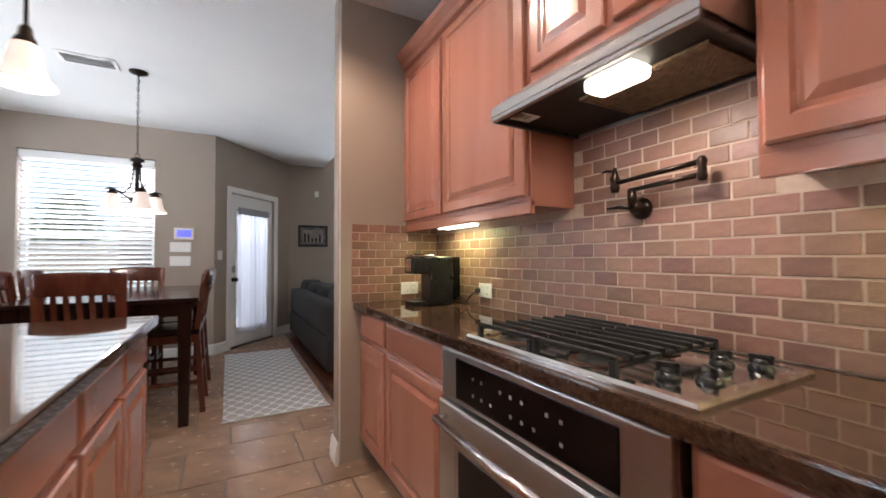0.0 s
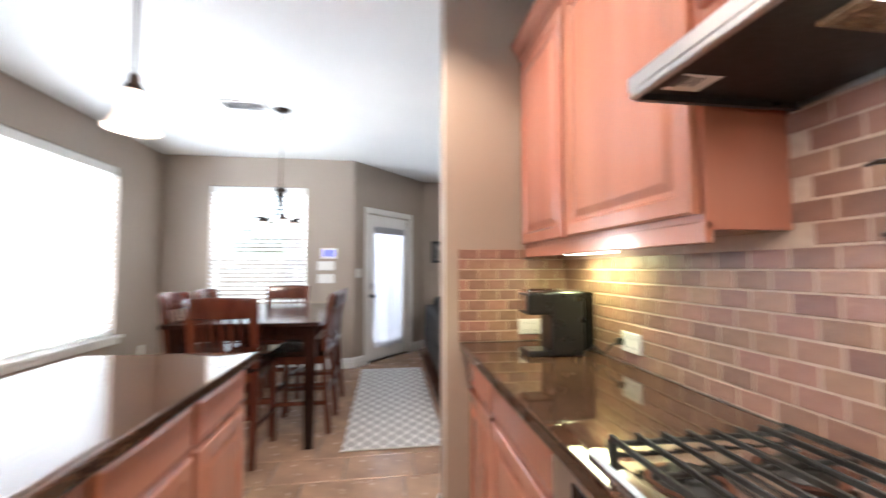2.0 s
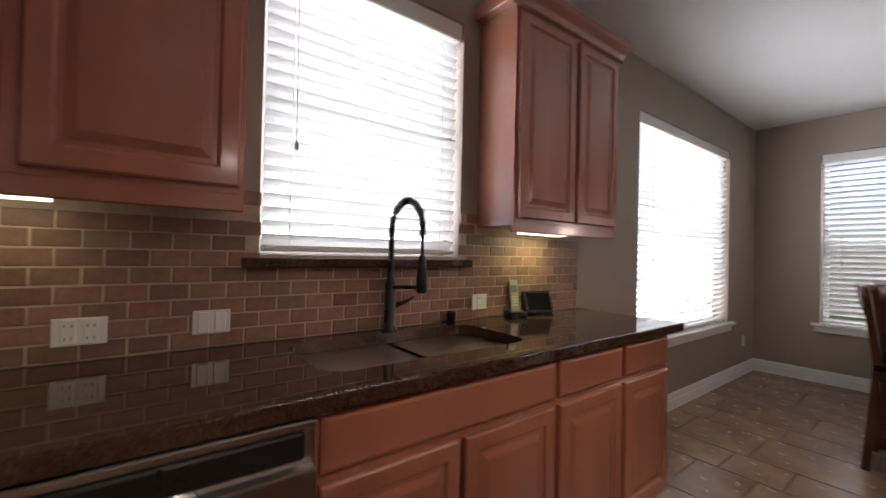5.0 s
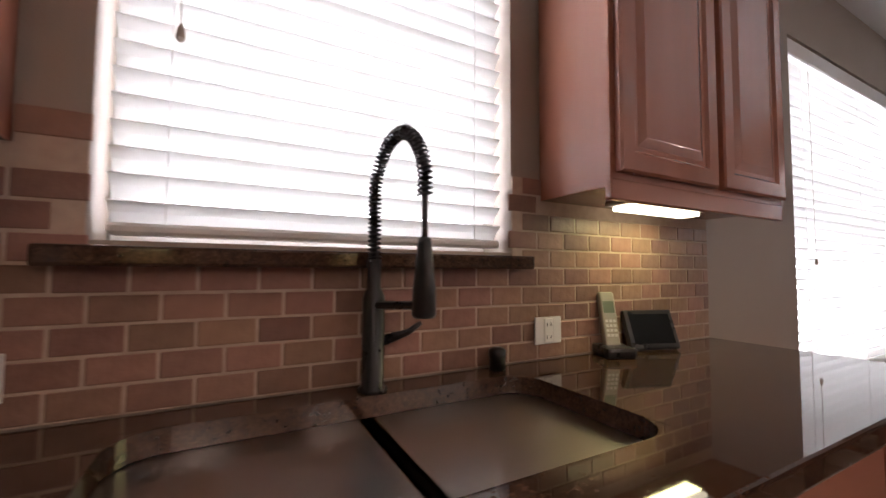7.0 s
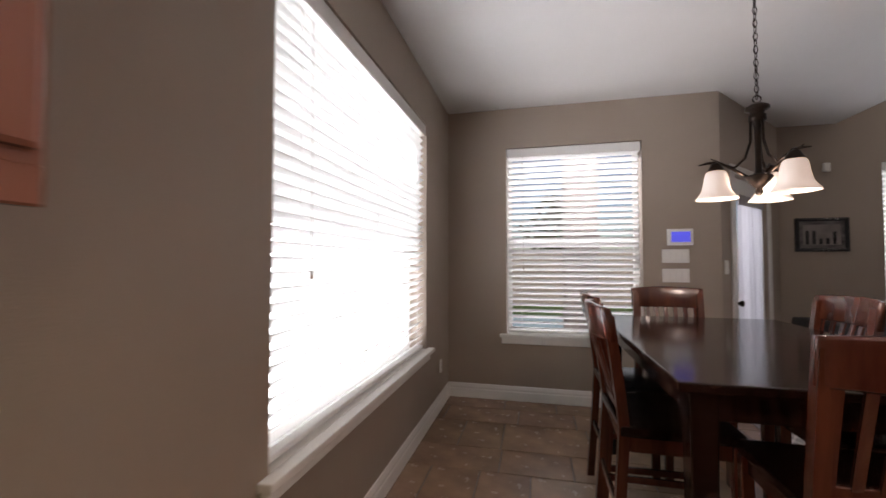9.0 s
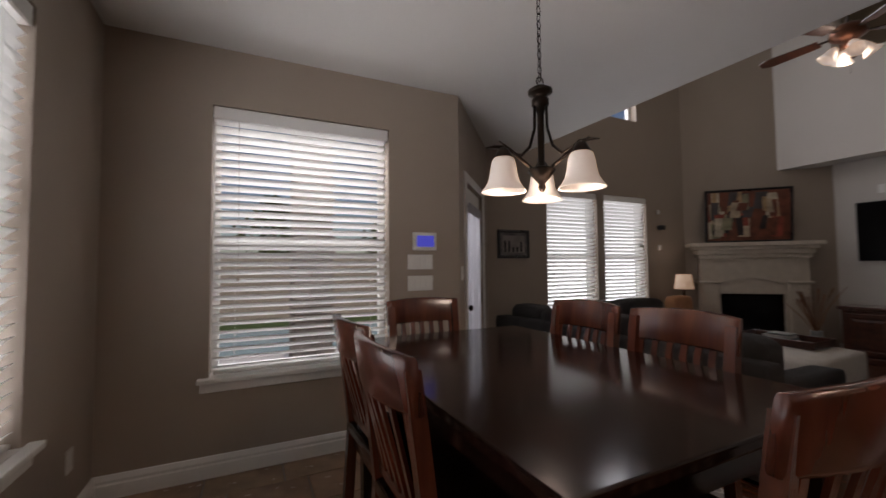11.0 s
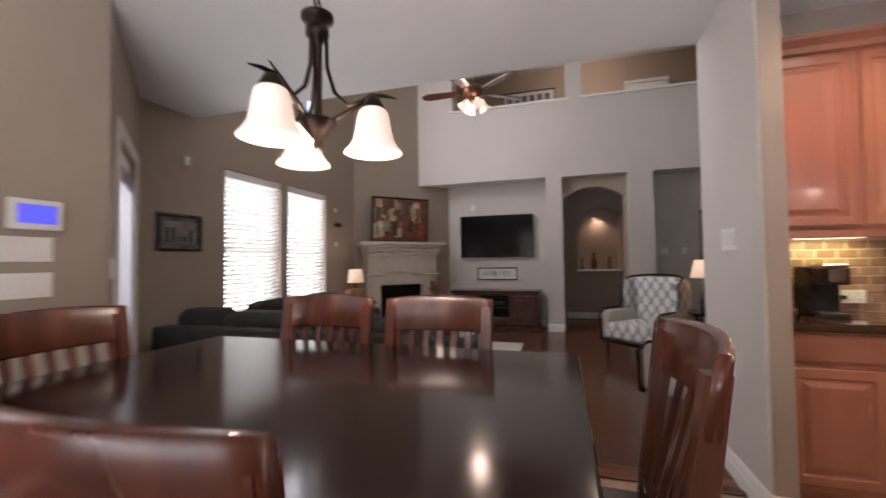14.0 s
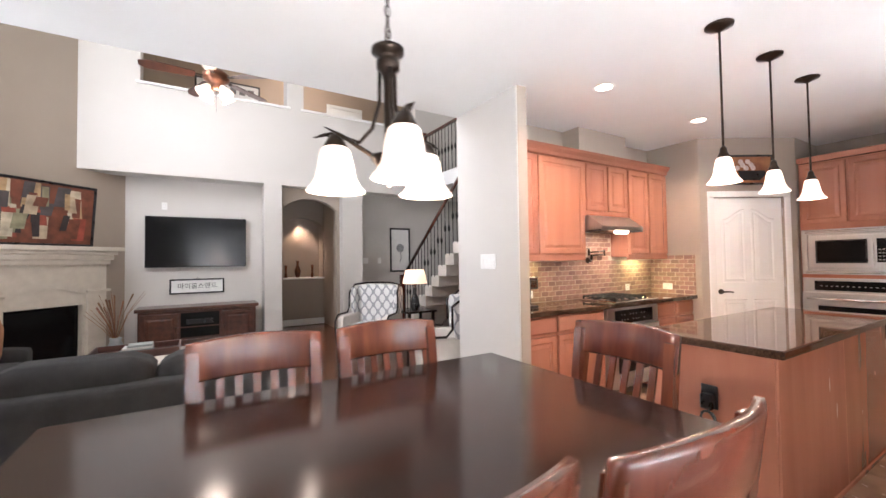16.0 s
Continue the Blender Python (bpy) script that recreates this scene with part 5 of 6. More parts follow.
plate(pose(1.34, YSTUB1 + 0.001, 1.335, 0, 0, 180), 0.20, 0.125, "switch", "white plate of four light switches on the wing wall")

# ---- dining ----
TX0, TX1, TY0, TY1, TZ = -0.83, 0.228, 3.23, 4.83, 0.90
tb = thing("dining_table", pose(TX0, TY0, 0), "counter-height espresso-stained wooden dining table", "table")
tw_, tl_ = TX1 - TX0, TY1 - TY0
part("tabletop", box(0, 0, TZ - 0.032, tw_, tl_, TZ, 0.008, None, 3), TABLEW, tb)
for a in ((0.06, 0.06, tw_ - 0.06, 0.082), (0.06, tl_ - 0.082, tw_ - 0.06, tl_ - 0.06), (0.06, 0.084, 0.082, tl_ - 0.084), (tw_ - 0.082, 0.084, tw_ - 0.06, tl_ - 0.084)):
    part("apron", box(a[0], a[1], TZ - 0.13, a[2], a[3], TZ - 0.033, 0.002), TABLEW, tb)
for x in (0.045, tw_ - 0.13):
    for y in (0.045, tl_ - 0.13):
        b = box(x, y, 0, x + 0.085, y + 0.085, TZ - 0.033, 0.006, None, 2)
        for v in b.verts:
            if v.co.z < 0.3:
                v.co.x += (x + 0.0425 - v.co.x) * 0.25
                v.co.y += (y + 0.0425 - v.co.y) * 0.25
        part("leg", b, TABLEW, tb)


def dining_chair(m):
    """Faces -Y (towards the table); back stands at y=0.20, origin on the floor."""
    c = thing("dining_chair", m, "cherry-stained counter-height chair with a curved slatted back", "chair", "chairs round the dining table")
    W, SH, TOP = 0.44, 0.62, 1.09

    def back_y(z):
        u = (z - SH) / (TOP - SH)
        return 0.17 + 0.055 * u * u + 0.012 * math.sin(u * 3.0)
    part("seat", box(-W / 2, -0.24, SH - 0.025, W / 2, 0.19, SH + 0.02, 0.012, None, 3), TABLEW, c, "dark padded seat")
    sr = box(-W / 2 + 0.02, -0.22, SH - 0.085, W / 2 - 0.02, -0.20, SH - 0.026, 0.002)
    box(-W / 2 + 0.02, 0.15, SH - 0.085, W / 2 - 0.02, 0.17, SH - 0.026, 0.002, sr)
    box(-W / 2 + 0.02, -0.2, SH - 0.085, -W / 2 + 0.04, 0.15, SH - 0.026, 0.002, sr)
    box(W / 2 - 0.04, -0.2, SH - 0.085, W / 2 - 0.02, 0.15, SH - 0.026, 0.002, sr)
    part("seat_frame", sr, CHAIRW, c)
    for sx in (-1, 1):
        x = sx * (W / 2 - 0.022)
        part("front_leg", box(x - 0.02, -0.235, 0, x + 0.02, -0.195, SH - 0.027, 0.004), CHAIRW, c)
        pts = [(x, 0.215, 0), (x, 0.19, 0.3), (x, 0.17, SH)] + [(x, back_y(z), z) for z in (0.7, 0.8, 0.9, 1.0, 1.055)]
        b = bmesh.new()
        rings = []
        for px, py, pz in pts:
            rings.append([b.verts.new((px + dx, py + dy, pz)) for dx, dy in ((-0.019, -0.019), (0.019, -0.019), (0.019, 0.019), (-0.019, 0.019))])
        for a, e in zip(rings, rings[1:]):
            for i in range(4):
                b.faces.new((a[i], a[(i + 1) % 4], e[(i + 1) % 4], e[i]))
        b.faces.new(rings[0][::-1])
        b.faces.new(rings[-1])
        part("back_post", b, CHAIRW, c)
        part("side_stretcher", box(x - 0.009, -0.2, 0.22, x + 0.009, 0.19, 0.25, 0.003), CHAIRW, c)
    part("footrest", box(-W / 2 + 0.035, -0.228, 0.27, W / 2 - 0.035, -0.205, 0.31, 0.003), CHAIRW, c)
    part("rear_stretcher", box(-W / 2 + 0.035, 0.185, 0.30, W / 2 - 0.035, 0.203, 0.33, 0.003), CHAIRW, c)
    # crest rail, bowed backwards
    b = bmesh.new()
    nseg, rows = 12, []
    zs = (0.955, 0.965, 1.03, 1.085, 1.095)
    for i in range(nseg + 1):
        u = i / nseg * 2 - 1
        bow = 0.045 * (1 - u * u)
        col = []
        for side in (-1, 1):
            for z in (zs if side < 0 else zs[::-1]):
                edge = 0.004 if z in (zs[0], zs[-1]) else 0.0
                zz = z - 0.012 * u * u * (z > 1.0)
                col.append(b.verts.new((u * W / 2, back_y(z) + bow + side * (0.013 - edge), zz)))
        rows.append(col)
    n = len(rows[0])
    for a, e in zip(rows, rows[1:]):
        for k in range(n):
            b.faces.new((a[k], a[(k + 1) % n], e[(k + 1) % n], e[k]))
    b.faces.new(rows[0])
    b.faces.new(rows[-1][::-1])
    bmesh.ops.recalc_face_normals(b, faces=b.faces)
    part("crest_rail", b, CHAIRW, c, "", None, True)
    part("lower_rail", box(-W / 2 + 0.04, 0.16, 0.66, W / 2 - 0.04, 0.18, 0.70, 0.003), CHAIRW, c)
    for i in range(7):
        u = (i - 3) / 3 * 0.8
        x = u * W / 2
        b = bmesh.new()
        rings = []
        for z in (0.69, 0.76, 0.83, 0.90, 0.965):
            f = (z - 0.69) / 0.275
            yy = back_y(z) + 0.045 * (1 - u * u) * f
            rings.append([b.verts.new((x + dx, yy + dy, z)) for dx, dy in ((-0.013, -0.005), (0.013, -0.005), (0.013, 0.005), (-0.013, 0.005))])
        for a, e in zip(rings, rings[1:]):
            for k in range(4):
                b.faces.new((a[k], a[(k + 1) % 4], e[(k + 1) % 4], e[k]))
        b.faces.new(rings[0][::-1])
        b.faces.new(rings[-1])
        part("back_slat", b, CHAIRW, c)
    return c


first = dining_chair(pose(0.03, 3.76, 0, 0, 0, -90))
for x, y, r in ((0.03, 4.27, -91), (-0.752, 3.75, 90), (-0.722, 4.235, 91), (-0.38, 4.66, 0), (-0.35, 3.27, 178)):
    copy_thing(first, pose(x, y, 0, 0, 0, r))

ch = thing("chandelier", pose(-0.25, 3.97, 0), "bronze chandelier with three lit frosted bell shades", "chandelier")
part("canopy", lathe([(0.065, ZC - 0.002), (0.063, ZC - 0.012), (0.02, ZC - 0.03), (0, ZC - 0.03)], 20), BRONZE, ch, "", None, True)
cb = None
z = ZC - 0.03
i = 0
while z > 2.03:
    a = 0 if i % 2 else math.pi / 2
    pts = [(0.009 * math.cos(t) * math.cos(a), 0.009 * math.cos(t) * math.sin(a), z - 0.019 + 0.019 * math.sin(t)) for t in [k * math.pi / 4 for k in range(9)]]
    cb = tube(pts, 0.0022, 4, cb)
    z -= 0.031
    i += 1
part("chain", cb, BRONZE, ch)
part("cord", tube([(0.004, 0, ZC - 0.03), (-0.004, 0.003, 2.3), (0.003, 0, 2.02)], 0.0018, 5), BRONZE, ch)
part("loop", tube([(0.017 * math.cos(t), 0, 2.015 + 0.017 * math.sin(t)) for t in [k * math.pi / 6 for k in range(13)]], 0.003, 6), BRONZE, ch)
part("hub", lathe([(0.012, 2.0), (0.03, 1.99), (0.048, 1.978), (0.048, 1.965), (0.03, 1.958), (0.026, 1.945), (0.034, 1.94), (0.034, 1.915), (0.02, 1.905), (0.014, 1.88), (0.013, 1.68), (0.022, 1.668), (0.05, 1.66), (0.056, 1.652), (0.03, 1.62), (0.012, 1.60), (0.016, 1.585), (0.008, 1.57), (0, 1.565)], 20), BRONZE, ch, "", None, True)
for k, ang in enumerate((170, 290, 50)):
    m = pose(0, 0, 0, 0, 0, ang)
    a = tube([(0.026, 0, 1.915), (0.028, 0, 1.82), (0.05, 0, 1.745), (0.09, 0, 1.705), (0.13, 0, 1.72), (0.16, 0, 1.737), (0.20, 0, 1.735), (0.235, 0, 1.728)], [0.006, 0.006, 0.006, 0.006, 0.006, 0.007, 0.006, 0.002], 8)
    tube([(0.045, 0, 1.66), (0.09, 0.006, 1.69), (0.14, 0.01, 1.725), (0.19, 0.02, 1.752)], [0.007, 0.007, 0.006, 0.002], 8, a)
    arm = part("arm", a, BRONZE, ch, "", m, True)
    part("socket_cap", lathe([(0.006, 1.735), (0.02, 1.728), (0.034, 1.70), (0.036, 1.69), (0, 1.69)], 16, None, Matrix.Translation((0.165, 0, 0))), BRONZE, ch, "", m, True)
    part("shade", lathe([(0.034, 1.694), (0.042, 1.686), (0.048, 1.665), (0.052, 1.635), (0.060, 1.60), (0.073, 1.578), (0.083, 1.567), (0.086, 1.560), (0.082, 1.561), (0.070, 1.576), (0.056, 1.60), (0.046, 1.64), (0.034, 1.69)], 24, None, Matrix.Translation((0.165, 0, 0))), SHADE, ch, "frosted glass bell shade", m, True)

rg = thing("runner_rug", pose(0.38, 3.22, 0.004), "grey rug with a pale trellis pattern", "rug")
part("field", box(0, 0, 0, 0.74, 2.25, 0.010, 0.003), RUG, rg)
part("border", box(-0.008, -0.012, 0.0, 0.748, 0.0, 0.008, 0.002), SHAG, rg)
part("border", box(-0.008, 2.25, 0.0, 0.748, 2.262, 0.008, 0.002), SHAG, rg)

# ---- living room ----


def soft(x0, y0, z0, x1, y1, z1, r=0.05, puff=0.03):
    b = box(x0, y0, z0, x1, y1, z1)
    bmesh.ops.subdivide_edges(b, edges=b.edges[:], cuts=5, use_grid_fill=True)
    c = Vector(((x0 + x1) / 2, (y0 + y1) / 2, (z0 + z1) / 2))
    h = Vector((abs(x1 - x0) / 2, abs(y1 - y0) / 2, abs(z1 - z0) / 2))
    for v in b.verts:
        d = v.co - c
        u = Vector((d.x / h.x, d.y / h.y, d.z / h.z))
        edge = [max(0, abs(q) - 0.66) / 0.34 for q in u]
        k = math.sqrt(sum(e * e for e in edge))
        if k > 1:
            for i in range(3):
                v.co[i] -= math.copysign(min(r, h[i] * 0.5) * (edge[i] - edge[i] / k), u[i])
        v.co += Vector((u.x, u.y, u.z)) * puff * (1 - max(abs(u.x), abs(u.y))) * 0.8 if abs(u.z) > 0.99 else Vector()
        v.co += Vector((noise.noise(v.co * 4), noise.noise(v.co * 4 + Vector((9, 0, 0))), noise.noise(v.co * 4 + Vector((0, 9, 0))))) * 0.008
    bmesh.ops.recalc_face_normals(b, faces=b.faces)
    return b


so = thing("sectional_sofa", pose(1.27, 3.95, 0), "charcoal fabric sectional sofa with loose cushions", "sofa")
part("base", box(0, 0, 0.05, 0.9, 2.72, 0.36, 0.03, None, 2), SOFA, so)
part("base", box(0.9, 1.85, 0.05, 2.65, 2.72, 0.36, 0.03, None, 2), SOFA, so)
part("back_frame", soft(0, 0.0, 0.36, 0.2, 2.72, 0.72, 0.05, 0), SOFA, so, "", None, True)
part("back_frame", soft(0.2, 2.54, 0.36, 2.65, 2.72, 0.70, 0.05, 0), SOFA, so, "", None, True)
part("arm", soft(0.2, -0.02, 0.3, 0.92, 0.18, 0.60, 0.05, 0), SOFA, so, "", None, True)
part("arm", soft(2.5, 1.85, 0.3, 2.72, 2.7, 0.60, 0.05, 0), SOFA, so, "", None, True)
for ya, yb in ((0.19, 0.95), (0.96, 1.74), (1.75, 2.5)):
    part("seat_cushion", soft(0.2, ya, 0.35, 0.92, yb, 0.50, 0.05), SOFA, so, "", None, True)
for ya, yb, zz in ((0.08, 0.70, 0.82), (0.71, 1.38, 0.84), (1.40, 2.10, 0.83), (2.11, 2.60, 0.84)):
    part("back_cushion", soft(0.13, ya, 0.48, 0.40, yb, zz, 0.09, 0.02), SOFA, so, "", None, True)
for xa, xb in ((0.92, 1.68), (1.69, 2.5)):
    part("seat_cushion", soft(xa, 1.85, 0.35, xb, 2.5, 0.50, 0.05), SOFA, so, "", None, True)
    part("back_cushion", soft(xa, 2.34, 0.48, xb, 2.6, 0.82, 0.09, 0.02), SOFA, so, "", None, True)
tagged(part("throw_pillow", soft(3.45, 5.95, 0.50, 3.85, 6.1, 0.86, 0.08), surface("tan_pillow", (0.42, 0.20, 0.09), (0.34, 0.15, 0.07), 0.9, scale=12), None, "", None, True), "tan throw pillow on the sofa corner", "pillow")
tagged(part("area_rug", box(2.3, 3.85, -0.010, 4.75, 5.8, 0.012, 0.005), SHAG), "pale shag rug on the oak floor", "rug")
ot = thing("ottoman", pose(3.0, 4.45, 0.012), "large cream upholstered ottoman", "ottoman")
part("cushion", soft(0, 0, 0.10, 1.15, 1.2, 0.42, 0.06), CREAM, ot, "", None, True)
for x in (0.08, 1.02):
    for y in (0.08, 1.07):
        part("leg", box(x, y, 0, x + 0.05, y + 0.05, 0.105, 0.004), CONSOLEW, ot)
tr = thing("serving_tray", pose(3.50, 4.62, 0.452), "dark wooden tray with low sides", "tray")
part("base", box(0, 0, 0, 0.45, 0.72, 0.012), CONSOLEW, tr)
for a in ((0, 0, 0.45, 0.015), (0, 0.705, 0.45, 0.72), (0, 0.015, 0.015, 0.705), (0.435, 0.015, 0.45, 0.705)):
    part("side", box(a[0], a[1], 0.012, a[2], a[3], 0.07, 0.003), CONSOLEW, tr)
for i, (w, l, c) in enumerate(((0.2, 0.28, (0.5, 0.5, 0.5)), (0.19, 0.26, (0.16, 0.2, 0.2)), (0.17, 0.24, (0.6, 0.58, 0.54)), (0.16, 0.2, (0.3, 0.32, 0.3)))):
    tagged(part("book", box(3.6, 4.85, 0.466 + i * 0.024, 3.6 + w, 4.85 + l, 0.488 + i * 0.024, 0.003), surface("book_cover_%d" % i, c), None, "", None), "hardback book stacked on the tray", "book", "books on the tray")

# fireplace in the corner; local X along the angled wall, facing the room
FM = pose(4.975, YL, 0, 0, 0, -45)
fpx = thing("fireplace", FM @ pose(0.02, -0.002, 0), "cast limestone fireplace with an arched firebox opening", "fireplace")
L0 = 1.60
BX0, BX1 = 0.14, L0 - 0.12
o0, o1 = 0.36, 1.24
nb = 12
pts = [(BX0, 0.0), (o0, 0.0), (o0, 0.80)] + [(o0 + (o1 - o0) * i / nb, 0.93 + 0.09 * math.sin(math.pi * i / nb)) for i in range(nb + 1)] + [(o1, 0.80), (o1, 0.0), (BX1, 0.0), (BX1, 1.36), (BX0, 1.36)]
sur = bmesh.new()
for xa, xb in ((BX0, o0), (o1, BX1)):
    box(xa, -0.22, 0, xb, 0, 1.0, 0.006, sur)
arcp = [(BX0, 1.0)] + [(o0, 1.0)] + [(o0 + (o1 - o0) * i / nb, 0.955 + 0.10 * math.sin(math.pi * i / nb)) for i in range(nb + 1)] + [(o1, 1.0), (BX1, 1.0), (BX1, 1.36), (BX0, 1.36)]
prism(arcp, 0.21, sur, Matrix.Translation((0, -0.21, 0)))
part("surround", sur, STONE, fpx)
part("hearth_band", box(BX0 - 0.04, -0.25, 0.985, o0 + 0.02, 0, 1.02, 0.008), STONE, fpx)
part("hearth_band", box(o1 - 0.02, -0.25, 0.985, BX1 + 0.04, 0, 1.02, 0.008), STONE, fpx)
mp = box(BX0 - 0.03, -0.25, 1.36, BX1 + 0.03, 0, 1.42, 0.012, None, 2)
box(BX0 - 0.06, -0.28, 1.42, BX1 + 0.06, 0, 1.49, 0.018, mp, 2)
box(BX0 - 0.09, -0.31, 1.49, BX1 + 0.09, 0, 1.54, 0.01, mp)
box(-0.02, -0.36, 1.54, L0 + 0.02, 0, 1.595, 0.01, mp, 2)
part("mantel_shelf", mp, STONE, fpx)
part("firebox", box(o0, -0.10, 0.0, o1, -0.004, 1.06), FLATBLACK, fpx, "flat black firebox")
part("arch_infill", box(o0, -0.185, 0.83, o1, -0.101, 1.058), STONE, fpx)
for xa in (o0, o1 - 0.035):
    part("firebox_jamb", box(xa, -0.185, 0.0, xa + 0.035, -0.101, 0.83), STONE, fpx)
part("fire_glass", box(o0 + 0.05, -0.112, 0.05, o1 - 0.05, -0.104, 0.80, 0.003), DARKGLASS, fpx, "black fireplace glass")
part("hearth", box(BX0 - 0.05, -0.5, 0, BX1 + 0.05, -0.222, 0.06, 0.01), STONE, fpx)
art = thing("framed_painting", FM @ pose(0.24, -0.16, 1.597, 5), "framed abstract painting of warm colour blocks leaning on the mantel", "picture")
AW, AH = 1.10, 0.80
part("frame", rings_front(AW, AH, ((0, 0), (0, -0.03), (0.012, -0.036), (0.03, -0.03), (0.034, -0.02))), BLACK, art)
cols = [(0.34, 0.07, 0.04), (0.50, 0.34, 0.18), (0.04, 0.03, 0.03), (0.62, 0.54, 0.40), (0.20, 0.06, 0.03), (0.30, 0.29, 0.18), (0.55, 0.44, 0.30), (0.09, 0.08, 0.08)]
pm = [surface("painted_block_%d" % i, c, tuple(q * 0.5 for q in c), 0.6, scale=9) for i, c in enumerate(cols)]
part("canvas", box(0.03, -0.022, 0.03, AW - 0.03, -0.020, AH - 0.03), pm[4], art)
rs = random.Random(4)
for i in range(46):
    x, z = rs.uniform(0.04, AW - 0.24), rs.uniform(0.04, AH - 0.25)
    w, h = rs.uniform(0.05, 0.15), rs.uniform(0.10, 0.30)
    z = min(z, AH - 0.04 - h)
    sk = rs.uniform(-0.04, 0.04)
    part("colour_block", prism([(x, z), (x + w, z), (min(x + w + sk, AW - 0.035), z + h), (max(x + sk, 0.035), z + h)], 0.0004), pm[i % 8], art, "", pose(0, -0.0228 - 0.00045 * i, 0))

tv = thing("television", pose(6.26, 5.172, 1.295, 0, 0, -90), "large black flat-screen television on the wall", "television")
part("screen", box(0.010, -0.0142, 0.010, 1.385, -0.0127, 0.795), DARKGLASS, tv)
part("case", box(0.0, -0.006, 0.0, 1.395, 0.018, 0.805, 0.005, None, 2), BLACK, tv)
part("bezel", rings_front(1.395, 0.805, ((0, 0.0), (0, -0.015), (0.008, -0.015), (0.009, -0.0125))), BLACK, tv)
part("wall_mount", box(0.5, 0.018, 0.2, 0.9, 0.068, 0.6), BLACK, tv)
sg = thing("wall_sign", pose(6.328, 4.86, 0.865, 0, 0, -90), "white sign with dark brush lettering in a black frame", "sign")
part("frame", rings_front(0.76, 0.24, ((0, 0), (0, -0.02), (0.02, -0.022), (0.024, -0.012), (0.025, -0.012))), BLACK, sg)
part("panel", box(0.024, -0.0135, 0.024, 0.736, -0.0125, 0.216), PAPER, sg)
d = bpy.data.curves.new("lettering", "FONT")
d.body = "마이홀스앤드"
d.size, d.extrude, d.align_x, d.align_y = 0.10, 0.0005, "CENTER", "CENTER"
tmp = bpy.data.objects.new("lettering_tmp", d)
scene.collection.objects.link(tmp)
bpy.context.view_layer.update()
lm = bpy.data.meshes.new_from_object(tmp.evaluated_get(bpy.context.evaluated_depsgraph_get()))
bpy.data.objects.remove(tmp)
lm.materials.append(BLACK)
place("lettering", lm, sg, "dark lettering", pose(0.38, -0.0145, 0.12, 90))
part("hook", tube([(0.36, -0.01, 0.24), (0.38, -0.01, 0.262), (0.40, -0.01, 0.24)], 0.005, 6), BLACK, sg)
plate(pose(6.329, 4.93, 2.27, 0, 0, -90), 0.075, 0.115, "outlet")

cn = thing("television_console", pose(5.72, 5.22, 0, 0, 0, -90), "dark walnut television console with panelled doors", "console")
CW = 1.56
part("body", box(0.02, 0.02, 0.06, CW - 0.02, 0.5, 0.66, 0.004), CONSOLEW, cn)
part("top", box(-0.02, -0.01, 0.66, CW + 0.02, 0.52, 0.71, 0.01, None, 2), CONSOLEW, cn)
part("plinth", box(0.0, 0.0, 0.0, CW, 0.5, 0.075, 0.008), CONSOLEW, cn)
for x in (0.05, CW - 0.50):
    dr = part("door", panel_door(0.45, 0.52, 0.06), CONSOLEW, cn, "", pose(x, 0.0205, 0.10))
    part("handle", tube([(0.03 if x > 0.5 else 0.42, -0.028, 0.25), (0.03 if x > 0.5 else 0.42, -0.028, 0.33)], 0.006, 6), BRONZE, dr)
# flat black plates on the solid body stand for the shade inside open shelves
for z0, z1 in ((0.42, 0.62), (0.26, 0.40)):
    part("shelf_recess", box(0.53, 0.012, z0, CW - 0.53, 0.022, z1), FLATBLACK, cn)
part("shelf_box", box(0.6, -0.002, 0.45, 0.95, 0.012, 0.52, 0.003), BLACK, cn, "black media player")
part("drawer", drawer_front(CW - 1.06, 0.13), CONSOLEW, cn, "", pose(0.53, 0.0205, 0.10))
rv = thing("reed_vase", pose(5.62, 5.42, 0), "floor vase filled with dry reeds and plumes", "vase")
part("vase", lathe([(0.08, 0), (0.11, 0.08), (0.10, 0.22), (0.06, 0.32), (0.07, 0.36)], 18), surface("grey_glaze", (0.25, 0.27, 0.27)), rv, "", None, True)
rs = random.Random(8)
for i in range(26):
    a, r = rs.uniform(0, 6.28), rs.uniform(0.08, 0.36)
    h = rs.uniform(0.65, 1.0)
    part("reed", tube([(0, 0, 0.3), (r * 0.4 * math.cos(a), r * 0.4 * math.sin(a), h * 0.7), (r * math.cos(a), r * math.sin(a), h)], [0.003, 0.004, rs.choice((0.002, 0.012))], 5), TWIG, rv)


def table_lamp(m, label, tall=0.5, r=0.13):
    l = thing("table_lamp", m, label, "lamp")
    part("base", lathe([(0.07, 0), (0.07, 0.015), (0.03, 0.03), (0.05, 0.10), (0.055, 0.16), (0.03, 0.22), (0.012, 0.27), (0.008, tall - 0.16), (0, tall - 0.16)], 16), BRONZE, l, "", None, True)
    part("shade", lathe([(r, tall - 0.18), (r * 0.76, tall + 0.03), (r * 0.74, tall + 0.03), (r * 0.98, tall - 0.18)], 24), SHADE_DIM, l, "glowing linen shade", None, True)


def side_table(m, h, label):
    s = thing("side_table", m, label, "table")
    part("top", box(-0.25, -0.25, h - 0.03, 0.25, 0.25, h, 0.006), TABLEW, s)
    for x in (-0.22, 0.18):
        for y in (-0.22, 0.18):
            part("leg", box(x, y, 0, x + 0.04, y + 0.04, h - 0.03, 0.003), TABLEW, s)
    part("shelf", box(-0.2, -0.2, 0.18, 0.2, 0.2, 0.2), TABLEW, s)


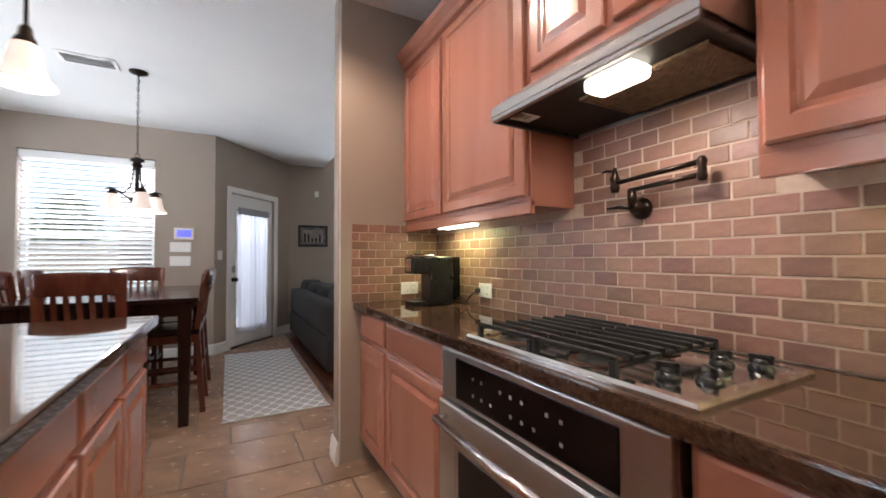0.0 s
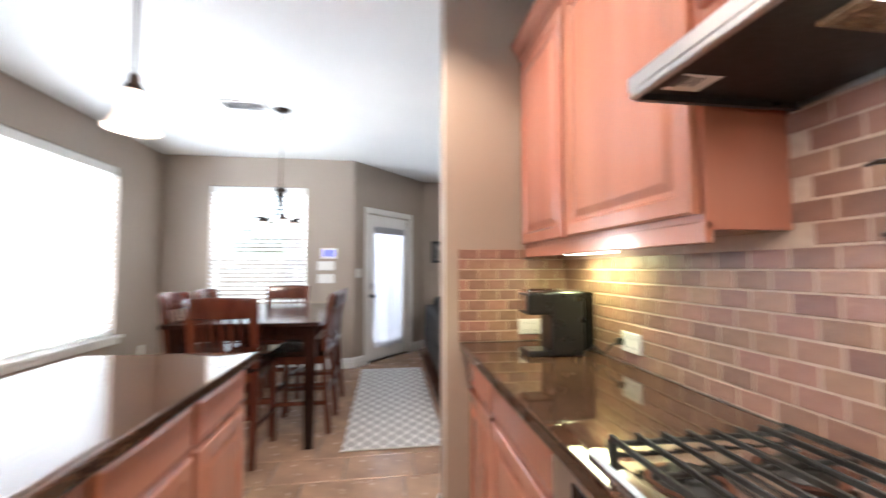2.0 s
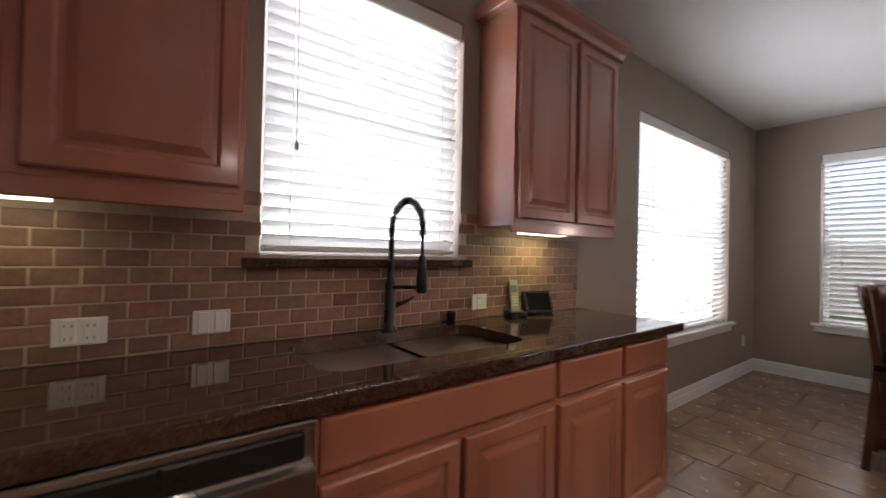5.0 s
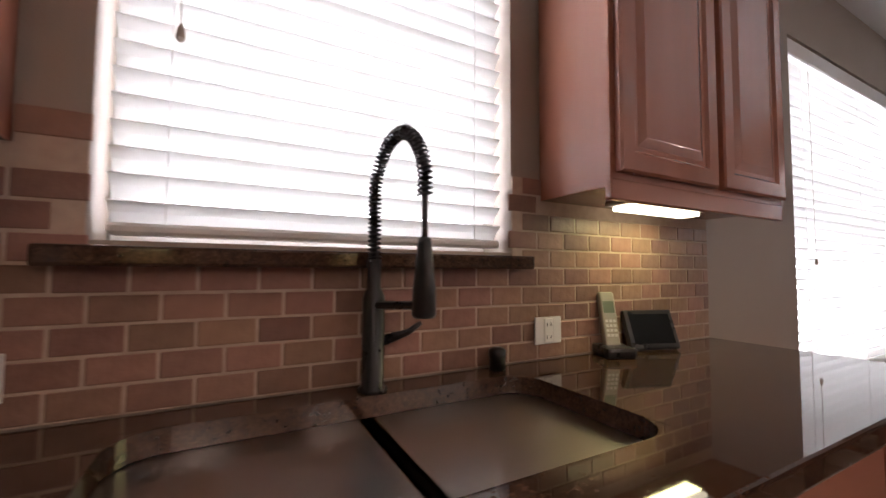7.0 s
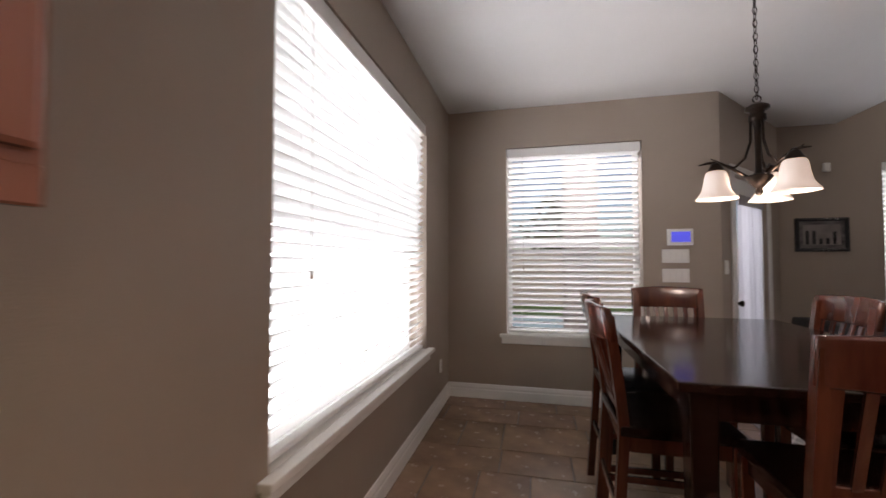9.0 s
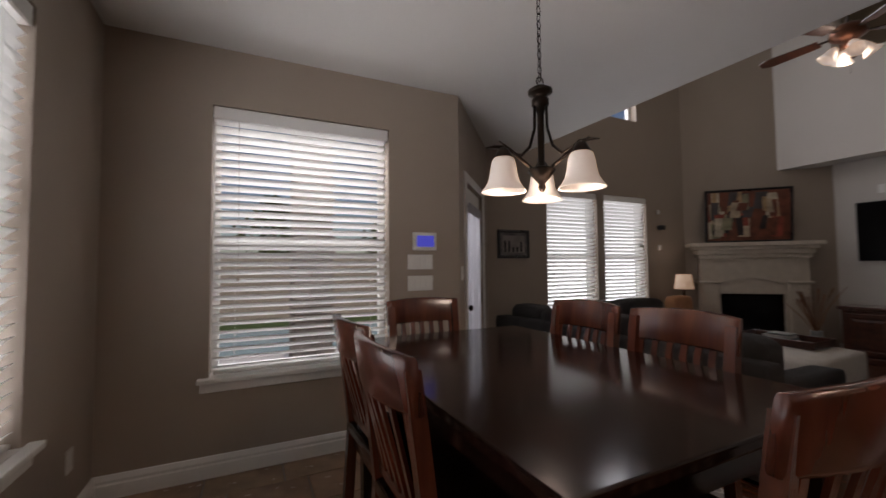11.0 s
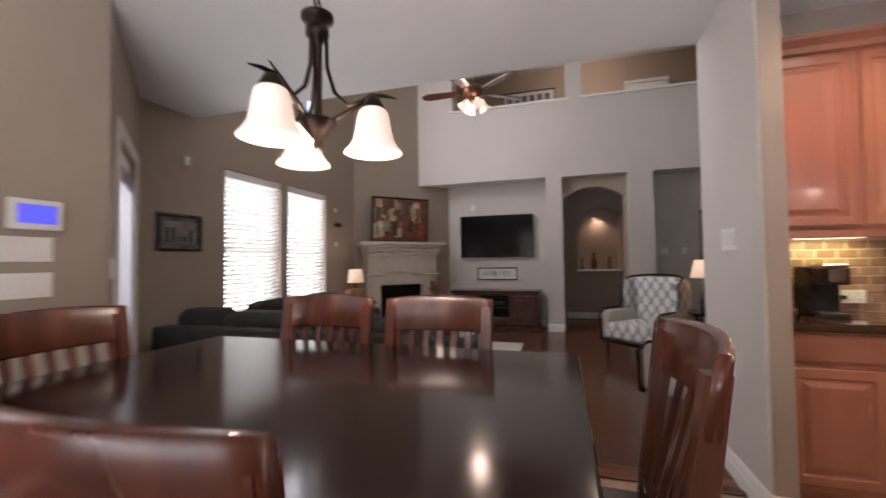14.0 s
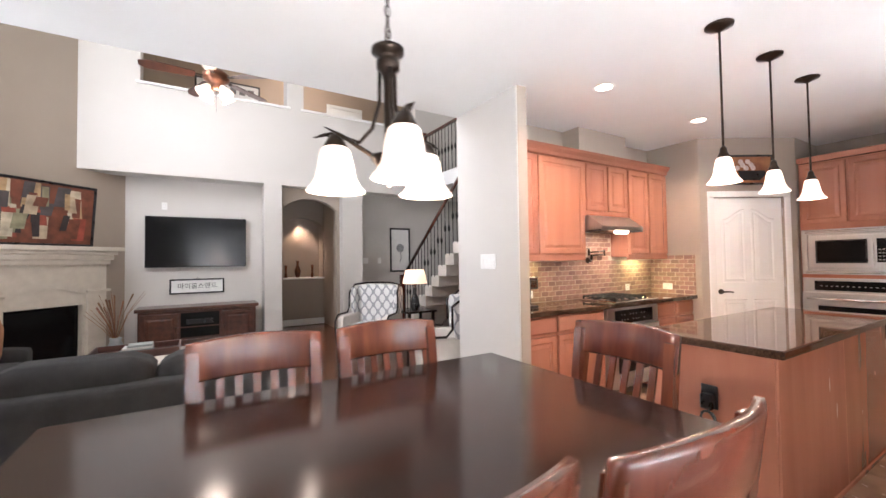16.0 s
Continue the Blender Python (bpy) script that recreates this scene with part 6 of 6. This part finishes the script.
side_table(pose(4.42, 6.45, 0), 0.60, "dark square side table beside the sofa")
table_lamp(pose(4.42, 6.45, 0.60), "small table lamp with a glowing linen shade", 0.5)
side_table(pose(4.15, 1.62, 0), 0.60, "dark side table between the armchairs and stairs")
table_lamp(pose(4.15, 1.62, 0.60), "table lamp with a glowing linen shade beside the stairs", 0.58, 0.19)
tagged(part("vase", lathe([(0.04, 0), (0.06, 0.06), (0.045, 0.14), (0.018, 0.2), (0.025, 0.26), (0, 0.26)], 16, None, Matrix.Translation((3.96, 1.72, 0.60)) @ Matrix.Diagonal((1.25, 1.25, 1.35, 1))), BLACK, None, "", None, True), "slim black vase on the side table", "vase")


def armchair(m):
    a = thing("armchair", m, "wing armchair in grey patterned fabric with dark wooden trim", "armchair", "patterned armchairs")
    part("seat", soft(-0.32, -0.36, 0.25, 0.32, 0.28, 0.47, 0.06), IKAT, a, "", None, True)
    part("backrest", soft(-0.33, 0.20, 0.40, 0.33, 0.36, 1.06, 0.06, 0.0), IKAT, a, "", None, True)
    for s in (-1, 1):
        part("arm", soft(s * 0.33 - 0.05, -0.34, 0.22, s * 0.33 + 0.05, 0.3, 0.62, 0.05, 0), CREAM, a, "pale fabric arm", None, True)
        part("wing", soft(s * 0.34 - 0.035, 0.08, 0.60, s * 0.34 + 0.035, 0.34, 1.02, 0.05, 0), IKAT, a, "", None, True)
        part("trim", tube([(s * 0.37, -0.37, 0.22), (s * 0.38, -0.38, 0.55), (s * 0.385, -0.30, 0.635), (s * 0.385, 0.0, 0.64), (s * 0.385, 0.06, 0.72), (s * 0.38, 0.06, 0.95), (s * 0.36, 0.2, 1.06), (s * 0.2, 0.30, 1.085), (0, 0.31, 1.09)], 0.014, 8), TABLEW, a, "dark wooden trim", None, True)
        for y in (-0.33, 0.28):
            part("leg", tube([(s * 0.30, y, 0.25), (s * 0.31, y, 0.0)], [0.022, 0.013], 8), TABLEW, a)
    part("apron", box(-0.36, -0.37, 0.2, 0.36, -0.345, 0.25, 0.005), TABLEW, a)
    return a


A1 = armchair(pose(4.22, 2.3, 0, 0, 0, -135))
A1.scale = (1, 1, 0.94)
copy_thing(A1, pose(2.32, 2.22, 0, 0, 0, 152))

# ceiling fan
fan = thing("ceiling_fan", pose(3.6, 4.3, 0), "dark-bladed ceiling fan with lit glass shades", "ceiling fan")
part("downrod", tube([(0, 0, HI), (0, 0, 3.45)], 0.014, 8), BRONZE, fan)
part("motor", lathe([(0.02, 3.46), (0.09, 3.44), (0.13, 3.40), (0.13, 3.34), (0.08, 3.31), (0.05, 3.28), (0.05, 3.24), (0, 3.23)], 20), COPPER, fan, "", None, True)
for i in range(5):
    m = pose(0, 0, 3.37, 0, 0, 72 * i + 20)
    bl = prism([(0.2, -0.055), (0.6, -0.075), (0.68, -0.04), (0.68, 0.04), (0.6, 0.075), (0.2, 0.055)], 0.008, None, pose(0, 0, 0, -80))
    b = part("blade", bl, CONSOLEW, fan, "", m)
    part("bracket", box(0.10, -0.02, -0.006, 0.24, 0.02, 0.0), BRONZE, fan, "", m)
for i in range(4):
    m = pose(0, 0, 0, 0, 0, 90 * i + 35)
    part("light_shade", lathe([(0.025, 0.0), (0.04, -0.03), (0.05, -0.08), (0.075, -0.12), (0.07, -0.12), (0.04, -0.07), (0.02, -0.01)], 16, None, Matrix.Translation((0.09, 0, 3.25)) @ pose(0, 0, 0, 0, -35)), SHADE, fan, "lit frosted shade", m, True)
part("pull_chain", tube([(0.02, 0, 3.23), (0.02, 0, 3.0)], 0.002, 5), BRONZE, fan)


def picture(m, w, h, label, fill=None, border=0.02):
    p = thing("framed_picture", m, label, "picture")
    part("frame", rings_front(w, h, ((0, 0), (0, -0.018), (border * 0.5, -0.022), (border, -0.016), (border + 0.002, -0.008))), BLACK, p)
    part("print", box(border, -0.010, border, w - border, -0.0085, h - border), fill or PAPER, p)
    return p


dusk = surface("dusk_photo", (0.22, 0.20, 0.19), (0.05, 0.045, 0.045), 0.4, scale=4, stretch=(1, 1, 4))
pp = picture(pose(1.40, YL - 0.001, 1.372), 0.47, 0.35, "dark landscape photograph in a black frame", dusk, 0.035)
part("mat_board", box(0.07, -0.0112, 0.07, 0.40, -0.0102, 0.28), surface("photo_sky", (0.30, 0.27, 0.25), (0.16, 0.14, 0.13), 0.4, scale=5), pp)
rs = random.Random(2)
for i in range(5):
    x = 0.09 + i * 0.06
    part("skyline_block", box(x, -0.0118, 0.075, x + 0.03, -0.0113, 0.11 + rs.uniform(0.02, 0.11)), BLACK, pp)
pc = picture(pose(6.349, 1.06, 1.12, 0, 0, -90), 0.46, 0.92, "tall framed print with a grey flower sketch", PAPER, 0.03)
part("sketch", lathe([(0.09, 0), (0.09, 0.0006), (0, 0.001)], 11, None, pose(0.23, -0.0105, 0.5, 90)), surface("ink_grey", (0.16, 0.17, 0.16), (0.4, 0.4, 0.4), scale=25), pc)
part("sketch", tube([(0.23, -0.0115, 0.42), (0.25, -0.0115, 0.3), (0.22, -0.0115, 0.2)], 0.006, 5), BLACK, pc)
for k in range(2):
    q = picture(pose(7.998, 4.55 - 0.0 * k, 4.35 + 0.45 * k, 0, 0, -90), 1.2, 0.34, "row of small photographs in a long black frame", PAPER, 0.03)
    for i in range(6):
        part("photo", box(0.12 + 0.17 * i, -0.0118, 0.10, 0.12 + 0.17 * i + 0.11, -0.0104, 0.24), dusk, q)
plate(pose(6.349, 1.60, 1.36, 0, 0, -90), 0.12, 0.115, "switch")
plate(pose(6.349, 1.30, 1.36, 0, 0, -90), 0.075, 0.115, "switch")
for x, z, w in ((1.66, 2.20, 0.06), (4.32, 2.05, 0.04), (4.32, 1.50, 0.05)):
    tagged(part("wall_sensor", box(x, YL - 0.03, z, x + w, YL - 0.001, z + w * 1.5, 0.005), TRIM), "small white sensor box on the wall", "sensor", "wall sensors")
sp = thing("wall_speaker", pose(4.33, YL - 0.001, 1.84), "small black speaker on a wall bracket", "speaker")
part("case", soft(-0.05, -0.12, -0.035, 0.05, -0.03, 0.035, 0.02, 0), BLACK, sp)
part("bracket", box(-0.012, -0.04, -0.012, 0.012, 0, 0.012), BLACK, sp)
for y, h in ((2.88, 0.26), (2.64, 0.36), (2.33, 0.27)):
    tagged(part("vase", lathe([(0.035, 0), (0.055 if h > 0.3 else 0.03, 0.06), (0.07 if h > 0.3 else 0.02, h * 0.4), (0.025, h * 0.72), (0.03, h), (0, h)], 16, None, Matrix.Translation((7.70, y, 1.022))), COPPER, None, "", None, True), "dark bronze vase in the lit niche" if h > 0.3 else "bronze candle holder in the lit niche", "vase", "ornaments in the niche")

# ---- staircase and balcony rail ----
st = thing("staircase", pose(0, 0, 0), "carpeted staircase with dark iron balusters and oak rail", "staircase")
NST = 12
rise, run = 0.182, 0.232
for i in range(NST):
    x1 = 5.75 - i * run
    part("step", box(x1 - run - 0.02, -0.1, i * rise, x1, 1.08, (i + 1) * rise, 0.008), CREAM, st)
rail = tube([(5.70, 1.08, 1.03), (5.70 - 11.6 * run, 1.08, 1.03 + 11.6 * rise)], 0.028, 10)
part("handrail", rail, CHAIRW, st, "oak handrail", None, True)
nw = box(5.66, 1.04, 0, 5.75, 1.13, 1.08, 0.006)
part("newel_post", nw, CHAIRW, st)
bal = tube([(0, 0, 0), (0, 0, 0.86)], 0.008, 6)
lathe([(0.008, 0.36), (0.02, 0.40), (0.02, 0.44), (0.008, 0.48)], 8, bal)
bme = bpy.data.meshes.new("baluster")
bal.to_mesh(bme)
bal.free()
bme.materials.append(IRON)
for i in range(NST * 2):
    x = 5.62 - i * run / 2
    place("baluster", bme, st, "", pose(x, 1.08, (int((5.75 - x) / run) + 1) * rise - 0.02))
br = thing("balcony_rail", pose(0, 0, 0), "upper landing rail with dark iron balusters", "railing")
tagged(part("landing_floor", box(3.0, -1.3, 2.72, 5.86, 0.62, 2.98, 0.006), TRIM), "white-faced upper landing floor edge", "landing", kind="structure")
part("handrail", box(3.0, 0.53, 3.83, 5.80, 0.59, 3.88, 0.012, None, 2), CHAIRW, br)
part("post", box(5.70, 0.51, 2.98, 5.79, 0.60, 3.95, 0.006), CHAIRW, br)
for i in range(22):
    place("baluster", bme, br, "", pose(5.60 - i * 0.115, 0.56, 2.975))

# ---- outside the north windows ----
col = thing("porch_column", pose(-0.72, 7.1, -0.13), "square brick porch column", "column")
part("core", box(-0.19, -0.19, 0, 0.19, 0.19, 3.2), GROUT, col)
bb = bmesh.new()
bmesh.ops.create_cube(bb, size=1)
bmesh.ops.transform(bb, matrix=Matrix.Diagonal((0.19, 0.012, 0.06, 1)), verts=bb.verts)
bmy = bpy.data.meshes.new("brick")
bb.to_mesh(bmy)
bb.free()
bmy.materials.append(YARDBRICK)
for k in range(40):
    for j in range(2):
        place("brick", bmy, col, "", pose(-0.095 + j * 0.198 + (0.02 if k % 2 else -0.02), -0.193, 0.04 + k * 0.072))
tagged(part("garden_pool", box(-4.5, 9.9, -0.24, 2.5, 13.5, -0.235), surface("pool_water", (0.34, 0.52, 0.56), (0.30, 0.47, 0.52), 0.08, scale=2)), "pale blue garden pool", "pool", kind="structure")
fe = thing("garden_fence", pose(-9, 16, -0.25), "weathered wooden garden fence", "fence")
fb2 = box(0, -0.01, 0, 0.14, 0.01, 1.9, 0.003)
fme = bpy.data.meshes.new("board")
fb2.to_mesh(fme)
fb2.free()
fme.materials.append(FENCE)
for i in range(110):
    place("board", fme, fe, "", pose(i * 0.15, 0, 0, 0, 0, 0))
rs = random.Random(11)
for tx, ty_, th in ((-4.5, 18.5, 3.7), (-0.5, 19.5, 4.3), (3.6, 18.2, 3.5)):
    tree = thing("tree", pose(tx, ty_, -0.25), "leafy garden tree behind the fence", "tree", "trees behind the fence")
    tkb = tube([(0, 0, 0), (0.1, 0, th * 0.3), (0.0, 0.1, th * 0.6), (0.1, 0.1, th * 0.85)], [0.18, 0.13, 0.08, 0.03], 8)
    for i in range(6):
        a = i * 1.05
        tube([(0.05, 0, th * (0.3 + 0.07 * i)), (math.cos(a) * th * 0.2, math.sin(a) * th * 0.2, th * (0.48 + 0.06 * i))], [0.06, 0.02], 6, tkb)
    part("trunk", tkb, FENCE, tree)
    vs, fs = [], []
    for i in range(800):
        a, u = rs.uniform(0, 6.283), rs.random() ** 0.5
        zz = rs.uniform(0.32, 1.0)
        rad = th * 0.33 * math.sin(math.pi * min(1, (zz - 0.25) / 0.8)) * u * (0.8 + 0.3 * math.sin(3 * a + 5 * zz))
        c = Vector((rad * math.cos(a), rad * math.sin(a), zz * th))
        d1 = Vector((rs.uniform(-1, 1), rs.uniform(-1, 1), rs.uniform(-1, 1))).normalized() * 0.16
        d2 = Vector((rs.uniform(-1, 1), rs.uniform(-1, 1), rs.uniform(-1, 1))).normalized() * 0.10
        n0 = len(vs)
        vs += [c - d1, c + d2, c + d1, c - d2]
        fs.append((n0, n0 + 1, n0 + 2, n0 + 3))
    cme = bpy.data.meshes.new("crown")
    cme.from_pydata(vs, [], fs)
    cme.materials.append(LEAF)
    place("crown", cme, tree)

# ---- wall tiles, floor tiles and planks last ----
tb2 = box(0, 0, 0, 0.0965, 0.008, 0.046, 0.0018)
TILE_ME = bpy.data.meshes.new("tile")
tb2.to_mesh(TILE_ME)
tb2.free()
TILE_ME.materials.append(BRICK)


def backsplash(name, m, length, z0, z1, holes=(), cap=300):
    """Courses of tumbled tiles on the wall face at local y=0."""
    s = thing(name, m, "tumbled reddish travertine brick tiles with pale grout", "backsplash", "", "structure")
    xs = sorted({0, length, *[q for h in holes for q in h[:2]]})
    zs = sorted({z0, z1, *[q for h in holes for q in h[2:]]})
    xs, zs = [x for x in xs if 0 <= x <= length], [z for z in zs if z0 <= z <= z1]
    for xa, xb in zip(xs, xs[1:]):
        for za, zb in zip(zs, zs[1:]):
            if any(h[0] < (xa + xb) / 2 < h[1] and h[2] < (za + zb) / 2 < h[3] for h in holes):
                continue
            part("grout_bed", box(xa, -0.0068, za, xb, 0.0, zb), BGROUT, s)
    rows = int((z1 - z0) / 0.0508 + 0.15)
    rr = random.Random(len(name))
    for k in range(rows):
        z = z0 + 0.003 + k * 0.0508
        x = -0.055 if k % 2 else 0.0
        while x < length - 0.01:
            xa, xb = max(x, 0.0), min(x + 0.0965, length)
            mid, mz = (xa + xb) / 2, z + 0.023
            if xb - xa > 0.012 and z + 0.0465 <= z1 + 0.009 and not any(h[0] - 0.01 < mid < h[1] + 0.01 and h[2] - 0.02 < mz < h[3] + 0.02 for h in holes):
                mm = pose(xa, -0.0078 - rr.uniform(0, 0.0014), z, rr.uniform(-0.5, 0.5), rr.uniform(-0.5, 0.5), rr.uniform(-0.5, 0.5)) @ Matrix.Diagonal(((xb - xa) / 0.0965 * 0.995, 1, 1, 1))
                place("tile", TILE_ME, s, "", mm)
            x += 0.1015
    return s


backsplash("backsplash_range", pose(XR - 0.001, YSTUB0 - 0.003, 0, 0, 0, -90), YSTUB0 + 0.395, 0.915, 1.63,
           [(0, YSTUB0 - YA, 1.362, 1.7), (YSTUB0 - YB + 0.0, 3.0, 1.362, 1.7)])
backsplash("backsplash_stub", pose(1.04, YSTUB0 - 0.004, 0), XR - 1.04 - 0.012, 0.915, 1.37)
backsplash("backsplash_pantry", pose(XR - 0.012, -0.399, 0, 0, 0, 180), 0.53, 0.915, 1.37)
backsplash("backsplash_sink", pose(XS + 0.001, -0.85, 0, 0, 0, 90), 2.225 + 0.85, 0.915, 1.42,
           [(SW[0] + 0.85, SW[1] + 0.85, 1.165, 1.5), (-1, 0.315 + 0.85, 1.36, 1.5), (1.395 + 0.85, 5, 1.36, 1.5)])

# floor tiles: large and small pieces in staggered courses
fme = {}


def piece(w, l, mat, t=0.008, bev=0.003):
    key = (round(w, 3), round(l, 3), mat.name)
    if key not in fme:
        b = box(0, 0, -t, w, l, 0, bev)
        me = bpy.data.meshes.new("floor_tile")
        b.to_mesh(me)
        b.free()
        me.materials.append(mat)
        fme[key] = me
    return fme[key]


rs = random.Random(5)
y = -2.04
row = 0
while y < 6.7:
    h = 0.44 if row % 2 == 0 else 0.30
    x = -2.06 - rs.uniform(0, 0.4)
    while x < 1.17:
        w = rs.choice((0.44, 0.60, 0.44, 0.30))
        xa, xb = max(x, -2.06), min(x + w, 1.17)
        hh = h
        lim = YN if (xa + xb) / 2 < 0.3 else YN + ((xa + xb) / 2 - 0.255) * 1.16
        if xb - xa > 0.05 and y + 0.1 < lim:
            hh = min(h, lim - y)
            place("floor_tile", piece(xb - xa - 0.008, hh - 0.008, TILE), floor, "", pose(xa + 0.004, y + 0.004, 0.0, rs.uniform(-0.05, 0.05), rs.uniform(-0.05, 0.05)))
        x += w
    y += h
    row += 1
x = 1.226
k = 0
while x < 7.2:
    y = 2.38 - rs.uniform(0, 1.0) if x < 1.8 else -1.0 - rs.uniform(0, 1.0)
    while y < 6.77:
        l = rs.choice((0.9, 1.2, 1.5, 1.8))
        ya, yb = max(y, 2.38 if x < 1.8 else -1.2), min(y + l, 6.77)
        if yb - ya > 0.05:
            place("plank", piece(0.122, round(yb - ya - 0.002, 2), FLOORW, 0.01, 0.0015), wood_floor, "", pose(x, ya, -0.001))
        y += l
    x += 0.124
